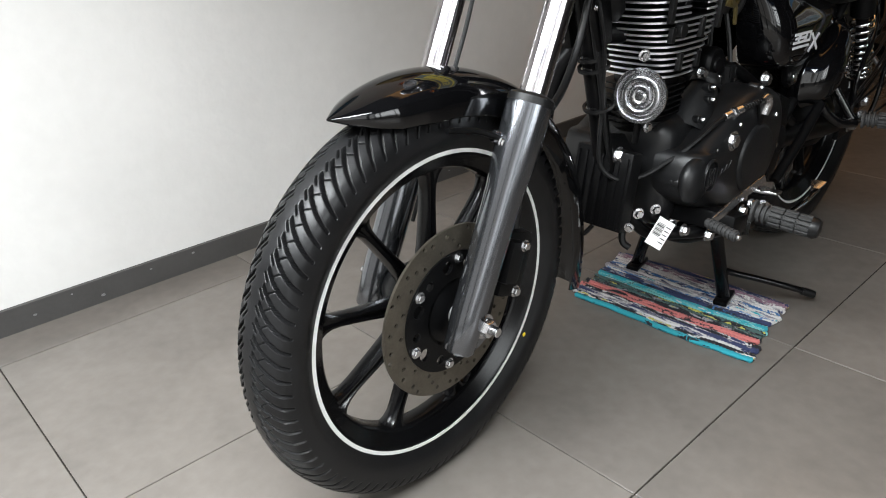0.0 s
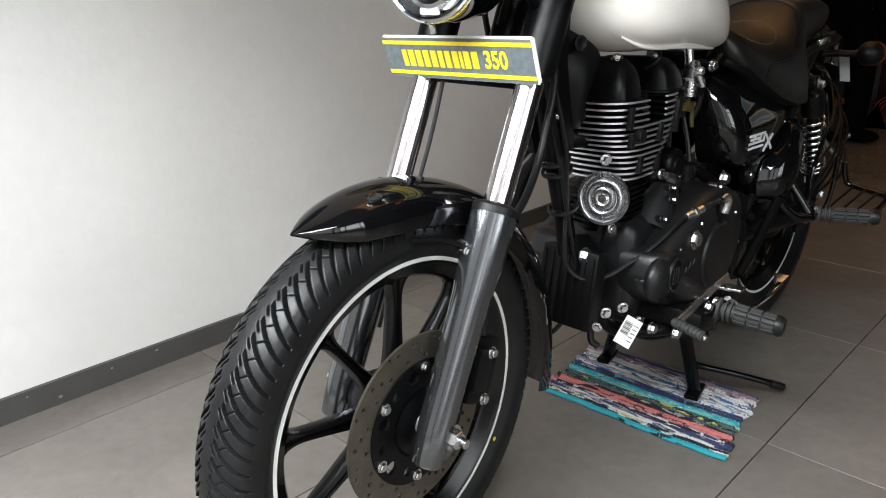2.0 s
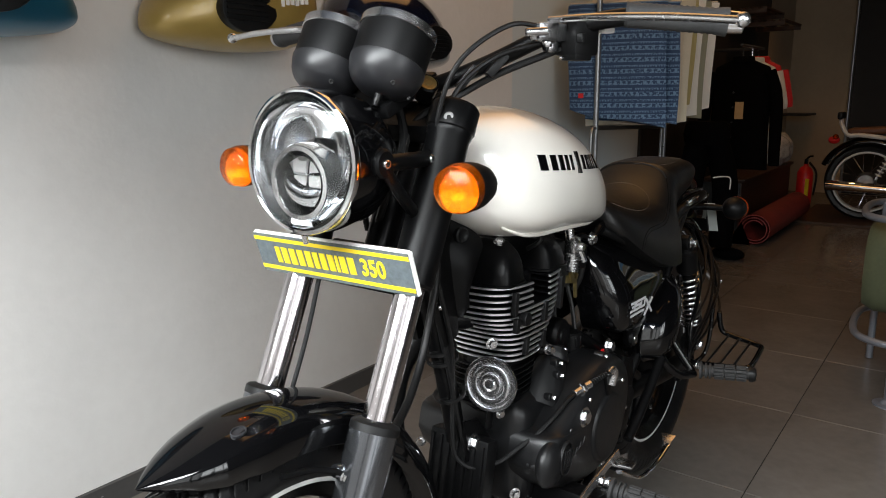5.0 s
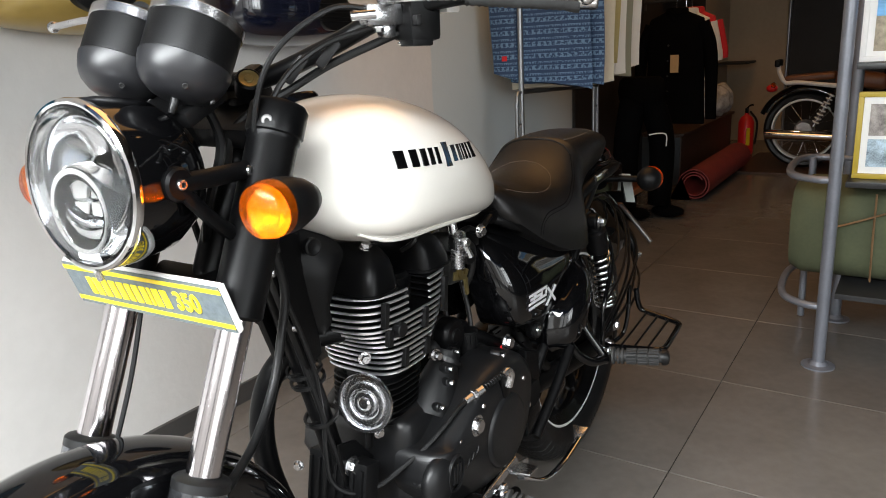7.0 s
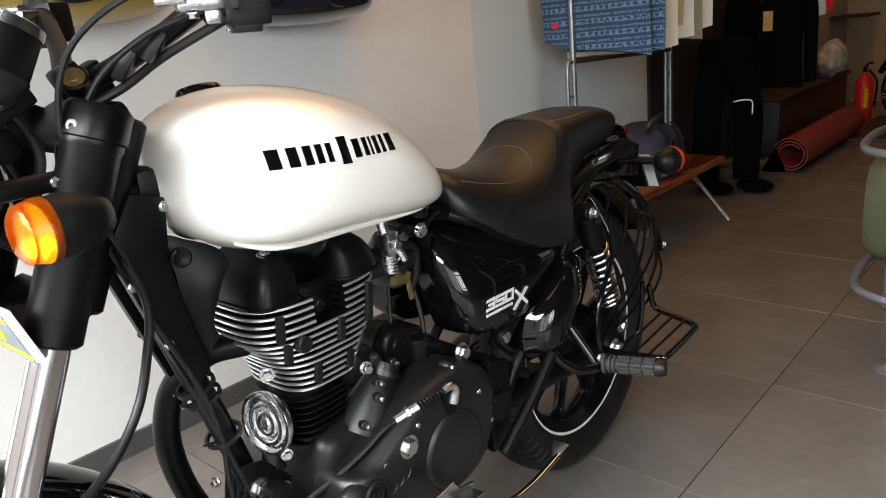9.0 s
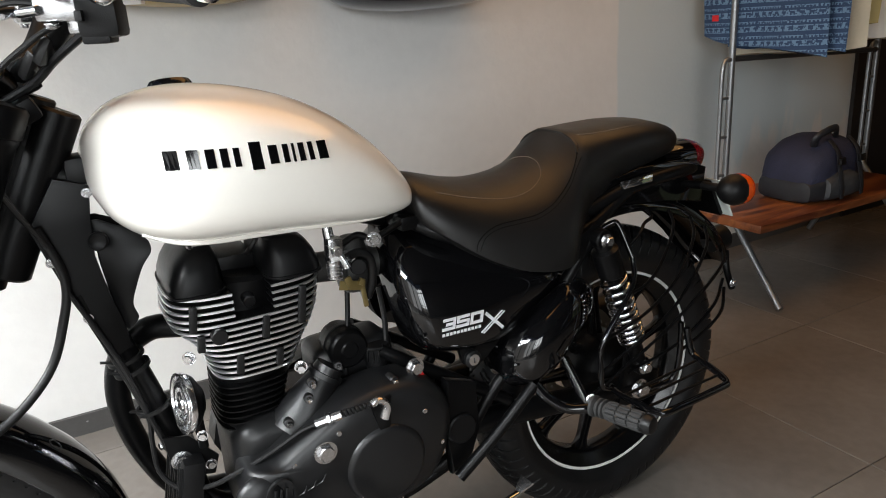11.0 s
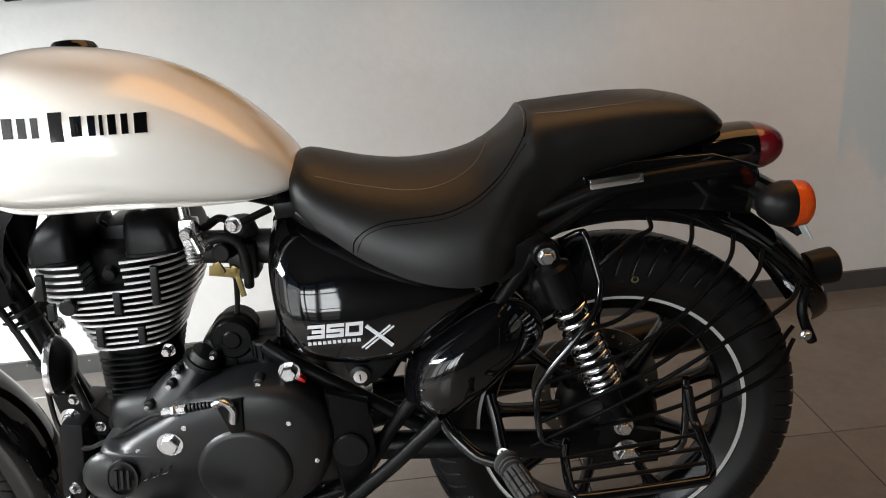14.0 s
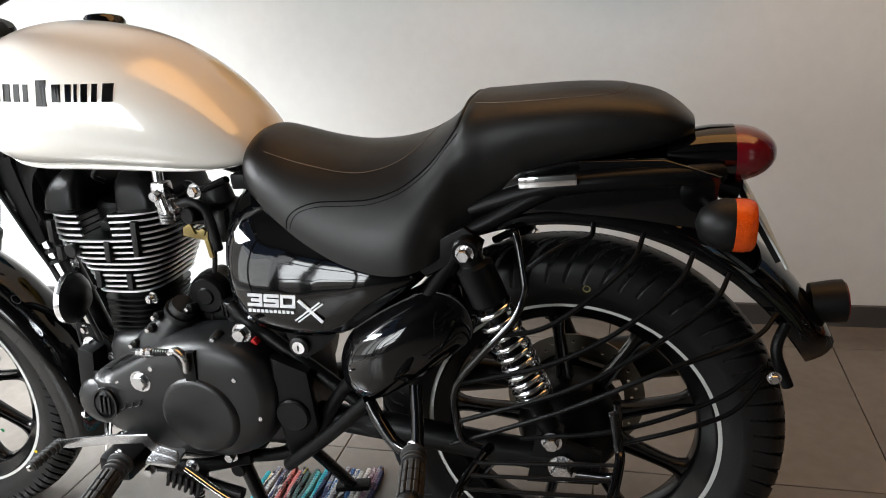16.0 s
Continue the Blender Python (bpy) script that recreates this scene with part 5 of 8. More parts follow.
for pts, r in (
    ([(0.768, -0.03, 0.690), (0.760, -0.035, 0.62), (0.745, -0.045, 0.56), (0.742, -0.05, 0.52)], 0.0045),
    ([(0.825, -0.03, 0.66), (0.825, -0.045, 0.60), (0.815, -0.06, 0.53)], 0.005),
    ([(0.345, -0.045, 0.78), (0.388, -0.040, 0.665), (0.406, -0.030, 0.60), (0.418, -0.022, 0.531), (0.416, -0.022, 0.494), (0.417, -0.027, 0.439), (0.441, -0.050, 0.411), (0.482, -0.076, 0.413), (0.519, -0.097, 0.432), (0.550, -0.116, 0.452), (0.588, -0.130, 0.475), (0.623, -0.137, 0.494), (0.648, -0.142, 0.501)], 0.0042),
    ([(0.352, -0.025, 0.78), (0.384, -0.026, 0.66), (0.406, -0.026, 0.585), (0.436, -0.026, 0.475), (0.46, -0.05, 0.36)], 0.0048),
    ([(0.36, -0.035, 0.76), (0.391, -0.030, 0.65), (0.420, -0.024, 0.54), (0.446, -0.03, 0.43)], 0.0042),
):
    part("cable", tube(B(), pts, r, 8, 8), CABLE, bike)
for z in (0.638, 0.618, 0.545):
    x = float(np.interp(z, [0.475, 0.585, 0.66], [0.452, 0.424, 0.402]))
    d = Vector((-0.27, 0, 1))
    part("cable_strap", lathe(B(), (x - 0.004, -0.006, z), d, [(-0.003, 0.024), (-0.003, 0.0285), (0.003, 0.0285), (0.003, 0.024)], 24), CABLE, bike)
    part("strap_tail", box(B(), (x - 0.030, -0.012, z), (0.022, 0.004, 0.003), (0, 14, 0), 0), CABLE, bike)
# clutch lever on the case with its adjuster
bm = B()
rod(bm, (0.648, -0.140, 0.500), (0.690, -0.153, 0.510), 0.0075, seg=8)
rod(bm, (0.666, -0.1455, 0.5045), (0.674, -0.148, 0.5065), 0.011, seg=6)
adj = part("clutch_adjuster", bm, STEEL, bike, "plated clutch cable adjuster")
bm = B()
for k in range(7):
    p = Vector((0.693 + 0.0062 * k, -0.154 - 0.0018 * k, 0.511 + 0.0012 * k))
    rod(bm, p, p + Vector((0.0042, 0, 0.0008)), 0.0068 - 0.0003 * k, seg=12)
part("rubber_boot", bm, CABLE, adj)
bm = B()
tube(bm, [(0.737, -0.167, 0.519), (0.75, -0.169, 0.524), (0.761, -0.169, 0.510), (0.757, -0.166, 0.488)], 0.0095, 10, 6, flat=0.7)
part("clutch_arm", bm, STEEL, adj)
bm = B()
side_plate(bm, [(0.735, 0.515), (0.775, 0.52), (0.77, 0.47), (0.76, 0.44), (0.748, 0.47)], -0.158, 0.012, 0.003)
part("arm_rib", bm, SATIN, adj)

# ---- side cover, lock and pod ----
SC = [(0.832, 0.735), (0.85, 0.765), (0.905, 0.762), (1.0, 0.722), (1.08, 0.69), (1.15, 0.657), (1.165, 0.635), (1.11, 0.592), (1.04, 0.545), (0.985, 0.532), (0.92, 0.538), (0.86, 0.56), (0.836, 0.62), (0.828, 0.69)]
for s in (-1, 1):
    lv = [(1.0, s * 0.052), (0.997, s * 0.085), (0.985, s * 0.105), (0.955, s * 0.122), (0.89, s * 0.136), (0.75, s * 0.145), (0.5, s * 0.148), (0.2, s * 0.149)]
    bm = pillow(B(), SC, lv)
    for v in bm.verts:
        up = max(0.0, v.co.z - 0.605)
        v.co.y -= s * 3.6 * up * up
    sc = part("side_cover", bm, GLOSS, bike, "gloss black side cover with silver number")
    if s < 0:
        SCOVER = sc
LOGO = Matrix.Translation((0.884, -0.1497, 0.600)) @ Matrix.Rotation(radians(1.5), 4, "Y") @ Matrix(((1, 0, 0, 0), (0, 0, -1, 0), (0, 1, 0, 0), (0, 0, 0, 1)))


def bars_of(sign, w, h, t):
    """The bars of a squared numeral, end to end."""
    top, low, mid = (0, h - t, w, h), (0, 0, w, t), (h - t) / 2
    return {
        "3": [top, low, (w - t, t, w, h - t), (0.25 * w, mid, w - t, mid + t)],
        "5": [top, low, (0, mid, w, mid + t), (0, mid + t, t, h - t), (w - t, t, w, mid)],
        "0": [top, low, (0, t, t, h - t), (w - t, t, w, h - t)],
    }[sign]


for k, sign in enumerate("350"):
    bm = B()
    for xa, za, xb, zb in bars_of(sign, 0.0255, 0.0215, 0.0052):
        plate(bm, [(0.0278 * k + x + 0.15 * z, z) for x, z in ((xa, za), (xb, za), (xb, zb), (xa, zb))], 0.0012, LOGO)
    part("cover_number", bm, SILVER, SCOVER, "silver squared numeral", 0)
bm = B()
for (xa, za), (xb, zb), wide, thick in (((0.078, -0.021), (0.123, 0.012), 0.0026, 0.0012), ((0.083, -0.023), (0.128, 0.010), 0.0026, 0.0012), ((0.088, 0.014), (0.124, -0.021), 0.0058, 0.0018)):
    d = Vector((xb - xa, zb - za)).normalized() * wide / 2
    plate(bm, [(xa + d.y, za - d.x), (xb + d.y, zb - d.x), (xb - d.y, zb + d.x), (xa - d.y, za + d.x)], thick, LOGO)
part("cover_letter", bm, SILVER, SCOVER, "silver crossed letter", 0)
for k in range(11):
    bm = B()
    bmesh.ops.create_cube(bm, size=1, matrix=LOGO @ Matrix.Translation((0.003 + 0.0072 * k, -0.0075, 0)) @ Matrix.Diagonal((0.0050, 0.0050, 0.0012, 1)))
    part("logo_bar", bm, SILVER, SCOVER, "", 0)
bm = B()
side_plate(bm, [(0.925, 0.552), (1.02, 0.548), (0.985, 0.515), (0.955, 0.498), (0.935, 0.515)], -0.122, 0.014, 0.003)
lockp = part("lock_bracket", bm, SATIN, bike)
lathe(bm := B(), (0.951, -0.126, 0.523), (0, -1, 0), [(0, 0), (0, 0.0165), (0.010, 0.0165), (0.012, 0.014), (0.012, 0)], 28)
part("lock_barrel", bm, CABLE, lockp)
lathe(bm := B(), (0.951, -0.1375, 0.523), (0, -1, 0), [(0, 0), (0, 0.011), (0.002, 0.0105), (0.0022, 0)], 24)
part("lock_face", bm, CHROME, lockp, "chrome lock face")
bm = B()
box(bm, (0.951, -0.1400, 0.523), (0.002, 0.0012, 0.010), bev=0)
part("key_slot", bm, INK, lockp)
POD = [(1.014, 0.485), (1.016, 0.503), (1.027, 0.530), (1.048, 0.556), (1.092, 0.584), (1.144, 0.611), (1.168, 0.619), (1.189, 0.619), (1.208, 0.612), (1.224, 0.597), (1.232, 0.578), (1.233, 0.560), (1.225, 0.540), (1.199, 0.517), (1.159, 0.486), (1.114, 0.455), (1.073, 0.436), (1.047, 0.434), (1.027, 0.446), (1.016, 0.465)]
bm = pillow(B(), POD, [(1.0, -0.085), (1.0, -0.124), (0.985, -0.128), (0.95, -0.132), (0.90, -0.146), (0.82, -0.160), (0.68, -0.173), (0.45, -0.181), (0.2, -0.184), (0.05, -0.184)])
for v in bm.verts:
    if v.co.y < -0.128:
        v.co.y += 0.20 * max(0.0, v.co.x - 1.10) * min(1.0, (-0.128 - v.co.y) / 0.03)
pod = part("side_pod", bm, GLOSS, bike, "gloss black egg-shaped side pod")
part("pod_edge", tube(B(), smooth_path([Vector((x, -0.1265, z)) for x, z in POD[3:14]], 4), 0.0022, 8, 1), GLOSS, pod)
# hanger plate
bm = B()
side_plate(bm, [(0.893, 0.50), (0.955, 0.475), (0.958, 0.38), (0.935, 0.32), (0.895, 0.303), (0.888, 0.40)], -0.125, 0.02, 0.005)
hang = part("footrest_hanger", bm, SATIN, bike, "black hanger plate with round plug")
lathe(bm := B(), (0.918, -0.134, 0.395), (0, -1, 0), [(0, 0.03), (0.005, 0.03), (0.008, 0.027), (0.009, 0)], 32)
part("round_plug", bm, MATTE, hang)
bm = B()
box(bm, (0.852, -0.107, 0.511), (0.020, 0.016, 0.013), (0, -35, 0), 0.3)
part("red_connector", bm, REDPL, bike)
bm = B()
box(bm, (0.853, -0.107, 0.495), (0.018, 0.016, 0.012), (0, -20, 0), 0.3)
part("blue_connector", bm, BLUEPL, bike)

# ---- rear wheel ----
RC = Vector((1.357, 0, 0.333))
rw = part("rear_wheel", rim_mesh(RC, 0.240, 0.042, 0.200), WHEELBLK, bike, "black cast nine-spoke rear wheel")
tyre(RC, 0.329, 0.063, 0.235, 66, 0.58, rw)
for k in range(9):
    part("spoke", spoke(B(), RC, radians(15 + 40 * k), 0.06, 0.2030, 0.0092, 0.0135), WHEELBLK, rw)
part("hub", lathe(B(), RC, (0, 1, 0), [(-0.085, 0), (-0.085, 0.035), (-0.06, 0.07), (-0.03, 0.085), (0.03, 0.085), (0.06, 0.06), (0.085, 0.035), (0.085, 0)], 40), SATIN, rw)
part("rim_stripe", band(B(), RC, 0.229, 0.236, -0.0435), TAPE, rw, "white reflective rim stripe")
ring = [((0.098 + 0.008 * (k % 2)) * math.cos(2 * math.pi * k / 36), (0.098 + 0.008 * (k % 2)) * math.sin(2 * math.pi * k / 36), 0.003) for k in range(36)]
part("brake_disc", drilled(RC, 0.072, 0.004, 0.085, 0.120, ring), DISC, rw, "drilled steel brake disc", 20)
bm = B()
tube(bm, [(1.392, -0.0628, 0.606), (1.398, -0.0628, 0.604), (1.399, -0.0632, 0.599), (1.394, -0.0632, 0.596), (1.389, -0.0632, 0.600), (1.392, -0.0628, 0.606)], 0.0012, 6, 4)
CHALK = mat("faded_yellow_chalk", (0.20, 0.17, 0.06), 0.8, vary=0.3, vscale=80)
part("tyre_ring_mark", bm, CHALK, rw)
for k in range(3):
    part("chalk_mark", box(B(), (1.372 + 0.005 * k, -0.0628, 0.603), (0.0034, 0.001, 0.006), bev=0), CHALK, rw)
# swing arm, axle
for s in (-1, 1):
    sw = part("swing_arm", tube(B(), mirror_y([(0.94, 0.085, 0.365), (1.08, 0.10, 0.36), (1.25, 0.11, 0.345), (1.40, 0.115, 0.333)], s), 0.021, 12, 5, flat=1.15), SATIN, bike)
    bm = B()
    side_plate(bm, [(1.30, 0.30), (1.41, 0.305), (1.415, 0.36), (1.36, 0.375), (1.345, 0.425), (1.325, 0.42), (1.315, 0.37)], s * 0.125, 0.012, 0.002)
    part("axle_plate", bm, SATIN, sw)
    part("axle_nut", bolt(B(), (1.357, s * 0.133, 0.333), (0, s, 0), 0.0165, 0.016), STEEL, sw)
    part("shock_nut", bolt(B(), (1.346, s * 0.158, 0.398), (0, s, 0), 0.0115, 0.011), STEEL, sw)
    # shock absorber
    a, b = Vector((1.240, s * 0.143, 0.692)), Vector((1.347, s * 0.143, 0.398))
    d = (b - a).normalized()
    bm = B()
    lathe(bm, a - d * 0.005, d, [(0, 0), (0, 0.016), (0.025, 0.018), (0.03, 0.0265), (0.085, 0.0265), (0.09, 0.02), (0.09, 0.0)], 28)
    rod(bm, a + Vector((0, -0.012, 0)), a + Vector((0, 0.012, 0)), 0.02)
    sh = part("shock_absorber", bm, SATIN, bike, "black shock absorber with chrome coil")
    bm = B()
    rod(bm, b + Vector((0, -0.012, 0)), b + Vector((0, 0.012, 0)), 0.02)
    lathe(bm, b - d * 0.075, d, [(0, 0), (0, 0.027), (0.008, 0.027), (0.012, 0.017), (0.075, 0.015), (0.075, 0)], 24)
    part("shock_foot", bm, SATIN, sh)
    part("damper_rod", rod(B(), a + d * 0.08, b - d * 0.05, 0.014), SATIN, sh)
    q = frame_of(d)
    coil = []
    turns, L = 10.2, (b - a).length - 0.155
    for k in range(int(turns * 22) + 1):
        t = k / (turns * 22)
        an = 2 * math.pi * turns * t
        t = 1.28 * t - 0.28 * t * t
        coil.append(a + d * (0.085 + L * t) + q.to_3x3() @ Vector((0.0245 * math.cos(an), 0.0245 * math.sin(an), 0)))
    part("coil_spring", tube(B(), coil, 0.0043, 10, 1), CHROME, sh, "chrome coil spring")
    part("top_nut", bolt(B(), a + Vector((0, s * 0.014, 0)), (0, s, 0), 0.0098, 0.012), STEEL, sh)
    bm = B()
    side_plate(bm, [(1.155, 0.665), (1.19, 0.70), (1.235, 0.722), (1.262, 0.70), (1.255, 0.68), (1.20, 0.665), (1.175, 0.645)], s * 0.128, 0.012, 0.003)
    part("shock_bracket", bm, SATIN, sh)

# ---- rear fender, lamps, plate ----
RP = [(-0.088, -0.038), (-0.088, -0.028), (-0.084, -0.018), (-0.074, -0.008), (-0.05, 0.002), (-0.025, 0.006), (0, 0.007), (0.025, 0.006), (0.05, 0.002), (0.074, -0.008), (0.084, -0.018), (0.088, -0.028), (0.088, -0.038)]
rf = part("rear_fender", arc_shell(RC, RP, 140, 24, 60, [(0, 0.9, 0.414), (0.3, 1, 0.416), (0.62, 1, 0.415), (0.8, 0.95, 0.412), (0.92, 0.84, 0.411), (0.97, 0.72, 0.412), (1, 0.5, 0.412)]), GLOSS, bike, "gloss black rear fender")
for s in (-1, 1):
    bm = B()
    tube(bm, mirror_y([(1.24, 0.095, 0.735), (1.34, 0.10, 0.765), (1.44, 0.10, 0.775), (1.53, 0.085, 0.775), (1.57, 0.06, 0.77)], s), 0.016, 12, 6, flat=0.9)
    part("fender_strut", bm, SATIN, rf)
    # chrome strip stands in for the bright highlight on the black strut
    bm = B()
    box(bm, (1.352, s * 0.1185, 0.781), (0.078, 0.008, 0.015), (0, -3, 0), 0.3)
    part("strut_trim", bm, CHROME, rf)
loops = []
for x, cz, w, h in ((1.505, 0.785, 0.045, 0.03), (1.535, 0.784, 0.05, 0.034), (1.563, 0.784, 0.052, 0.037), (1.592, 0.783, 0.052, 0.038)):
    loops.append([Vector((x, w * a, cz + h * b)) for a, b in fin_outline(1, 1, 28, 2 / 2.3)])
tl = part("tail_light", loft(B(), loops), GLOSS, bike, "black tail lamp with red dome lens")
loops = []
for f in (0, 0.25, 0.5, 0.7, 0.85, 0.95, 1.0):
    r = math.sqrt(max(1 - f * f, 0.0004))
    loops.append([Vector((1.592 + 0.056 * f, 0.0515 * r * a, 0.783 + 0.0375 * r * b)) for a, b in fin_outline(1, 1, 28, 2 / 2.3)])
part("lens", loft(B(), loops), REDLENS, tl, "dark red dome lens")
bm = B()
tube(bm, [(1.50, 0, 0.75), (1.55, 0, 0.745), (1.60, 0, 0.73)], 0.03, 12, 4, flat=0.6)
part("lamp_bracket", bm, MATTE, tl)
for s in (-1, 1):
    ic = Vector((1.578, s * 0.168, 0.736))
    body = part("rear_indicator", lathe(B(), ic, (-1, 0, 0.06), [(-0.002, 0.032), (0.01, 0.0325), (0.024, 0.028), (0.038, 0.018), (0.044, 0)], 32), MATTE, bike, "black indicator with round amber lens")
    bm = B()
    side_plate(bm, [(1.19, 0.70), (1.25, 0.725), (1.35, 0.735), (1.46, 0.72), (1.56, 0.70), (1.57, 0.775), (1.50, 0.80), (1.38, 0.80), (1.28, 0.785), (1.21, 0.75)], s * 0.090, 0.012, 0.003)
    part("tail_panel", bm, GLOSS, rf)
    part("lens", lathe(B(), ic, (1, 0, -0.06), [(0, 0.0325), (0.012, 0.0325), (0.021, 0.031), (0.024, 0.028), (0.025, 0)], 36), AMBERSHADE, body, "ribbed amber lens")
    part("stalk", rod(B(), ic + Vector((-0.012, 0, 0)), (1.56, s * 0.06, 0.735), 0.009), MATTE, body)
PLATEM = mat("pale_plate_plastic", (0.42, 0.45, 0.43), 0.3, vary=0.08, vscale=20)
PM = Matrix.Translation((1.630, 0, 0.696)) @ Matrix.Rotation(radians(62), 4, "Y")
bm = B()
bmesh.ops.create_cube(bm, size=1, matrix=PM @ Matrix.Diagonal((0.10, 0.21, 0.004, 1)))
bmesh.ops.bevel(bm, geom=bm.edges[:], offset=0.0012, segments=1, affect="EDGES")
pl = part("number_plate", bm, PLATEM, bike, "blank white number plate", 0)
bm = B()
bmesh.ops.create_cube(bm, size=1, matrix=PM @ Matrix.Translation((0, 0, -0.006)) @ Matrix.Diagonal((0.092, 0.16, 0.008, 1)))
part("plate_holder", bm, MATTE, pl, "", 0)
bm = B()
lathe(bm, (1.705, 0, 0.558), (1, 0, 0.08), [(0, 0), (0, 0.028), (0.03, 0.031), (0.044, 0.031), (0.046, 0.028), (0.046, 0)], 28)
rr = part("rear_reflector", bm, MATTE, bike)
part("reflector_face", lathe(B(), (1.7505, 0, 0.5617), (1, 0, 0.08), [(0, 0.027), (0.002, 0.027), (0.003, 0)], 28), REDLENS, rr)
bm = B()
tube(bm, [(1.66, -0.085, 0.565), (1.648, -0.10, 0.53), (1.665, -0.105, 0.48)], 0.008, 10, 5)
part("fender_tab", bm, SATIN, rf)
part("tab_bolt", bolt(B(), (1.644, -0.122, 0.502), (0, -1, 0), 0.007, 0.006), STEEL, rf)

# ---- wheel guard and pillion step on the left ----
G = "black rod wheel guard with side step"
guard = part("wheel_guard", tube(B(), [(1.270, -0.098, 0.690), (1.298, -0.108, 0.705), (1.306, -0.118, 0.700), (1.316, -0.140, 0.650), (1.317, -0.150, 0.630), (1.303, -0.165, 0.598), (1.268, -0.175, 0.560), (1.226, -0.178, 0.512), (1.211, -0.178, 0.480), (1.211, -0.178, 0.435), (1.217, -0.176, 0.402), (1.243, -0.170, 0.386)], 0.0055, 10, 8), GLOSS, bike, G)
RODS = [
    [(1.314, -0.135, 0.655), (1.345, -0.135, 0.680), (1.375, -0.118, 0.692), (1.394, -0.092, 0.697), (1.407, -0.086, 0.704)],
    [(1.285, -0.170, 0.575), (1.340, -0.165, 0.585), (1.394, -0.150, 0.615), (1.440, -0.110, 0.657), (1.469, -0.086, 0.677)],
    [(1.222, -0.178, 0.500), (1.340, -0.172, 0.530), (1.440, -0.155, 0.578), (1.505, -0.105, 0.632), (1.529, -0.086, 0.648)],
    [(1.214, -0.178, 0.435), (1.370, -0.172, 0.493), (1.470, -0.152, 0.545), (1.545, -0.105, 0.598), (1.570, -0.086, 0.616)],
    [(1.197, -0.172, 0.389), (1.369, -0.170, 0.461), (1.500, -0.160, 0.525), (1.573, -0.130, 0.558), (1.625, -0.092, 0.560)],
    [(1.300, -0.160, 0.400), (1.440, -0.158, 0.425), (1.570, -0.135, 0.470), (1.632, -0.105, 0.510)],
    [(1.445, -0.160, 0.405), (1.521, -0.158, 0.432), (1.591, -0.140, 0.455), (1.632, -0.110, 0.490)],
]
for pts in RODS:
    if pts[-1][1] > -0.095:
        e = Vector((pts[-1][0] - RC.x, 0, pts[-1][2] - RC.z)).normalized() * 0.382
        pts[-1] = (RC.x + e.x, -0.086, RC.z + e.z)
        pts[-2] = tuple(Vector(pts[-3]).lerp(Vector(pts[-1]), 0.72) + Vector((0.006, -0.012, -0.008)))
    part("guard_rod", tube(B(), pts, 0.0036, 8, 6), SATIN, guard)
part("side_step", tube(B(), [(1.255, -0.160, 0.382), (1.246, -0.190, 0.383), (1.236, -0.270, 0.395), (1.237, -0.305, 0.400), (1.255, -0.316, 0.402), (1.40, -0.304, 0.397), (1.425, -0.297, 0.397), (1.437, -0.270, 0.400), (1.445, -0.205, 0.410), (1.442, -0.190, 0.425), (1.436, -0.183, 0.470)], 0.0070, 10, 7), GLOSS, guard)
for t in (0.27, 0.52, 0.77):
    part("step_bar", rod(B(), (1.240, -0.312 + 0.13 * t, 0.401 - 0.014 * t), (1.439, -0.303 + 0.12 * t, 0.398 + 0.010 * t), 0.0029), SATIN, guard)
part("guard_stay", tube(B(), [(1.44, -0.165, 0.475), (1.442, -0.16, 0.39), (1.435, -0.15, 0.34), (1.38, -0.14, 0.33)], 0.006, 10, 6), GLOSS, guard)

# ---- pegs, levers, stand ----
bm = B()
tube(bm, [(0.90, -0.15, 0.305), (0.985, -0.155, 0.373), (1.067, -0.158, 0.447)], 0.0115, 12, 5)
pb = part("peg_bracket", bm, SATIN, bike, "black tubular peg bracket")
part("bracket_tube", tube(B(), [(1.067, -0.158, 0.447), (1.085, -0.17, 0.42), (1.115, -0.19, 0.396), (1.152, -0.21, 0.392)], 0.0105, 12, 6), GLOSS, pb)
part("bracket_tube", tube(B(), [(1.143, -0.15, 0.475), (1.15, -0.18, 0.43), (1.154, -0.205, 0.395)], 0.0095, 12, 6), GLOSS, pb)


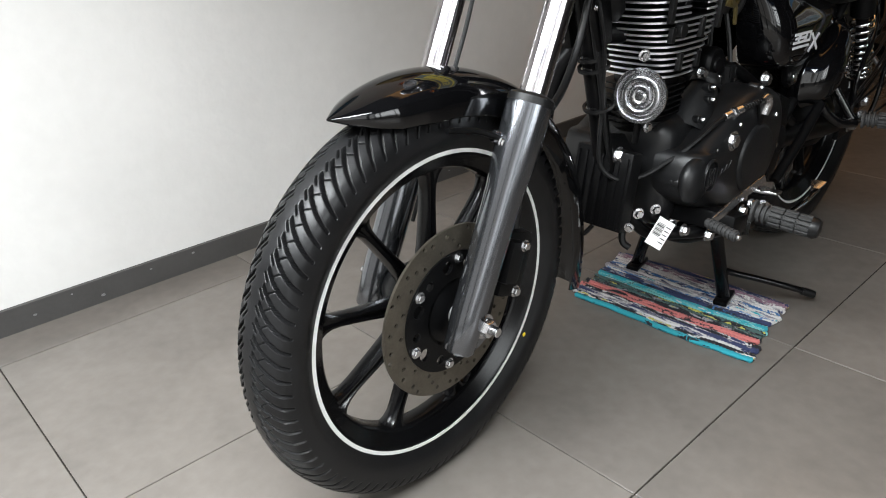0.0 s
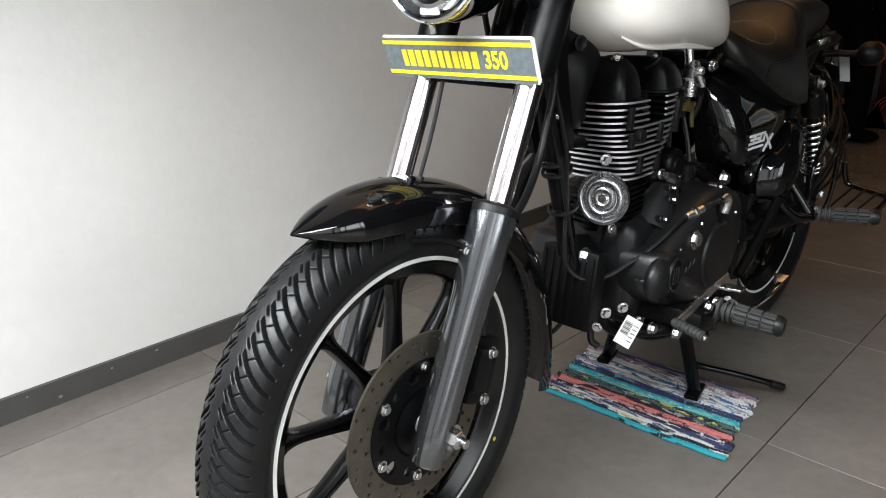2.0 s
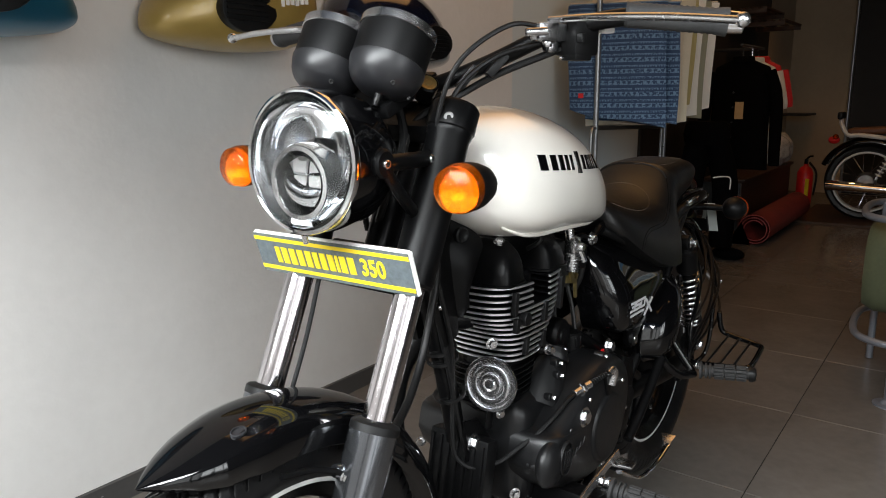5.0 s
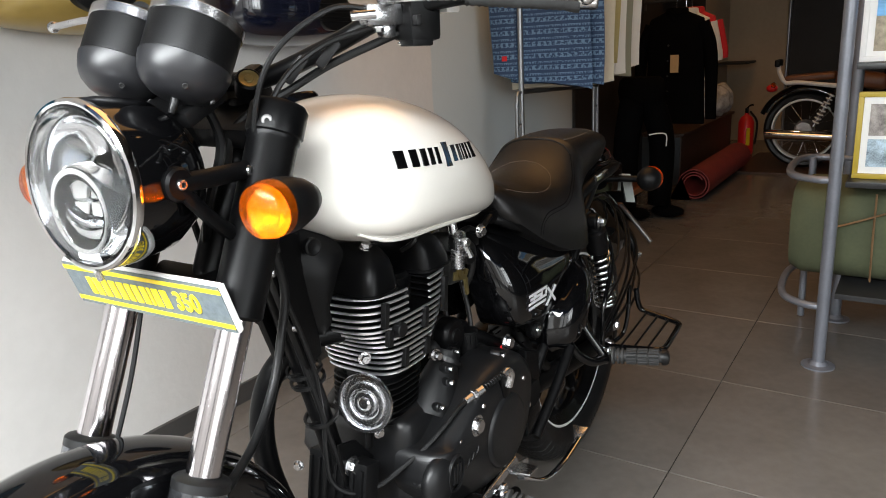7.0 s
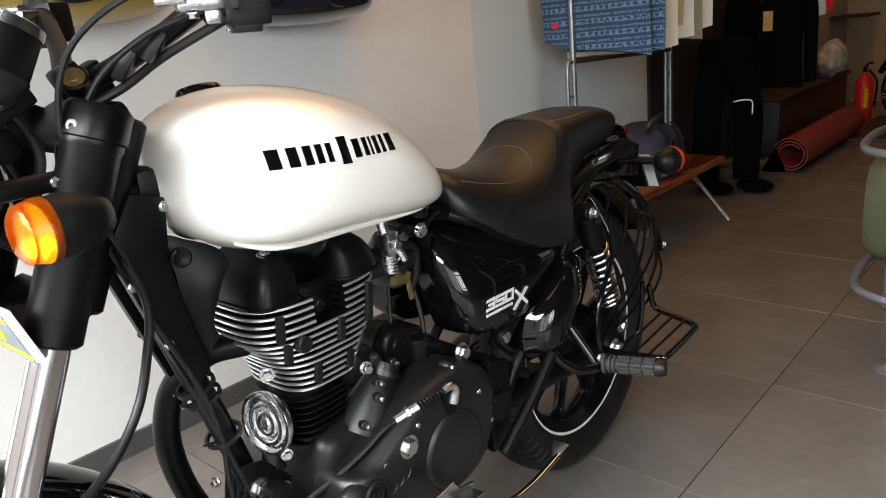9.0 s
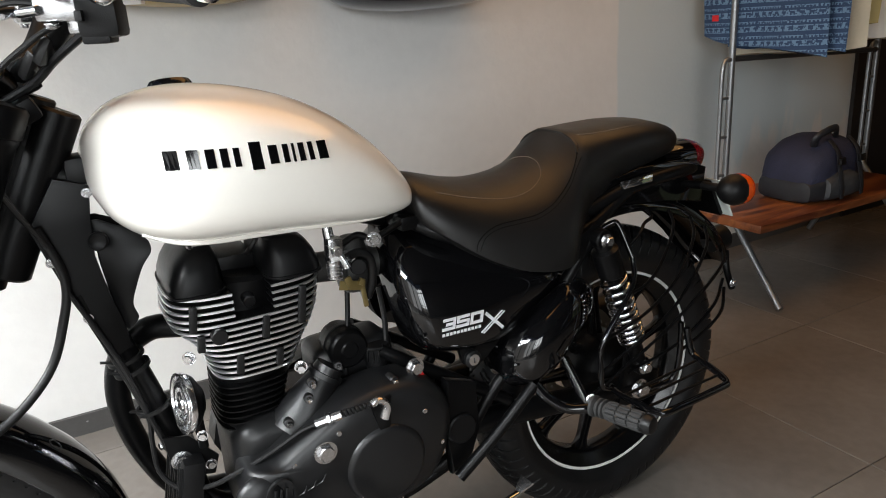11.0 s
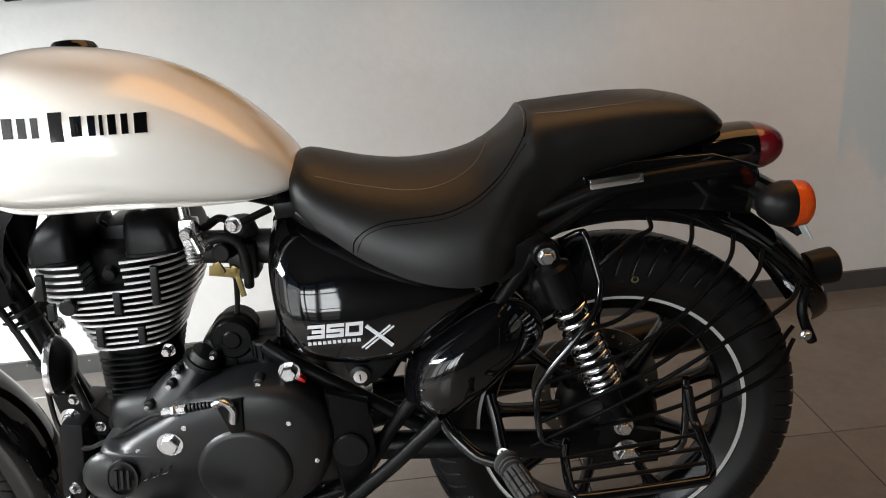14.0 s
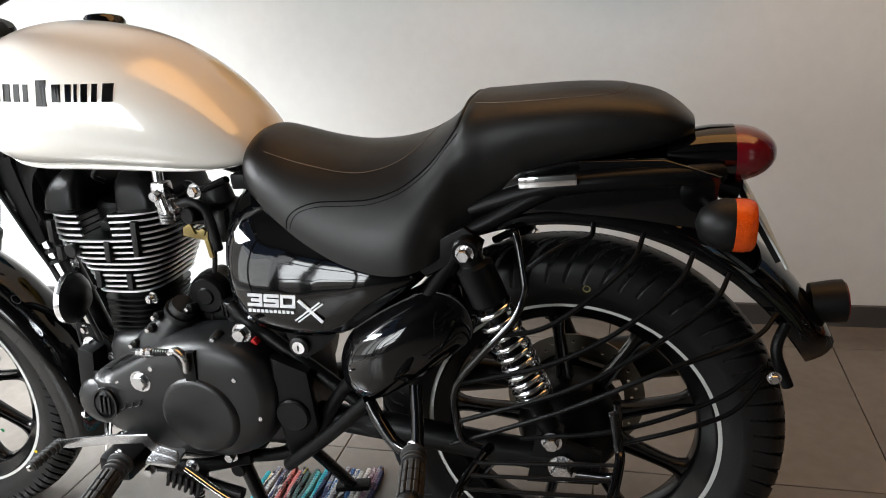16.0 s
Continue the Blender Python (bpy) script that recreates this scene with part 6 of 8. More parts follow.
def peg(a, b, r, name, bk):
    a, b = Vector(a), Vector(b)
    d = (b - a).normalized()
    L = (b - a).length
    ob = part(name, rod(B(), a, b, r * 0.72, seg=20), GRIPRUB, bike, "grooved black rubber foot peg")
    for k in range(2):
        part("peg_ring", lathe(B(), a + d * (0.012 + 0.009 * k), d, [(0, r * 0.7), (0.001, r), (0.005, r), (0.006, r * 0.7)], 20), GRIPRUB, ob)
    q = frame_of(d)
    for k in range(12):
        an = 2 * math.pi * k / 12
        for j in range(3):
            at = a + d * (0.044 + 0.0245 * j) + q.to_3x3() @ Vector((r * 0.86 * math.cos(an), r * 0.86 * math.sin(an), 0))
            bm = B()
            box(bm, (0, 0, 0), (0.0052, 0.0066, 0.0225), bev=0.2, seg=1)
            bm.transform(Matrix.Translation(at) @ q.to_3x3().to_4x4() @ Matrix.Rotation(an, 4, "Z"))
            part("peg_block", bm, GRIPRUB, ob, "", 0)
    part("peg_end", lathe(B(), b - d * 0.007, d, [(0, r * 0.6), (0, r * 0.98), (0.008, r * 1.0), (0.015, r * 0.8), (0.018, 0)], 20), CABLE, ob, "smooth black end cap")
    part("peg_washer", lathe(B(), a, d, [(0, 0), (0, r * 1.1), (0.005, r * 1.1), (0.008, r * 0.8), (0.008, 0)], 20), GRIPRUB, ob)
    part("peg_bolt", bolt(B(), a + Vector((0.0, -0.006, 0.012)) - d * 0.01, (-0.4, -0.8, 0.3), 0.0075, 0.006), STEEL, ob)
    return ob


peg((1.155, -0.222, 0.402), (1.183, -0.335, 0.408), 0.0185, "pillion_peg", None)
peg((0.632, -0.226, 0.338), (0.648, -0.336, 0.328), 0.020, "rider_peg", None)
bm = B()
box(bm, (0.605, -0.15, 0.315), (0.06, 0.14, 0.04), (0, 10, 0), 0.25)
tube(bm, [(0.52, -0.10, 0.29), (0.60, -0.15, 0.285), (0.70, -0.15, 0.28), (0.80, -0.11, 0.28)], 0.013, 10)
pm = part("peg_mount", bm, SATIN, bike)
for c in ((0.575, -0.17, 0.29), (0.64, -0.175, 0.285), (0.72, -0.165, 0.295), (0.78, -0.135, 0.30), (0.545, -0.135, 0.30)):
    part("mount_bolt", bolt(B(), c, (0, -1, 0), 0.0095, 0.010), STEEL, pm)
# heel-and-toe gear lever
bm = B()
side_plate(bm, [(0.488, 0.348), (0.500, 0.362), (0.56, 0.373), (0.63, 0.384), (0.69, 0.391), (0.701, 0.372), (0.738, 0.364), (0.738, 0.350), (0.692, 0.354), (0.676, 0.374), (0.62, 0.366), (0.52, 0.348)], -0.213, 0.0045, 0.001)
gl = part("gear_lever", bm, ALLOY, bike, "bare alloy heel-and-toe gear lever")
part("lever_arm", tube(B(), [(0.735, -0.20, 0.318), (0.82, -0.208, 0.268), (0.90, -0.212, 0.262), (0.985, -0.213, 0.275)], 0.0075, 10, 6, flat=0.6), CHROME, gl)
bm = B()
box(bm, (0.715, -0.214, 0.350), (0.05, 0.045, 0.006), (0, 12, 10), 0.2)
part("toe_pad", bm, ALLOY, gl, "ribbed alloy toe pad")
bm = B()
plate(bm, [(-0.016, -0.006), (0.016, -0.017), (0.016, 0.017), (-0.016, 0.006)], 0.005, pose(1.000, -0.205, 0.278, 0, -32, 5), 0.001)
part("heel_pad", bm, ALLOY, gl)
knob = part("toe_rubber", rod(B(), (0.496, -0.205, 0.352), (0.486, -0.268, 0.345), 0.0085, 0.0085), GRIPRUB, gl, "ribbed rubber toe peg")
for k in range(7):
    part("rubber_rib", lathe(B(), Vector((0.495, -0.214, 0.351)).lerp(Vector((0.4865, -0.264, 0.3455)), k / 6), (-0.15, -1, -0.1), [(-0.002, 0.008), (-0.0015, 0.0105), (0.0015, 0.0105), (0.002, 0.008)], 16), GRIPRUB, knob)
part("toe_screw", bolt(B(), (0.486, -0.268, 0.345), (-0.15, -1, -0.1), 0.0055, 0.004, False), STEEL, knob)
# centre stand
st = part("centre_stand", rod(B(), (0.765, -0.11, 0.245), (0.765, 0.13, 0.245), 0.014), SATIN, bike, "black centre stand standing on the rug")
for s, f in ((-1, (0.834, -0.104, 0.022)), (1, (0.853, 0.146, 0.022))):
    top = (0.768, -0.088, 0.245) if s < 0 else (0.772, 0.050, 0.245)
    part("stand_leg", tube(B(), [top, tuple(Vector(top).lerp(Vector(f), 0.5)), f], 0.0150, 14, 4, flat=0.85), WHEELBLK, st)
    bm = B()
    box(bm, (f[0] + 0.004, f[1], 0.0195), (0.075, 0.032, 0.011), (0, 0, 12), 0.3)
    part("stand_foot", bm, SATIN, st)
part("stand_tread", tube(B(), [(0.812, -0.090, 0.105), (0.845, -0.115, 0.085), (0.885, -0.165, 0.070), (0.935, -0.220, 0.048), (0.962, -0.244, 0.034)], 0.0075, 10, 6), WHEELBLK, st)
part("tread_tip", rod(B(), (0.950, -0.233, 0.040), (0.974, -0.254, 0.028), 0.0095), CABLE, st)
spr = []
for k in range(90):
    t, an = k / 89, 2 * math.pi * 11 * k / 89
    spr.append(Vector((0.70 + 0.02 * t, -0.165, 0.285 - 0.055 * t)) + Vector((0.008 * math.cos(an), 0.008 * math.sin(an), 0)))
part("stand_spring", tube(B(), spr, 0.0022, 6, 1), SATIN, st)
# side stand folded up, with the paper tag on it
bm = B()
tube(bm, [(0.555, -0.09, 0.275), (0.60, -0.12, 0.26), (0.72, -0.15, 0.25), (0.80, -0.155, 0.235)], 0.011, 12, 5)
ss = part("side_stand", bm, SATIN, bike)
bm = B()
box(bm, (0.700, -0.160, 0.268), (0.07, 0.03, 0.03), (0, 20, 10), 0.3)
pad_ = part("stand_pad", bm, CABLE, ss)
for k in range(6):
    part("pad_ridge", box(B(), (0.675 + 0.011 * k, -0.172, 0.275 - 0.0035 * k), (0.005, 0.024, 0.03), (0, 20, 10), 0.2), CABLE, pad_)
TG = Matrix(((0.431, 0.572, -0.698, 0.502), (-0.768, -0.173, -0.617, -0.112), (-0.474, 0.802, 0.365, 0.300), (0, 0, 0, 1)))
bm = B()
bmesh.ops.create_cube(bm, size=1, matrix=TG @ Matrix.Diagonal((0.033, 0.057, 0.0010, 1)))
tg = part("paper_tag", bm, LABEL, bike, "white paper tag with printed bars", 0)
bm = B()
for k in range(10):
    bmesh.ops.create_cube(bm, size=1, matrix=TG @ Matrix.Translation((-0.006, 0.018 - 0.0028 * k, 0.0008)) @ Matrix.Diagonal((0.016, 0.0012 + 0.0006 * (k % 3), 0.0004, 1)))
for k in range(5):
    bmesh.ops.create_cube(bm, size=1, matrix=TG @ Matrix.Translation((0.009, 0.016 - 0.008 * k, 0.0008)) @ Matrix.Diagonal((0.010, 0.002, 0.0004, 1)))
part("tag_print", bm, INK, tg, "", 0)
# front of the engine: hose, small fittings
for c in ((0.49, -0.055, 0.63), (0.515, -0.09, 0.34), (0.455, -0.09, 0.35), (0.545, -0.11, 0.305)):
    part("small_bolt", bolt(B(), c, (-0.5, -0.8, 0), 0.008, 0.008), STEEL, bike)

# ---- rug under the stand ----
def rag_material(name, cols, scale, seed):
    m = mat(name, cols[0], 0.9, bump=0.8, bscale=500)
    n, l = m.node_tree.nodes, m.node_tree.links
    p = n["Principled BSDF"]
    co = n.new("ShaderNodeTexCoord")
    mp = n.new("ShaderNodeMapping")
    mp.inputs["Location"].default_value, mp.inputs["Scale"].default_value = (seed * 3.7, seed, 0), (1.6, 0.30, 1.0)
    l.new(co.outputs["Object"], mp.inputs["Vector"])
    t = n.new("ShaderNodeTexNoise")
    t.inputs["Scale"].default_value, t.inputs["Detail"].default_value = scale, 3
    l.new(mp.outputs[0], t.inputs["Vector"])
    r = n.new("ShaderNodeValToRGB")
    r.color_ramp.interpolation = "CONSTANT"
    while len(r.color_ramp.elements) < len(cols):
        r.color_ramp.elements.new(0.5)
    for e, c, x in zip(r.color_ramp.elements, cols, np.linspace(0.0, 1.0, len(cols) + 1)):
        e.position, e.color = (0.0, 0.53, 0.61)[int(round(float(x) * len(cols)))], (*c, 1)
    l.new(t.outputs[0], r.inputs[0])
    l.new(r.outputs[0], p.inputs["Base Color"])
    return m


NAVY, BLK, WHT, TEAL, PINK, MAUVE, BLUE, OCH, GRN, AQUA, GREY_ = (0.025, 0.033, 0.085), (0.012, 0.012, 0.016), (0.47, 0.46, 0.45), (0.02, 0.26, 0.32), (0.46, 0.14, 0.13), (0.20, 0.12, 0.16), (0.04, 0.12, 0.28), (0.38, 0.36, 0.08), (0.05, 0.09, 0.085), (0.13, 0.38, 0.38), (0.22, 0.21, 0.23)
RAGS = [(TEAL, TEAL, BLK), (BLK, WHT, OCH), (WHT, NAVY, GREY_), (NAVY, GREY_, WHT), (BLK, WHT, NAVY), (PINK, BLK, PINK), (PINK, PINK, BLK), (BLK, GREY_, OCH), (GRN, BLK, GREY_), (GRN, BLK, OCH), (AQUA, TEAL, WHT), (TEAL, AQUA, GRN), (NAVY, BLK, BLUE), (NAVY, GREY_, BLUE), (WHT, BLUE, WHT), (GREY_, WHT, TEAL), (WHT, NAVY, BLUE), (BLUE, WHT, NAVY), (WHT, WHT, GREY_), (WHT, GREY_, NAVY), (MAUVE, WHT, MAUVE), (MAUVE, GREY_, NAVY), (NAVY, MAUVE, OCH)]
rug = thing("rag_rug", (0.775, -0.02, 0), "woven rag rug of many coloured strips under the stand", "rug")
rnd = random.Random(4)
for k, cols in enumerate(RAGS):
    m = rag_material("rag_strip_cloth", cols, 60 + 14 * (k % 3), k + 1)
    x0 = 0.640 + 0.0123 * k
    y0, y1 = -0.262 + 0.0020 * k + rnd.uniform(-0.008, 0.008), 0.185 + 0.0016 * k + rnd.uniform(-0.012, 0.012)
    bm = B()
    n = 110
    loops = []
    ph = rnd.uniform(0, 6)
    for i in range(n + 1):
        t = i / n
        y = y0 + (y1 - y0) * t
        xx = x0 + 0.0035 * math.sin(7 * t + ph) + 0.0012 * math.sin(31 * t + ph) - 0.018 * (t - 0.5)
        w = 0.0068 * (1 + 0.10 * (1 if i % 2 else -1)) * (0.5 if i in (0, n) else 1)
        h = 0.0062 * (1 + 0.16 * (1 if i % 2 else -1)) * (0.5 if i in (0, n) else 1)
        loops.append([Vector((xx + w * math.cos(a), y, 0.0068 + h * math.sin(a))) for a in [2 * math.pi * q / 8 for q in range(8)]])
    loft(bm, loops)
    part("rag_strip", bm, m, rug)

# ---- tanks hung on the wall ----
GOLD = mat("gold_tank_paint", (0.38, 0.26, 0.07), 0.38, 0.3, coat=0.35, vary=0.08, vscale=6)
TEALP = mat("teal_tank_paint", (0.01, 0.09, 0.15), 0.35, 0.3, coat=0.35, vary=0.08, vscale=6)
NAVYP = mat("midnight_tank_paint", (0.006, 0.008, 0.02), 0.15, coat=1.0, vary=0.1, vscale=6)


def wall_tank(x0, x1, zb, paint, label, flip):
    ob = thing("wall_tank", ((x0 + x1) / 2, WALL_Y - 0.02, zb), label, "fuel tank", "tanks on the wall")
    L = x1 - x0
    rows = [(0.0, 0.15, 0.10, 0.02), (0.02, 0.20, 0.06, 0.06), (0.08, 0.25, 0.03, 0.10), (0.2, 0.28, 0.01, 0.13), (0.4, 0.29, 0.0, 0.145), (0.6, 0.27, 0.0, 0.14), (0.78, 0.22, 0.008, 0.115), (0.92, 0.15, 0.02, 0.08), (0.98, 0.10, 0.035, 0.05), (1.0, 0.08, 0.05, 0.02)]
    loops = []
    for f, top, low, w in smooth_table(rows, 4):
        f = 1 - f if flip else f
        zm = low + 0.4 * (top - low)
        lp = []
        for k in range(40):
            a = 2 * math.pi * k / 40
            c, s = math.cos(a), math.sin(a)
            e = 2 / 2.4
            lp.append(Vector((x0 + L * f, WALL_Y - 0.075 + min(w * math.copysign(abs(c) ** e, c), 0.073), zb + zm + ((top - zm) if s > 0 else (zm - low)) * math.copysign(abs(s) ** e, s))))
        loops.append(lp)
    body = part("tank_shell", loft(B(), loops), paint, ob, "", 60)
    cx = x0 + L * (0.62 if not flip else 0.38)
    bm = B()
    pts = [(cx + 0.085 * math.cos(a) * (1.15 if math.cos(a) > 0 else 0.9), zb + 0.095 + 0.055 * math.sin(a)) for a in [2 * math.pi * k / 28 for k in range(28)]]
    side_plate(bm, pts, WALL_Y - 0.075 - 0.13, 0.03, 0.006)
    pad = part("knee_pad", bm, CABLE, ob, "black rubber knee pad")
    bm = B()
    for k in range(5):
        box(bm, (cx, WALL_Y - 0.222, zb + 0.07 + 0.013 * k), (0.13, 0.006, 0.005), bev=0)
    part("pad_rib", bm, CABLE, pad)
    part("wall_hook", rod(B(), ((x0 + x1) / 2, WALL_Y - 0.04, zb + 0.15), ((x0 + x1) / 2, WALL_Y - 0.001, zb + 0.15), 0.012), SATIN, ob)
    return ob


wall_tank(-0.28, 0.34, 1.178, TEALP, "teal blue fuel tank with knee pad hung on the wall", False)
gold = wall_tank(0.52, 1.04, 1.178, GOLD, "gold fuel tank with black knee pad hung on the wall", True)
for k in range(6):
    part("lettering_bar", box(B(), (0.835 + 0.017 * k, WALL_Y - 0.218, 1.303 + 0.002 * k), (0.012, 0.004, 0.026 if k in (0, 3) else 0.02), bev=0), LABEL, gold, "white printed bar")
wall_tank(1.16, 1.72, 1.135, NAVYP, "dark blue glossy fuel tank hung on the wall", False)

# ---- clothes rack with plank shelf ----
RACK = mat("brushed_steel_tube", (0.30, 0.31, 0.32), 0.35, 0.85, bump=0.1, bscale=200, vary=0.15, vscale=20)
rack = thing("clothes_rack", (3.15, 0.72, 0), "grey steel tube clothes rack with a timber plank shelf", "clothes rack")
for x in (2.69, 3.62):
    part("rack_post", tube(B(), [(x, 0.775, 0.36), (x, 0.775, 0.9), (x, 0.775, 1.62)], 0.0125, 12, 2), RACK, rack)
    part("rack_post", tube(B(), [(x - 0.05, 0.775, 0.36), (x - 0.05, 0.775, 0.7), (x - 0.045, 0.775, 0.875), (x - 0.0, 0.775, 0.895)], 0.009, 12, 4), RACK, rack)
    for z in (0.45, 0.6, 0.75):
        part("rack_rung", rod(B(), (x - 0.05, 0.775, z), (x, 0.775, z), 0.006), RACK, rack)
    part("rack_leg", tube(B(), [(x - 0.025, 0.775, 0.40), (x - 0.03, 0.74, 0.34), (x - 0.09, 0.42, 0.012)], 0.0125, 12, 4), RACK, rack)
    part("rack_leg", tube(B(), [(x - 0.025, 0.775, 0.40), (x - 0.03, 0.80, 0.34), (x - 0.05, 0.98, 0.012)], 0.0125, 12, 4), RACK, rack)
part("rack_rail", rod(B(), (2.69, 0.775, 0.895), (3.62, 0.775, 0.865), 0.011), FRAMEBLK, rack)
part("top_rail", rod(B(), (2.40, 0.775, 1.58), (3.70, 0.775, 1.58), 0.014), RACK, rack)


def wood_material():
    m = mat("sheesham_plank", (0.22, 0.07, 0.025), 0.28, bump=0.12, bscale=60, vary=0.2, vscale=10, stretch=(0.6, 6, 6))
    n, l = m.node_tree.nodes, m.node_tree.links
    p = n["Principled BSDF"]
    co = n.new("ShaderNodeTexCoord")
    mp = n.new("ShaderNodeMapping")
    mp.inputs["Scale"].default_value = (1.2, 7, 7)
    l.new(co.outputs["Object"], mp.inputs["Vector"])
    t = n.new("ShaderNodeTexNoise")
    t.inputs["Scale"].default_value, t.inputs["Detail"].default_value, t.inputs["Distortion"].default_value = 2.2, 5, 1.2
    l.new(mp.outputs[0], t.inputs["Vector"])
    r = n.new("ShaderNodeValToRGB")
    r.color_ramp.elements[0].position, r.color_ramp.elements[0].color = 0.40, (0.055, 0.014, 0.008, 1)
    r.color_ramp.elements[1].position, r.color_ramp.elements[1].color = 0.66, (0.25, 0.082, 0.025, 1)
    l.new(t.outputs[0], r.inputs[0])
    l.new(r.outputs[0], p.inputs["Base Color"])
    return m


WOOD = wood_material()
part("plank", box(B(), (2.98, 0.645, 0.338), (1.02, 0.43, 0.03), bev=0.15), WOOD, rack, "figured reddish timber plank")
BAGBLUE = mat("navy_bag_cloth", (0.014, 0.016, 0.036), 0.8, bump=0.5, bscale=200, vary=0.3, vscale=14)
BAGBLK = mat("black_bag_cloth", (0.012, 0.013, 0.016), 0.5, bump=0.5, bscale=120, vary=0.3, vscale=14)
GREYCLOTH = mat("grey_bag_cloth", (0.030, 0.033, 0.037), 0.6, bump=0.5, bscale=120, vary=0.3, vscale=14)
bag = thing("backpack", (2.975, 0.60, 0.354), "navy and black backpack lying on the plank", "backpack")


def bag_shell(rows, e=2 / 3):
    """A cloth body along x: rows of x, half depth, lower and upper height."""
    loops = []
    for f, w, z0, z1 in rows:
        loops.append([Vector((2.975 + f, 0.60 + w * a, (z0 + z1) / 2 + (z1 - z0) / 2 * b)) for a, b in fin_outline(1, 1, 28, e)])
    return loft(B(), loops)


part("bag_body", bag_shell([(-0.165, 0.07, 0.365, 0.45), (-0.155, 0.105, 0.357, 0.505), (-0.12, 0.125, 0.355, 0.555), (-0.06, 0.13, 0.354, 0.588), (0.0, 0.13, 0.354, 0.598), (0.07, 0.13, 0.354, 0.590), (0.13, 0.12, 0.355, 0.555), (0.16, 0.10, 0.358, 0.50), (0.172, 0.07, 0.365, 0.44)]), BAGBLUE, bag, "navy upper cloth")
part("bag_base", bag_shell([(-0.172, 0.075, 0.362, 0.425), (-0.162, 0.112, 0.356, 0.44), (-0.12, 0.134, 0.354, 0.455), (0.0, 0.138, 0.354, 0.462), (0.12, 0.130, 0.354, 0.455), (0.168, 0.105, 0.356, 0.44), (0.178, 0.075, 0.362, 0.42)], 2 / 4), BAGBLK, bag, "black lower cloth")
part("front_pocket", bag_shell([(-0.105, 0.132, 0.362, 0.42), (-0.095, 0.150, 0.358, 0.455), (-0.03, 0.162, 0.357, 0.475), (0.04, 0.162, 0.357, 0.475), (0.10, 0.150, 0.358, 0.455), (0.11, 0.132, 0.362, 0.42)], 2 / 4), GREYCLOTH, bag, "grey front pocket")
part("carry_loop", tube(B(), [(2.870, 0.53, 0.570), (2.860, 0.515, 0.600), (2.900, 0.505, 0.622), (2.965, 0.51, 0.626), (3.000, 0.53, 0.590)], 0.015, 10, 5, flat=0.6), BAGBLK, bag)
for x in (2.935, 3.055):
    part("front_strap", tube(B(), [(x, 0.512, 0.585), (x - 0.004, 0.470, 0.545), (x - 0.006, 0.456, 0.49), (x - 0.004, 0.440, 0.42), (x, 0.440, 0.372)], 0.015, 8, 5, flat=0.3), BAGBLK, bag)
    part("strap_buckle", box(B(), (x - 0.006, 0.448, 0.512), (0.032, 0.012, 0.026), (-8, 0, 0), 0.25), CABLE, bag)


# ---- clothes ----
def cloth_sheet(bm, x0, x1, y, z0, z1, amp, folds, seed, thick=0.02, tilt=0.0):
    """A hanging folded cloth: front and back sheets joined at the edges."""
    rn = random.Random(seed)
    ph = [rn.uniform(0, 6) for _ in range(4)]
    nx, nz = 28, 14
    loops = []
    for j in range(nz + 1):
        v = j / nz
        z = z0 + (z1 - z0) * v
        front, back = [], []
        for i in range(nx + 1):
            u = i / nx
            x = x0 + (x1 - x0) * u + 0.01 * math.sin(3 * v + ph[2])
            d = amp * (1.15 - 0.6 * v) * math.sin(folds * 2 * math.pi * u + ph[0] + 0.8 * v) + 0.3 * amp * math.sin(folds * 4.3 * u + ph[1])
            edge = min(u, 1 - u) * 10
            t = thick * min(1, edge)
            zz = z + (0.012 * math.sin(5 * u + ph[3]) + tilt * u if j == 0 else 0) + tilt * u * (1 - v)
            front.append(Vector((x, y + d - t, zz)))
            back.append(Vector((x, y + d + t, zz)))
        loops.append(front + back[::-1])
    return loft(bm, loops)


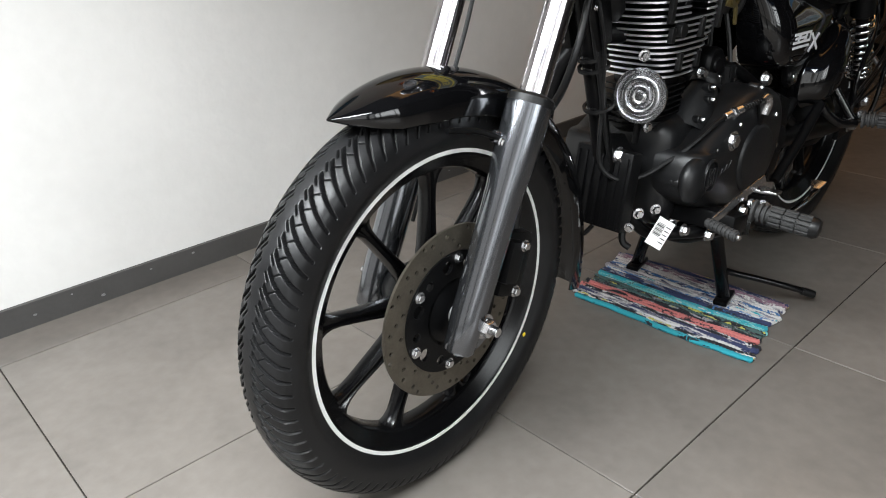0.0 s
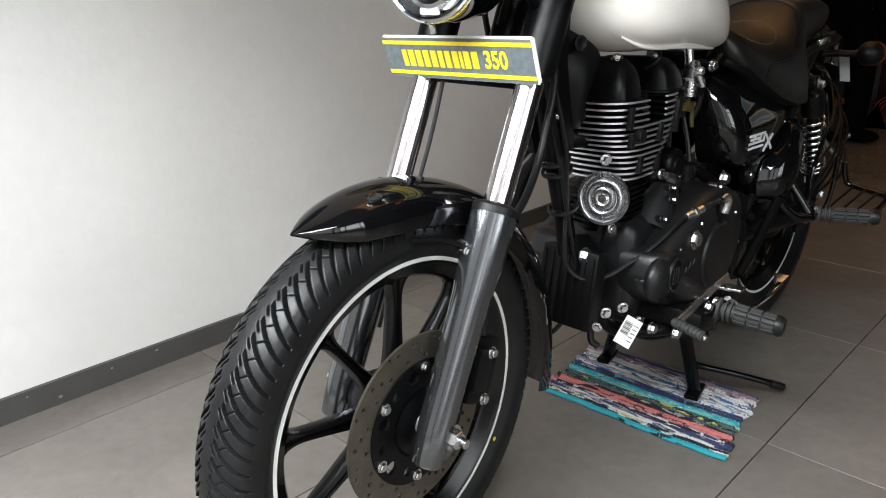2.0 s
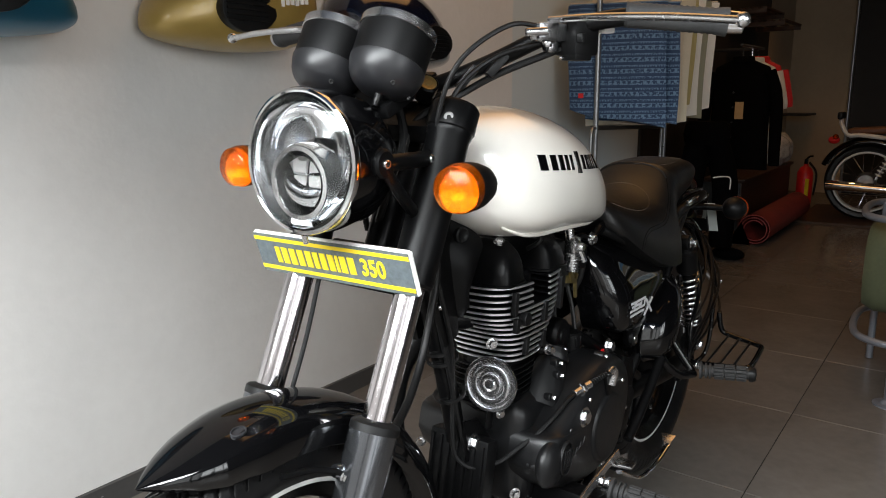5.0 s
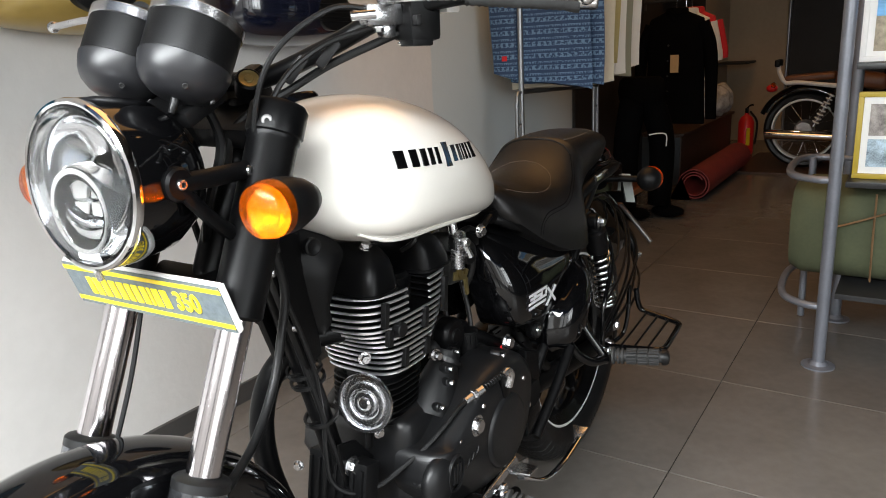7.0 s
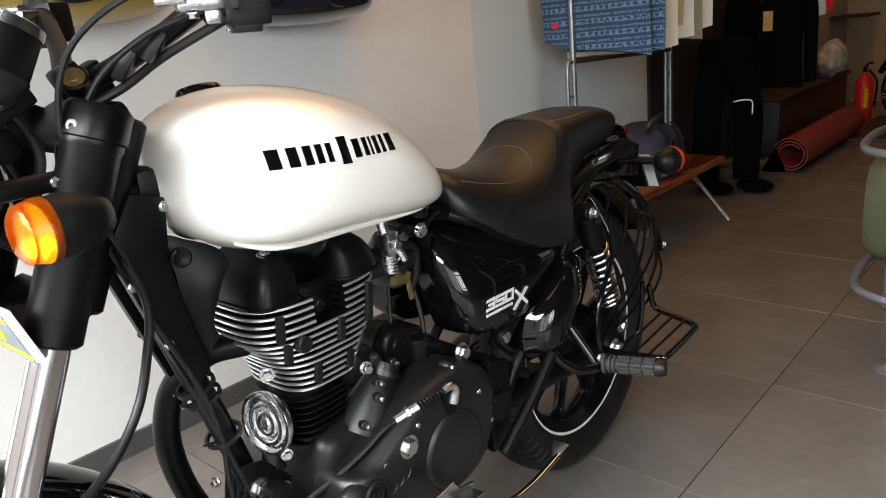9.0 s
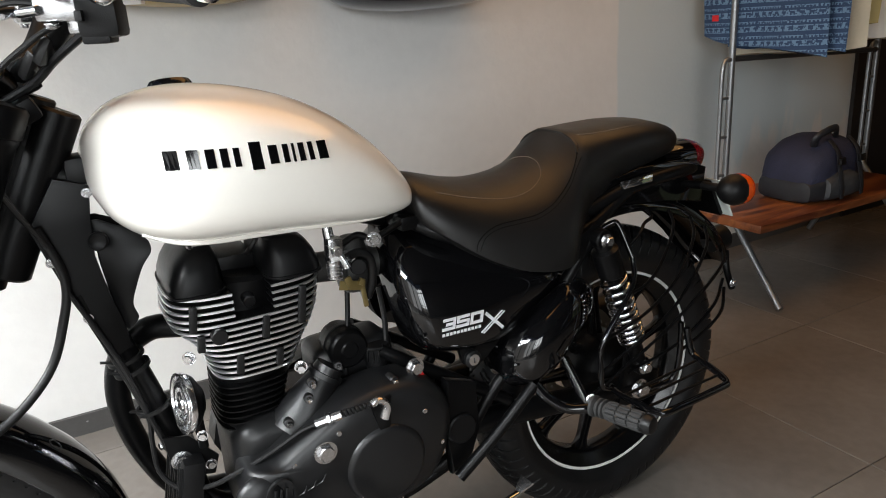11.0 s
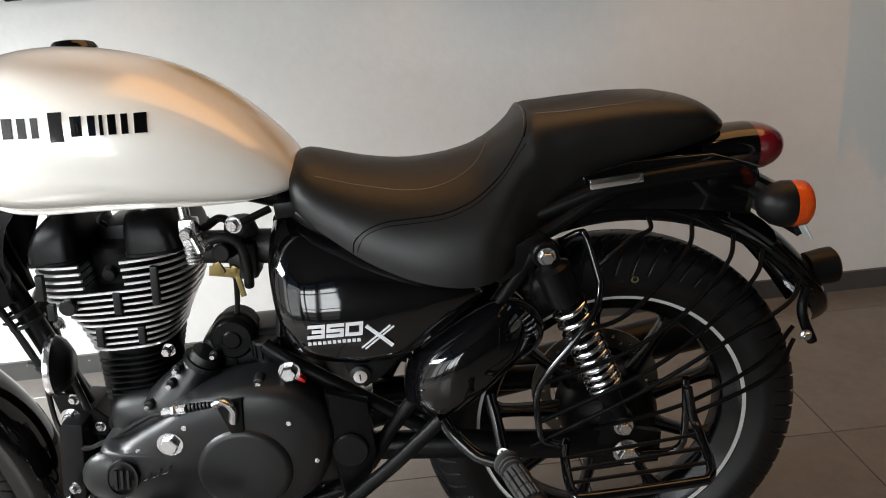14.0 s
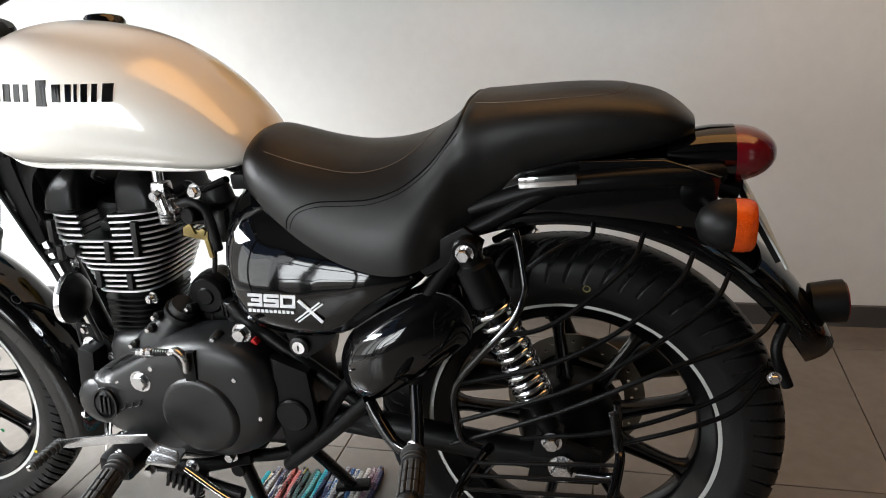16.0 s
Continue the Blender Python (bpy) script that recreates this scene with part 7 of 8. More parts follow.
def print_material():
    """Blue cloth with rows of small pale figures and stripes."""
    m = mat("blue_printed_cotton", (0.05, 0.11, 0.25), 0.85, bump=0.3, bscale=400)
    n, l = m.node_tree.nodes, m.node_tree.links
    p = n["Principled BSDF"]
    co = n.new("ShaderNodeTexCoord")
    sep = n.new("ShaderNodeSeparateXYZ")
    l.new(co.outputs["Object"], sep.inputs[0])

    def wave(axis, period, lo):
        a = n.new("ShaderNodeMath")
        a.operation = "MULTIPLY"
        a.inputs[1].default_value = 2 * math.pi / period
        l.new(sep.outputs[axis], a.inputs[0])
        s = n.new("ShaderNodeMath")
        s.operation = "SINE"
        l.new(a.outputs[0], s.inputs[0])
        g = n.new("ShaderNodeMath")
        g.operation = "GREATER_THAN"
        g.inputs[1].default_value = lo
        l.new(s.outputs[0], g.inputs[0])
        return g

    def both(a, b, op):
        g = n.new("ShaderNodeMath")
        g.operation = op
        l.new(a.outputs[0], g.inputs[0])
        l.new(b.outputs[0], g.inputs[1])
        return g

    fig = both(wave(1, 0.026, 0.1), wave(2, 0.052, 0.5), "MULTIPLY")
    fig2 = both(wave(1, 0.0105, 0.0), wave(2, 0.026, 0.72), "MULTIPLY")
    stripe = wave(2, 0.0173, 0.86)
    al = both(both(fig, fig2, "MAXIMUM"), stripe, "MAXIMUM")
    t = n.new("ShaderNodeTexNoise")
    t.inputs["Scale"].default_value = 120
    l.new(co.outputs["Object"], t.inputs["Vector"])
    brk = n.new("ShaderNodeMath")
    brk.operation = "GREATER_THAN"
    brk.inputs[1].default_value = 0.42
    l.new(t.outputs[0], brk.inputs[0])
    al = both(al, brk, "MULTIPLY")
    mx = n.new("ShaderNodeMix")
    mx.data_type = "RGBA"
    mx.inputs[6].default_value, mx.inputs[7].default_value = (0.024, 0.052, 0.115, 1), (0.12, 0.21, 0.33, 1)
    l.new(al.outputs[0], mx.inputs[0])
    l.new(mx.outputs[2], p.inputs["Base Color"])
    return m


PRINT = print_material()
BEIGE = mat("beige_cotton", (0.50, 0.46, 0.36), 0.85, bump=0.3, bscale=300, vary=0.06, vscale=12)
KHAKI = mat("khaki_cotton", (0.36, 0.30, 0.13), 0.85, bump=0.3, bscale=300, vary=0.06, vscale=12)
OLIVE = mat("olive_grey_cotton", (0.26, 0.26, 0.19), 0.85, bump=0.3, bscale=300, vary=0.06, vscale=12)
CREAM = mat("white_cotton", (0.72, 0.71, 0.66), 0.85, bump=0.3, bscale=300, vary=0.04, vscale=12)
JACK = mat("black_jacket_cloth", (0.0018, 0.0018, 0.0021), 0.9, spec=0.06, bump=0.4, bscale=250, vary=0.3, vscale=10)
REDC = mat("red_cotton", (0.55, 0.02, 0.025), 0.85, bump=0.3, bscale=300, vary=0.08, vscale=12)
TAGC = mat("kraft_card", (0.50, 0.33, 0.16), 0.8, vary=0.06, vscale=30)


def hung(x, y):
    """Square to the wall, as cloth hangs from a rail that runs along it."""
    return Matrix.Translation((x, y, 0)) @ Matrix.Rotation(radians(-71), 4, "Z")


def garment(name, label, material, x, y, half, z0, z1, amp, folds, seed, tilt=0.0):
    global XF
    ob = thing(name, (x, y, z0), label, name.replace("_", " "), "clothes on the rack")
    XF = hung(x, y)
    part("cloth", cloth_sheet(B(), -half, half, 0, z0, z1, amp, folds, seed, 0.02, tilt), material, ob)
    part("hanger_bar", rod(B(), (-half, 0, z1 + 0.004), (half, 0, z1 + 0.004), 0.006), RACK, ob)
    XF = Matrix.Identity(4)
    part("hanger", tube(B(), [(x, y, z1), (x + 0.002, (y + 0.775) / 2, z1 + 0.05), (x, 0.775, 1.592)], 0.004, 6, 4), RACK, ob)
    return ob


garment("printed_shorts", "blue printed cotton shorts with a small red tag on the rack", PRINT, 2.757, 0.709, 0.225, 0.985, 1.46, 0.010, 2.2, 3, -0.05)
XF = hung(2.757, 0.709)
part("cloth_tag", box(B(), (-0.16, -0.031, 1.045), (0.024, 0.003, 0.022), bev=0), REDC, bpy.data.objects["printed_shorts"], "small red tag")
XF = Matrix.Identity(4)
garment("printed_shorts", "blue printed cotton shorts hanging behind the first pair", PRINT, 2.838, 0.675, 0.215, 0.945, 1.46, 0.012, 2.5, 8, -0.02)
garment("trousers", "beige cotton trousers hanging on the rack", BEIGE, 2.94, 0.675, 0.24, 0.885, 1.50, 0.010, 1.3, 12, 0.02)
garment("trousers", "khaki cotton trousers hanging on the rack", KHAKI, 2.99, 0.665, 0.225, 0.985, 1.50, 0.012, 0.8, 11)
garment("trousers", "white cotton trousers hanging on the rack", CREAM, 3.11, 0.675, 0.235, 0.895, 1.50, 0.012, 1.0, 14, 0.03)
garment("trousers", "olive grey cotton trousers hanging on the rack", OLIVE, 3.21, 0.68, 0.235, 0.93, 1.50, 0.014, 1.0, 13)
garment("trousers", "white cotton trousers hanging at the end of the rack", CREAM, 3.33, 0.68, 0.235, 0.92, 1.50, 0.012, 1.0, 15, 0.03)

# far clothes rail with jacket and shirts, across the shop
rail = thing("wall_rail", (5.2, 0.98, 1.33), "dark steel clothes arm fixed to the wall", "clothes rail", "")
part("rail_arm", rod(B(), (5.22, 1.034, 1.36), (5.22, 0.655, 1.36), 0.012), FRAMEBLK, rail)
part("rail_bar", rod(B(), (4.66, 0.655, 1.36), (5.26, 0.655, 1.36), 0.010), FRAMEBLK, rail)
part("rail_plate", box(B(), (5.22, 1.028, 1.36), (0.06, 0.012, 0.12), bev=0.2), FRAMEBLK, rail)


def shirt(name, label, material, x, yc, half, top, low, sleeve):
    """A garment on a hanger, seen square on: body, collar and two sleeves, facing -x."""
    ob = thing(name, (x, yc, low), label, name.replace("_", " "), "clothes on the wall arm")
    loops = []
    for f, w, d in ((0, 1.0, 0.055), (0.25, 0.95, 0.06), (0.6, 0.92, 0.065), (0.82, 0.98, 0.06), (0.93, 0.86, 0.045), (1.0, 0.30, 0.03)):
        z = low + (top - low) * f
        loops.append([Vector((x + d * b, yc + half * w * a, z + 0.004 * math.sin(9 * a))) for a, b in fin_outline(1, 1, 28, 2 / 2.6)])
    part("garment_body", loft(B(), loops), material, ob)
    for s in (-1, 1):
        part("sleeve", tube(B(), [(x, yc + s * half * 0.8, top - 0.09), (x - 0.01, yc + s * half * 1.12, top - 0.28), (x - 0.01, yc + s * (half * 1.2), top - 0.09 - sleeve)], 0.065, 12, 5, taper=0.045, flat=0.7), material, ob)
    part("collar", lathe(B(), (x, yc, top - 0.02), (0, 0, 1), [(0, 0.075), (0.035, 0.07), (0.04, 0.06), (0.02, 0.055)], 20), material, ob)
    part("hanger_hook", tube(B(), [(x, yc, top), (x, (yc + 0.655) / 2 + 0.01, top + 0.05), (x, 0.655, 1.372)], 0.003, 6, 4), STEEL, ob)
    return ob


jk = shirt("black_jacket", "black buttoned jacket with a card tag on a hanger", JACK, 4.78, 0.665, 0.205, 1.27, 0.53, 0.62)
part("card_tag", box(B(), (4.712, 0.655, 0.93), (0.002, 0.055, 0.115), (0, 0, 4), 0), TAGC, jk, "brown card tag")
for k in range(5):
    part("button", lathe(B(), (4.715, 0.70, 1.05 - 0.10 * k), (-1, 0, 0), [(0, 0.007), (0.003, 0.007), (0.003, 0)], 12), GAUGEGREY, jk)
shirt("white_shirt", "white shirt hanging behind the black jacket", CREAM, 4.98, 0.65, 0.17, 1.27, 0.56, 0.25)
shirt("red_shirt", "red shirt with dark collar hanging behind the jacket", REDC, 5.12, 0.645, 0.17, 1.28, 0.62, 0.25)

# leg mannequin in black riding trousers
man = B()
for s, fx_, fy in ((0, 3.99, 0.74), (1, 4.12, 0.565)):
    tube(man, [(4.07 + 0.02 * s, 0.70 - 0.06 * s, 0.80), (fx_ + 0.04, fy, 0.50), (fx_ + 0.03, fy, 0.09)], 0.085, 16, 6, taper=0.07)
    ball(man, (fx_ + 0.045, fy - 0.05, 0.045), 0.055, (1.05, 1.9, 0.72))
loops = []
for z, w, d in ((0.74, 0.13, 0.10), (0.80, 0.14, 0.11), (0.86, 0.13, 0.10), (0.88, 0.11, 0.09)):
    loops.append([Vector((4.08 + d * b, 0.67 + w * a, z)) for a, b in fin_outline(1, 1, 24, 2 / 2.3)])
loft(man, loops)
plain = len(man.faces)
tube(man, [(4.005, 0.675, 0.49), (3.985, 0.70, 0.515), (3.975, 0.75, 0.515)], 0.004, 6, 5)
tube(man, [(4.06, 0.505, 0.47), (4.05, 0.505, 0.54), (4.06, 0.56, 0.545), (4.06, 0.61, 0.535)], 0.004, 6, 5)
man.faces.ensure_lookup_table()
for f in man.faces[plain:]:
    f.material_index = 1
man_ob = tagged(part("mannequin", man, JACK), "standing leg mannequin in black riding trousers with white piping", "mannequin")
man_ob.data.materials.append(LABEL)

# ---- bench, mat, extinguisher at the far end ----
BROWN = mat("dark_brown_board", (0.045, 0.022, 0.013), 0.5, bump=0.15, bscale=60, vary=0.3, vscale=8, stretch=(1, 6, 6))
GREYEND = mat("slate_grey_board", (0.035, 0.042, 0.047), 0.5, vary=0.2, vscale=8)
bench = thing("storage_bench", (6.05, 0.87, 0), "dark brown storage bench with slate grey end", "bench")
part("bench_body", box(B(), (6.08, 0.88, 0.19), (1.72, 0.31, 0.38), bev=0.03), BROWN, bench)
part("bench_end", box(B(), (5.213, 0.88, 0.19), (0.012, 0.29, 0.36), bev=0.1), GREYEND, bench, "slate grey end panel")
part("bench_top", box(B(), (6.08, 0.875, 0.391), (1.76, 0.34, 0.022), bev=0.2), BROWN, bench)
wrapm = mat("clear_plastic_wrap", (0.45, 0.44, 0.42), 0.2, bump=1.0, bscale=30, vary=0.5, vscale=20)
bm = B()
bmesh.ops.create_icosphere(bm, subdivisions=4, radius=1, matrix=pose(6.55, 0.76, 0.54) @ Matrix.Diagonal((0.16, 0.11, 0.14, 1)))
for v in bm.verts:
    v.co += (v.co - Vector((6.55, 0.76, 0.54))) * 0.25 * noise.noise(v.co * 14)
tagged(part("wrapped_parcel", bm, wrapm, None, "", 30), "crumpled plastic wrapped parcel on the bench", "parcel")
MATRED = mat("dark_red_rubber_mat", (0.19, 0.025, 0.022), 0.6, bump=0.3, bscale=120, vary=0.2, vscale=12)
spiral = []
for k in range(90):
    a = 2 * math.pi * 2.4 * k / 89
    r = 0.112 - 0.045 * k / 89
    spiral.append((r * math.cos(a), r * math.sin(a)))
spiral = [(0.17, -0.108), (0.13, -0.110)] + [(x, z) for x, z in [(0.112 * math.cos(a), 0.112 * math.sin(a)) for a in np.linspace(-1.4, 0, 6)][:-1]] + spiral
bm = B()
loops = []
th = 0.007
for x in (4.72, 5.2, 5.7, 6.12):
    o = [Vector((x, 0.495 + py, 0.114 + pz)) for py, pz in spiral]
    i = [Vector((x, 0.495 + py * (1 - th / max(0.03, math.hypot(py, pz))), 0.114 + pz * (1 - th / max(0.03, math.hypot(py, pz))))) for py, pz in reversed(spiral)]
    loops.append(o + i)
loft(bm, loops)
tagged(part("rolled_mat", bm, MATRED), "dark red rubber mat rolled up on the floor", "mat")
ex = thing("fire_extinguisher", (6.98, 0.60, 0), "red fire extinguisher standing on the floor", "fire extinguisher")
part("cylinder", lathe(B(), (6.98, 0.60, 0.0), (0, 0, 1), [(0, 0), (0, 0.065), (0.02, 0.07), (0.30, 0.07), (0.345, 0.05), (0.365, 0.022), (0.385, 0.02), (0.385, 0)], 28), REDPL, ex)
part("valve_head", box(B(), (6.98, 0.60, 0.405), (0.04, 0.03, 0.05), bev=0.2), SATIN, ex)
part("squeeze_grip", tube(B(), [(6.98, 0.60, 0.425), (6.96, 0.57, 0.455), (6.95, 0.54, 0.46)], 0.009, 8, 4), SATIN, ex)
part("yellow_label", box(B(), (6.915, 0.575, 0.17), (0.012, 0.05, 0.16), (0, 0, -22), 0), YELLOW, ex, "yellow label")
part("discharge_hose", tube(B(), [(6.97, 0.57, 0.40), (6.94, 0.50, 0.30), (6.94, 0.51, 0.10)], 0.01, 8, 5), CABLE, ex)
slab("wall_panel_black", (5.45, WALL_Y - 0.012, 1.2), (3.1, 0.02, 2.4), BLACKWALL, "black display panel fixed to the white wall", "wall panel")
slab("wall_panel_beige", (7.53, WALL_Y - 0.012, 1.5), (1.03, 0.02, 2.98), FARWALL, "beige plastered strip beside the black display panel", "wall panel")
slab("wall_panel_dark", (8.03, -0.51, 1.25), (0.03, 1.86, 2.5), BLACKWALL, "black display panel on the far wall", "wall panel")
part("panel_edge", rod(B(), (8.0, 0.435, 0.0), (8.0, 0.435, 2.45), 0.014), RACK, bpy.data.objects["wall_panel_dark"])
slab("display_platform", (6.45, -0.62, 0.008), (1.1, 2.2, 0.014), BROWN, "low dark brown display platform", "platform", bev=0.1)
slab("far_shelf", (7.7, 0.8705, 0.82), (0.5, 0.301, 0.02), BLACKWALL, "black shelf bracket on the wall", "shelf", kind="")



def slat_shelf(x0, x1, yend, z):
    """An open shelf of slats on two arms, fixed to the black panel."""
    back = WALL_Y - 0.022
    ob = thing("slatted_wall_shelf", ((x0 + x1) / 2, back, z), "dark slatted wall shelf above the hanging clothes", "shelf", "slatted shelves on the wall")
    for x in (x0, x1):
        part("shelf_arm", box(B(), (x, (back + yend) / 2, z - 0.012), (0.018, back - yend, 0.034), bev=0.1), BROWN, ob)
    for k in range(4):
        y = back - 0.05 - (back - yend - 0.07) * k / 3
        part("slat", box(B(), ((x0 + x1) / 2, y, z + 0.012), (x1 - x0 + 0.03, 0.045, 0.014), bev=0.15), BROWN, ob)


slat_shelf(5.9, 6.5, 0.66, 1.60)
slat_shelf(5.75, 6.35, 0.77, 1.69)

# ---- the other motorcycle on the platform ----
bk = thing("parked_motorcycle", (6.3, -0.5, 0.015), "parked motorcycle with brown seats and chrome silencer", "motorcycle")
turn = Matrix.Translation((6.24, 0.015, 0.0155)) @ Matrix.Rotation(radians(90), 4, "Z") @ Matrix.Scale(-1, 4, (0, 1, 0))
BRSEAT = mat("tan_leather", (0.12, 0.045, 0.018), 0.45, bump=0.3, bscale=300, vary=0.15, vscale=12)


def far_wheel(x):
    c = Vector((x, 0, 0.31))
    w = part("wheel", lathe(B(), c, (0, 1, 0), [(-0.03, 0.245), (-0.05, 0.26), (-0.055, 0.285), (-0.035, 0.305), (0, 0.31), (0.035, 0.305), (0.055, 0.285), (0.05, 0.26), (0.03, 0.245), (-0.03, 0.245)], 48), RUBBER, bk)
    part("rim", lathe(B(), c, (0, 1, 0), [(-0.034, 0.247), (-0.036, 0.234), (-0.02, 0.229), (0.02, 0.229), (0.036, 0.234), (0.034, 0.247)], 48), TAPE, w, "white wheel rim")
    part("hub", lathe(B(), c, (0, 1, 0), [(-0.06, 0), (-0.06, 0.06), (-0.03, 0.075), (0.03, 0.075), (0.06, 0.06), (0.06, 0)], 24), GREY, w)
    for k in range(18):
        a = 2 * math.pi * k / 18
        b = a + (0.35 if k % 2 else -0.35)
        part("wire_spoke", rod(B(), c + Vector((0.06 * math.cos(a), 0.03 if k % 2 else -0.03, 0.06 * math.sin(a))), c + Vector((0.231 * math.cos(b), 0, 0.231 * math.sin(b))), 0.0014, seg=6), STEEL, w)


XF = turn
far_wheel(0.0)
far_wheel(-1.36)
part("rear_mudguard", arc_shell((0, 0, 0.31), RP, -8 + 30, 175, 40, [(0, 0.85, 0.36), (1, 0.9, 0.36)]), GLOSS, bk, "gloss black mudguard")
part("front_mudguard", arc_shell((-1.36, 0, 0.31), FP, 40, 160, 30, [(0, 0.85, 0.34), (1, 0.9, 0.34)]), GLOSS, bk)
part("silencer", tube(B(), [(0.27, -0.15, 0.285), (0.1, -0.15, 0.28), (-0.36, -0.15, 0.265), (-0.55, -0.14, 0.25), (-0.8, -0.12, 0.26)], 0.041, 16, 5), CHROME, bk, "chrome silencer")
shock = part("shock", rod(B(), (-0.19, -0.12, 0.60), (-0.07, -0.12, 0.34), 0.016), STEEL, bk)
bm = B()
for k in range(8):
    c = Vector((-0.185, -0.12, 0.59)).lerp(Vector((-0.09, -0.12, 0.38)), k / 7)
    lathe(bm, c, (0.12, 0, -0.26), [(-0.006, 0.022), (0, 0.029), (0.006, 0.022)], 16)
part("coil_spring", bm, TAPE, shock, "pale coil spring")
part("pillion_seat", box(B(), (-0.02, 0, 0.725), (0.36, 0.22, 0.055), (0, 4, 0), 0.4, 3), BRSEAT, bk, "tan leather pillion seat")
part("rider_seat", box(B(), (-0.38, 0, 0.70), (0.36, 0.27, 0.12), (0, -8, 0), 0.4, 3), BRSEAT, bk, "tan leather rider seat")
part("seat_rail", tube(B(), [(-0.22, -0.12, 0.66), (0.05, -0.12, 0.69), (0.15, -0.10, 0.69), (0.205, -0.08, 0.77), (0.225, 0.0, 0.84)], 0.017, 10, 5), TAPE, bk, "pale grab rail")
part("back_pad", box(B(), (0.225, 0, 0.84), (0.04, 0.20, 0.06), bev=0.4), MATTE, bk)
part("tail_lamp", ball(B(), (0.255, -0.06, 0.645), 0.04, (1.1, 1.2, 0.8)), REDPL, bk)
part("rear_signal", ball(B(), (0.235, -0.13, 0.675), 0.022), AMBER, bk)
loops = []
for x, top, low, w in smooth_table([(-0.52, 0.78, 0.70, 0.05), (-0.6, 0.86, 0.68, 0.11), (-0.75, 0.92, 0.67, 0.13), (-0.9, 0.93, 0.68, 0.13), (-1.0, 0.90, 0.72, 0.09), (-1.04, 0.86, 0.76, 0.04)], 3):
    loops.append([Vector((x, w * a, (top + low) / 2 + (top - low) / 2 * b)) for a, b in fin_outline(1, 1, 24, 2 / 2.4)])
part("fuel_tank", loft(B(), loops), GLOSS, bk)
part("engine_block", box(B(), (-0.66, 0, 0.40), (0.40, 0.24, 0.32), bev=0.2, seg=3), GREY, bk)
part("side_panel", box(B(), (-0.30, 0, 0.56), (0.26, 0.26, 0.20), (0, 12, 0), 0.25, 3), GLOSS, bk)
part("down_fork", rod(B(), (-1.36, -0.1, 0.31), (-1.1, -0.1, 0.95), 0.026), CHROME, bk)
part("down_fork", rod(B(), (-1.36, 0.1, 0.31), (-1.1, 0.1, 0.95), 0.026), CHROME, bk)
part("handlebar", tube(B(), [(-0.95, -0.36, 1.02), (-1.08, -0.15, 1.04), (-1.08, 0.15, 1.04), (-0.95, 0.36, 1.02)], 0.012, 10, 5), CHROME, bk)
part("stand", rod(B(), (-0.55, -0.14, 0.003), (-0.5, -0.10, 0.28), 0.014), SATIN, bk)
XF = Matrix.Identity(4)

# ---- steel shelf with pictures and duffel bag ----
TUBE = mat("grey_painted_tube", (0.19, 0.20, 0.23), 0.38, 0.4, bump=0.1, bscale=200, vary=0.12, vscale=14)
SHELFB = mat("black_shelf_board", (0.02, 0.02, 0.021), 0.35, bump=0.1, bscale=120, vary=0.2, vscale=10)
unit = thing("display_shelf", (2.5, -1.0, 0), "grey steel tube display shelf with black boards", "shelf")
for x, y in ((2.231, -0.555), (2.72, -0.56), (2.231, -1.55), (2.72, -1.55)):
    part("shelf_post", rod(B(), (x, y, 0.004), (x, y, 2.1), 0.0195, seg=20), TUBE, unit)
    part("post_flange", lathe(B(), (x, y, 0), (0, 0, 1), [(0, 0), (0, 0.052), (0.005, 0.052), (0.008, 0.03), (0.02, 0.022), (0.02, 0)], 28), TUBE, unit)
for z in (0.255, 0.625, 0.985, 1.40):
    part("shelf_board", box(B(), (2.475, -1.075, z), (0.50, 0.98, 0.018), bev=0.1), SHELFB, unit, "black shelf board")
for z in (0.21, 0.635):
    part("hoop_rail", tube(B(), [(2.70, -0.60, z), (2.72, -0.50, z), (2.70, -0.42, z), (2.60, -0.395, z), (2.42, -0.40, z), (2.30, -0.43, z), (2.24, -0.50, z), (2.235, -0.56, z)], 0.0125, 12, 6), TUBE, unit)
part("hoop_post", rod(B(), (2.70, -0.44, 0.004), (2.70, -0.44, 0.635), 0.013), TUBE, unit)


def picture(y0, y1, z0, z1, frame_m, bands, label):
    ob = thing("framed_picture", (2.30, (y0 + y1) / 2, z0), label, "picture", "pictures on the shelf")
    yc, zc, w, h = (y0 + y1) / 2, (z0 + z1) / 2, y1 - y0, z1 - z0
    bm = B()
    for c, s in (((2.30, yc, z0 + 0.008), (0.018, w, 0.016)), ((2.30, yc, z1 - 0.008), (0.018, w, 0.016)), ((2.30, y0 + 0.008, zc), (0.018, 0.016, h - 0.032)), ((2.30, y1 - 0.008, zc), (0.018, 0.016, h - 0.032))):
        box(bm, c, s, bev=0.1)
    part("frame", bm, frame_m, ob)
    part("mount_card", box(B(), (2.303, yc, zc), (0.006, w - 0.03, h - 0.03), bev=0), LABEL, ob)
    for a, b, m in bands:
        part("photo_band", box(B(), (2.2985, yc, z0 + h * (a + b) / 2), (0.003, w - 0.07, h * (b - a)), bev=0), m, ob)
    return ob


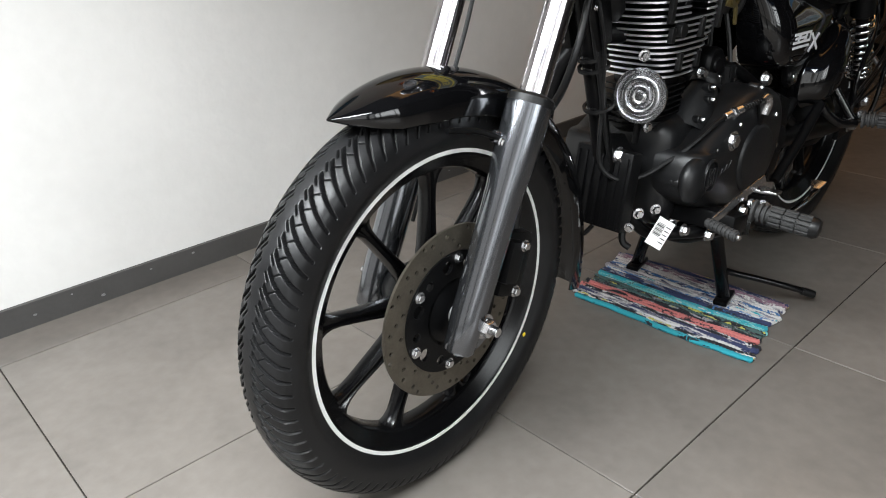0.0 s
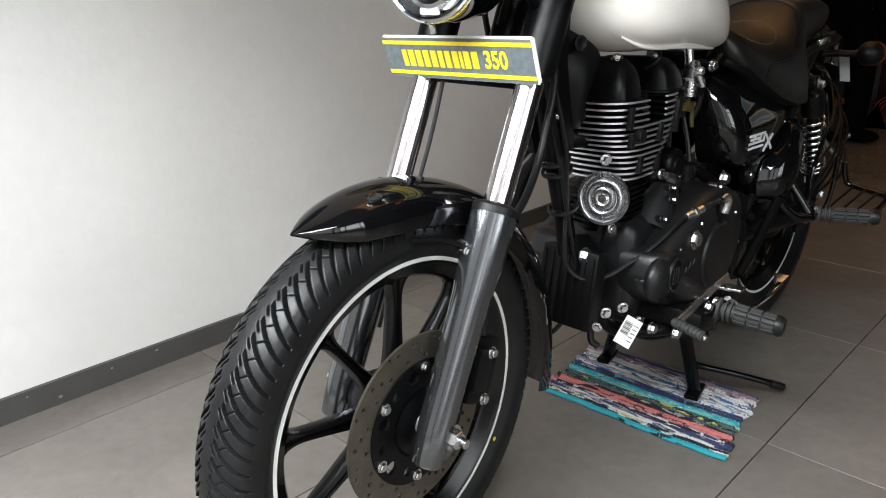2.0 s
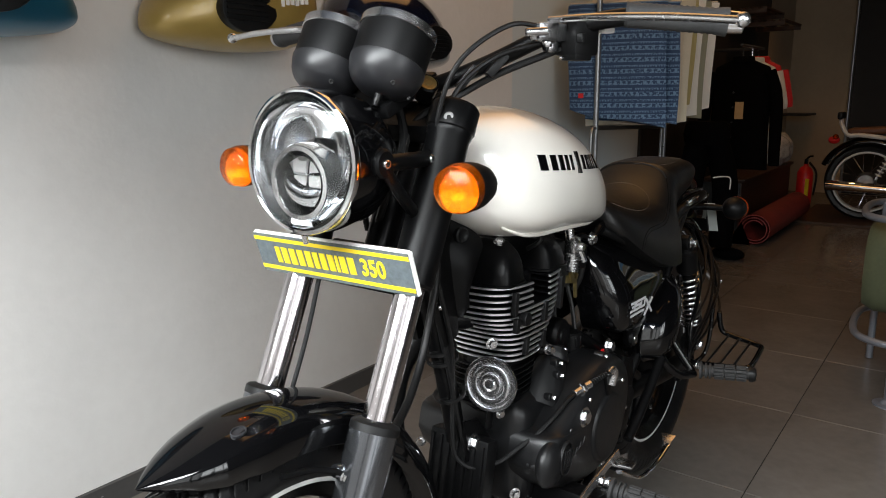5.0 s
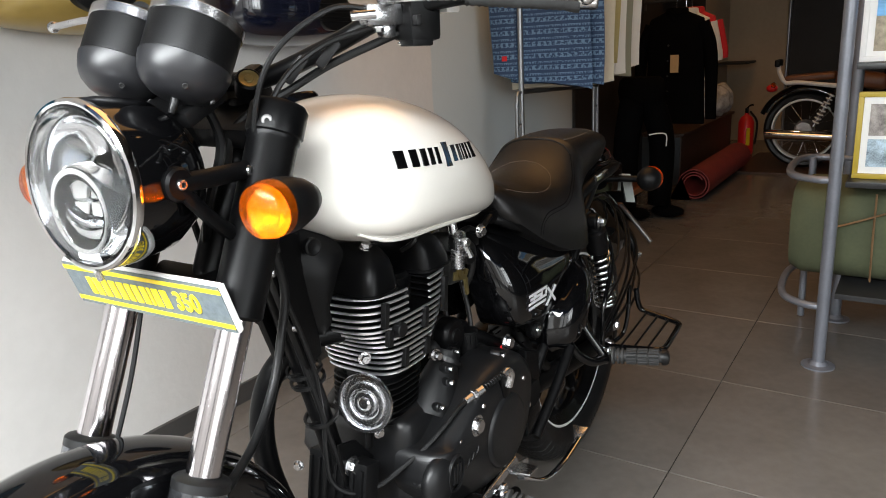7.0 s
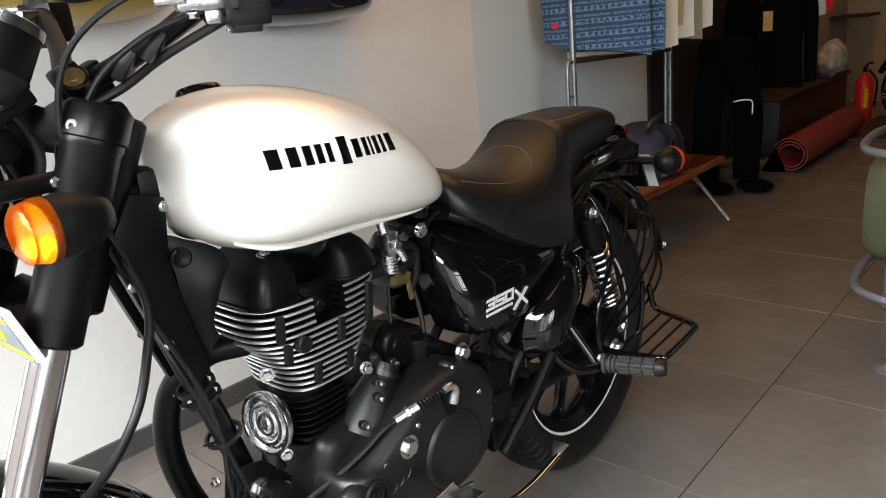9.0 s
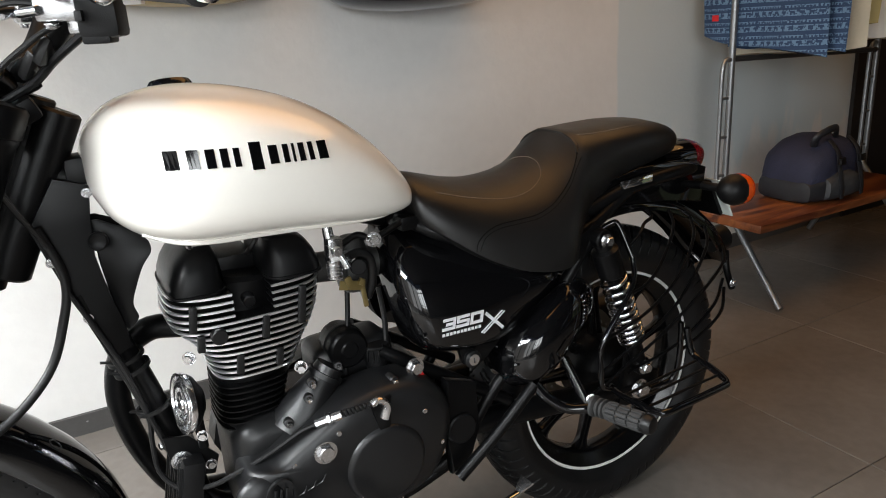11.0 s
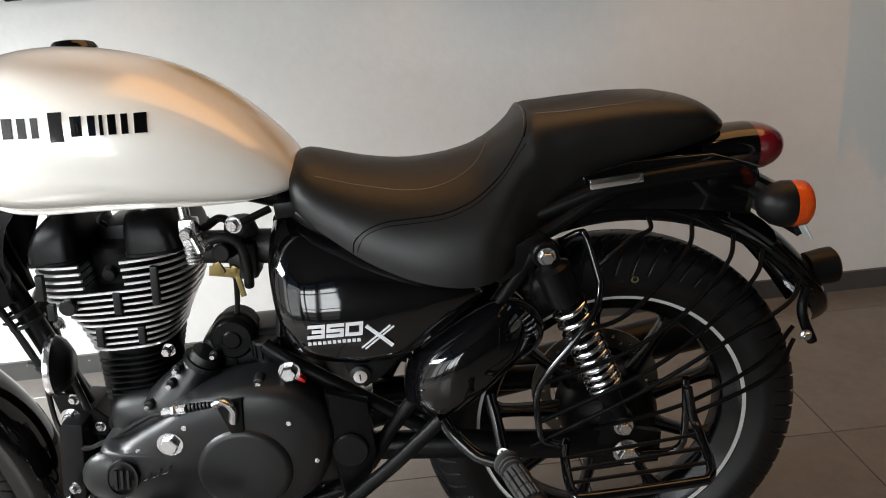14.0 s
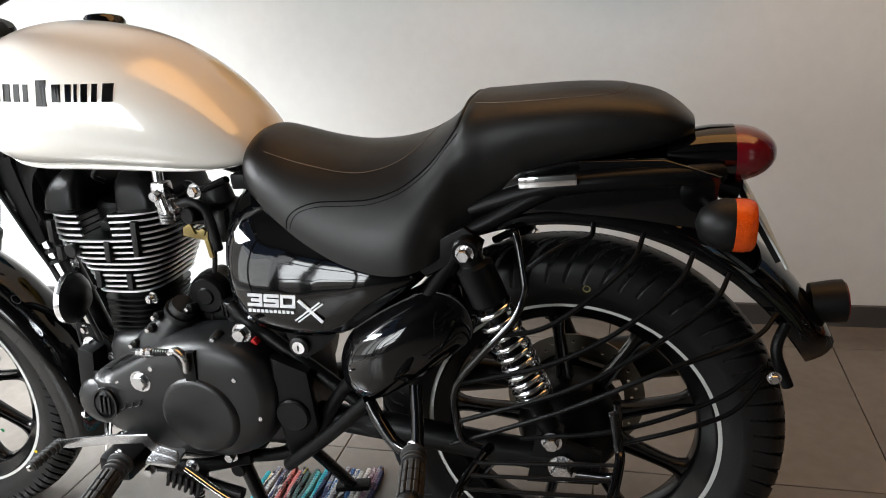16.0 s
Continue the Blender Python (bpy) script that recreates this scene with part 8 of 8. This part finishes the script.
SKYB = mat("photo_sky", (0.10, 0.30, 0.55), 0.4, vary=0.5, vscale=6, stretch=(1, 0.2, 3))
SAND = mat("photo_desert", (0.30, 0.25, 0.17), 0.4, vary=0.5, vscale=60)
ROCK = mat("photo_rocks", (0.28, 0.25, 0.23), 0.4, vary=0.8, vscale=40)
SNOWP = mat("photo_mountain", (0.35, 0.45, 0.52), 0.4, vary=0.8, vscale=25)
MUST = mat("mustard_frame", (0.42, 0.30, 0.03), 0.45, vary=0.08, vscale=20)
picture(-0.95, -0.585, 0.995, 1.25, LABEL, [(0.12, 0.52, SAND), (0.52, 0.88, SKYB)], "white framed desert photograph standing on the shelf")
picture(-0.95, -0.595, 0.635, 0.905, MUST, [(0.14, 0.46, SNOWP), (0.50, 0.86, ROCK)], "mustard framed mountain photographs standing on the shelf")
DUF = mat("olive_canvas", (0.075, 0.085, 0.045), 0.85, bump=0.4, bscale=250, vary=0.2, vscale=10)
STRAP = mat("tan_leather_strap", (0.35, 0.20, 0.10), 0.6, bump=0.3, bscale=200, vary=0.15, vscale=20)
duf = thing("duffel_bag", (2.55, -0.72, 0.265), "olive canvas duffel bag with a tan strap on the shelf", "bag")
loops = []
for y, w, z0, z1 in ((-0.415, 0.10, 0.33, 0.55), (-0.42, 0.14, 0.285, 0.58), (-0.46, 0.17, 0.266, 0.60), (-0.70, 0.18, 0.266, 0.605), (-0.95, 0.17, 0.266, 0.60), (-1.0, 0.12, 0.30, 0.56)):
    loops.append([Vector((2.50 + w * a, y, (z0 + z1) / 2 + (z1 - z0) / 2 * b)) for a, b in fin_outline(1, 1, 28, 2 / 3)])
part("bag_body", loft(B(), loops), DUF, duf)
part("strap", tube(B(), [(2.315, -0.53, 0.455), (2.312, -0.60, 0.48), (2.315, -0.70, 0.52)], 0.016, 8, 4, flat=0.2), STRAP, duf, "tan leather strap")
part("strap", tube(B(), [(2.33, -0.67, 0.58), (2.312, -0.672, 0.45), (2.33, -0.675, 0.29)], 0.016, 8, 4, flat=0.2), STRAP, duf, "tan leather strap")

# ---- paint chips on the skirting ----
SK = bpy.data.objects["skirting"]
for x, z, r in ((-0.36, 0.03, 0.004), (-0.20, 0.02, 0.005), (-0.07, 0.045, 0.003), (0.05, 0.05, 0.004), (0.31, 0.04, 0.003), (-0.27, 0.05, 0.0025), (1.02, 0.03, 0.003)):
    bm = B()
    ball(bm, (x, WALL_Y - 0.0125, z), r, (1.2, 0.12, 0.8), 10)
    part("paint_chip", bm, GREY, SK)

# ---- floor tiles ----
TP, TJ = 0.6, 0.0022


def tile_mesh(w, d):
    bm = B()
    box(bm, (0, 0, 0), (w, d, 0.012), bev=0.0)
    top = [e for e in bm.edges if all(v.co.z > 0 for v in e.verts)]
    bmesh.ops.bevel(bm, geom=top, offset=0.0012, segments=1, affect="EDGES")
    me = bpy.data.meshes.new("tile")
    bm.to_mesh(me)
    bm.free()
    me.materials.append(TILE)
    return me


FLOOR = bpy.data.objects["floor"]
full = tile_mesh(TP - TJ, TP - TJ)
strip = tile_mesh(TP - TJ, 0.142)
wide = tile_mesh(TP - TJ + 0.05, TP - TJ)
wide_strip = tile_mesh(TP - TJ + 0.05, 0.142)
for i in range(-7, 14):
    for j in range(-6, 3):
        x, y = 0.17 + TP * (i + 0.5), 0.9 - TP * (0.5 + (1 - j))
        if x < -1.3 or x > 8.0 or y < -3.3:
            continue
        edge = i == -1
        x -= 0.05 if i < -1 else 0.025 if edge else 0.0
        ob = new("tile", (wide if edge else full) if j < 2 else (wide_strip if edge else strip))
        ob.parent = FLOOR
        ob.matrix_parent_inverse = base_of(FLOOR).inverted()
        ob.location = (x, y if j < 2 else 0.9 + 0.0725, -0.006)
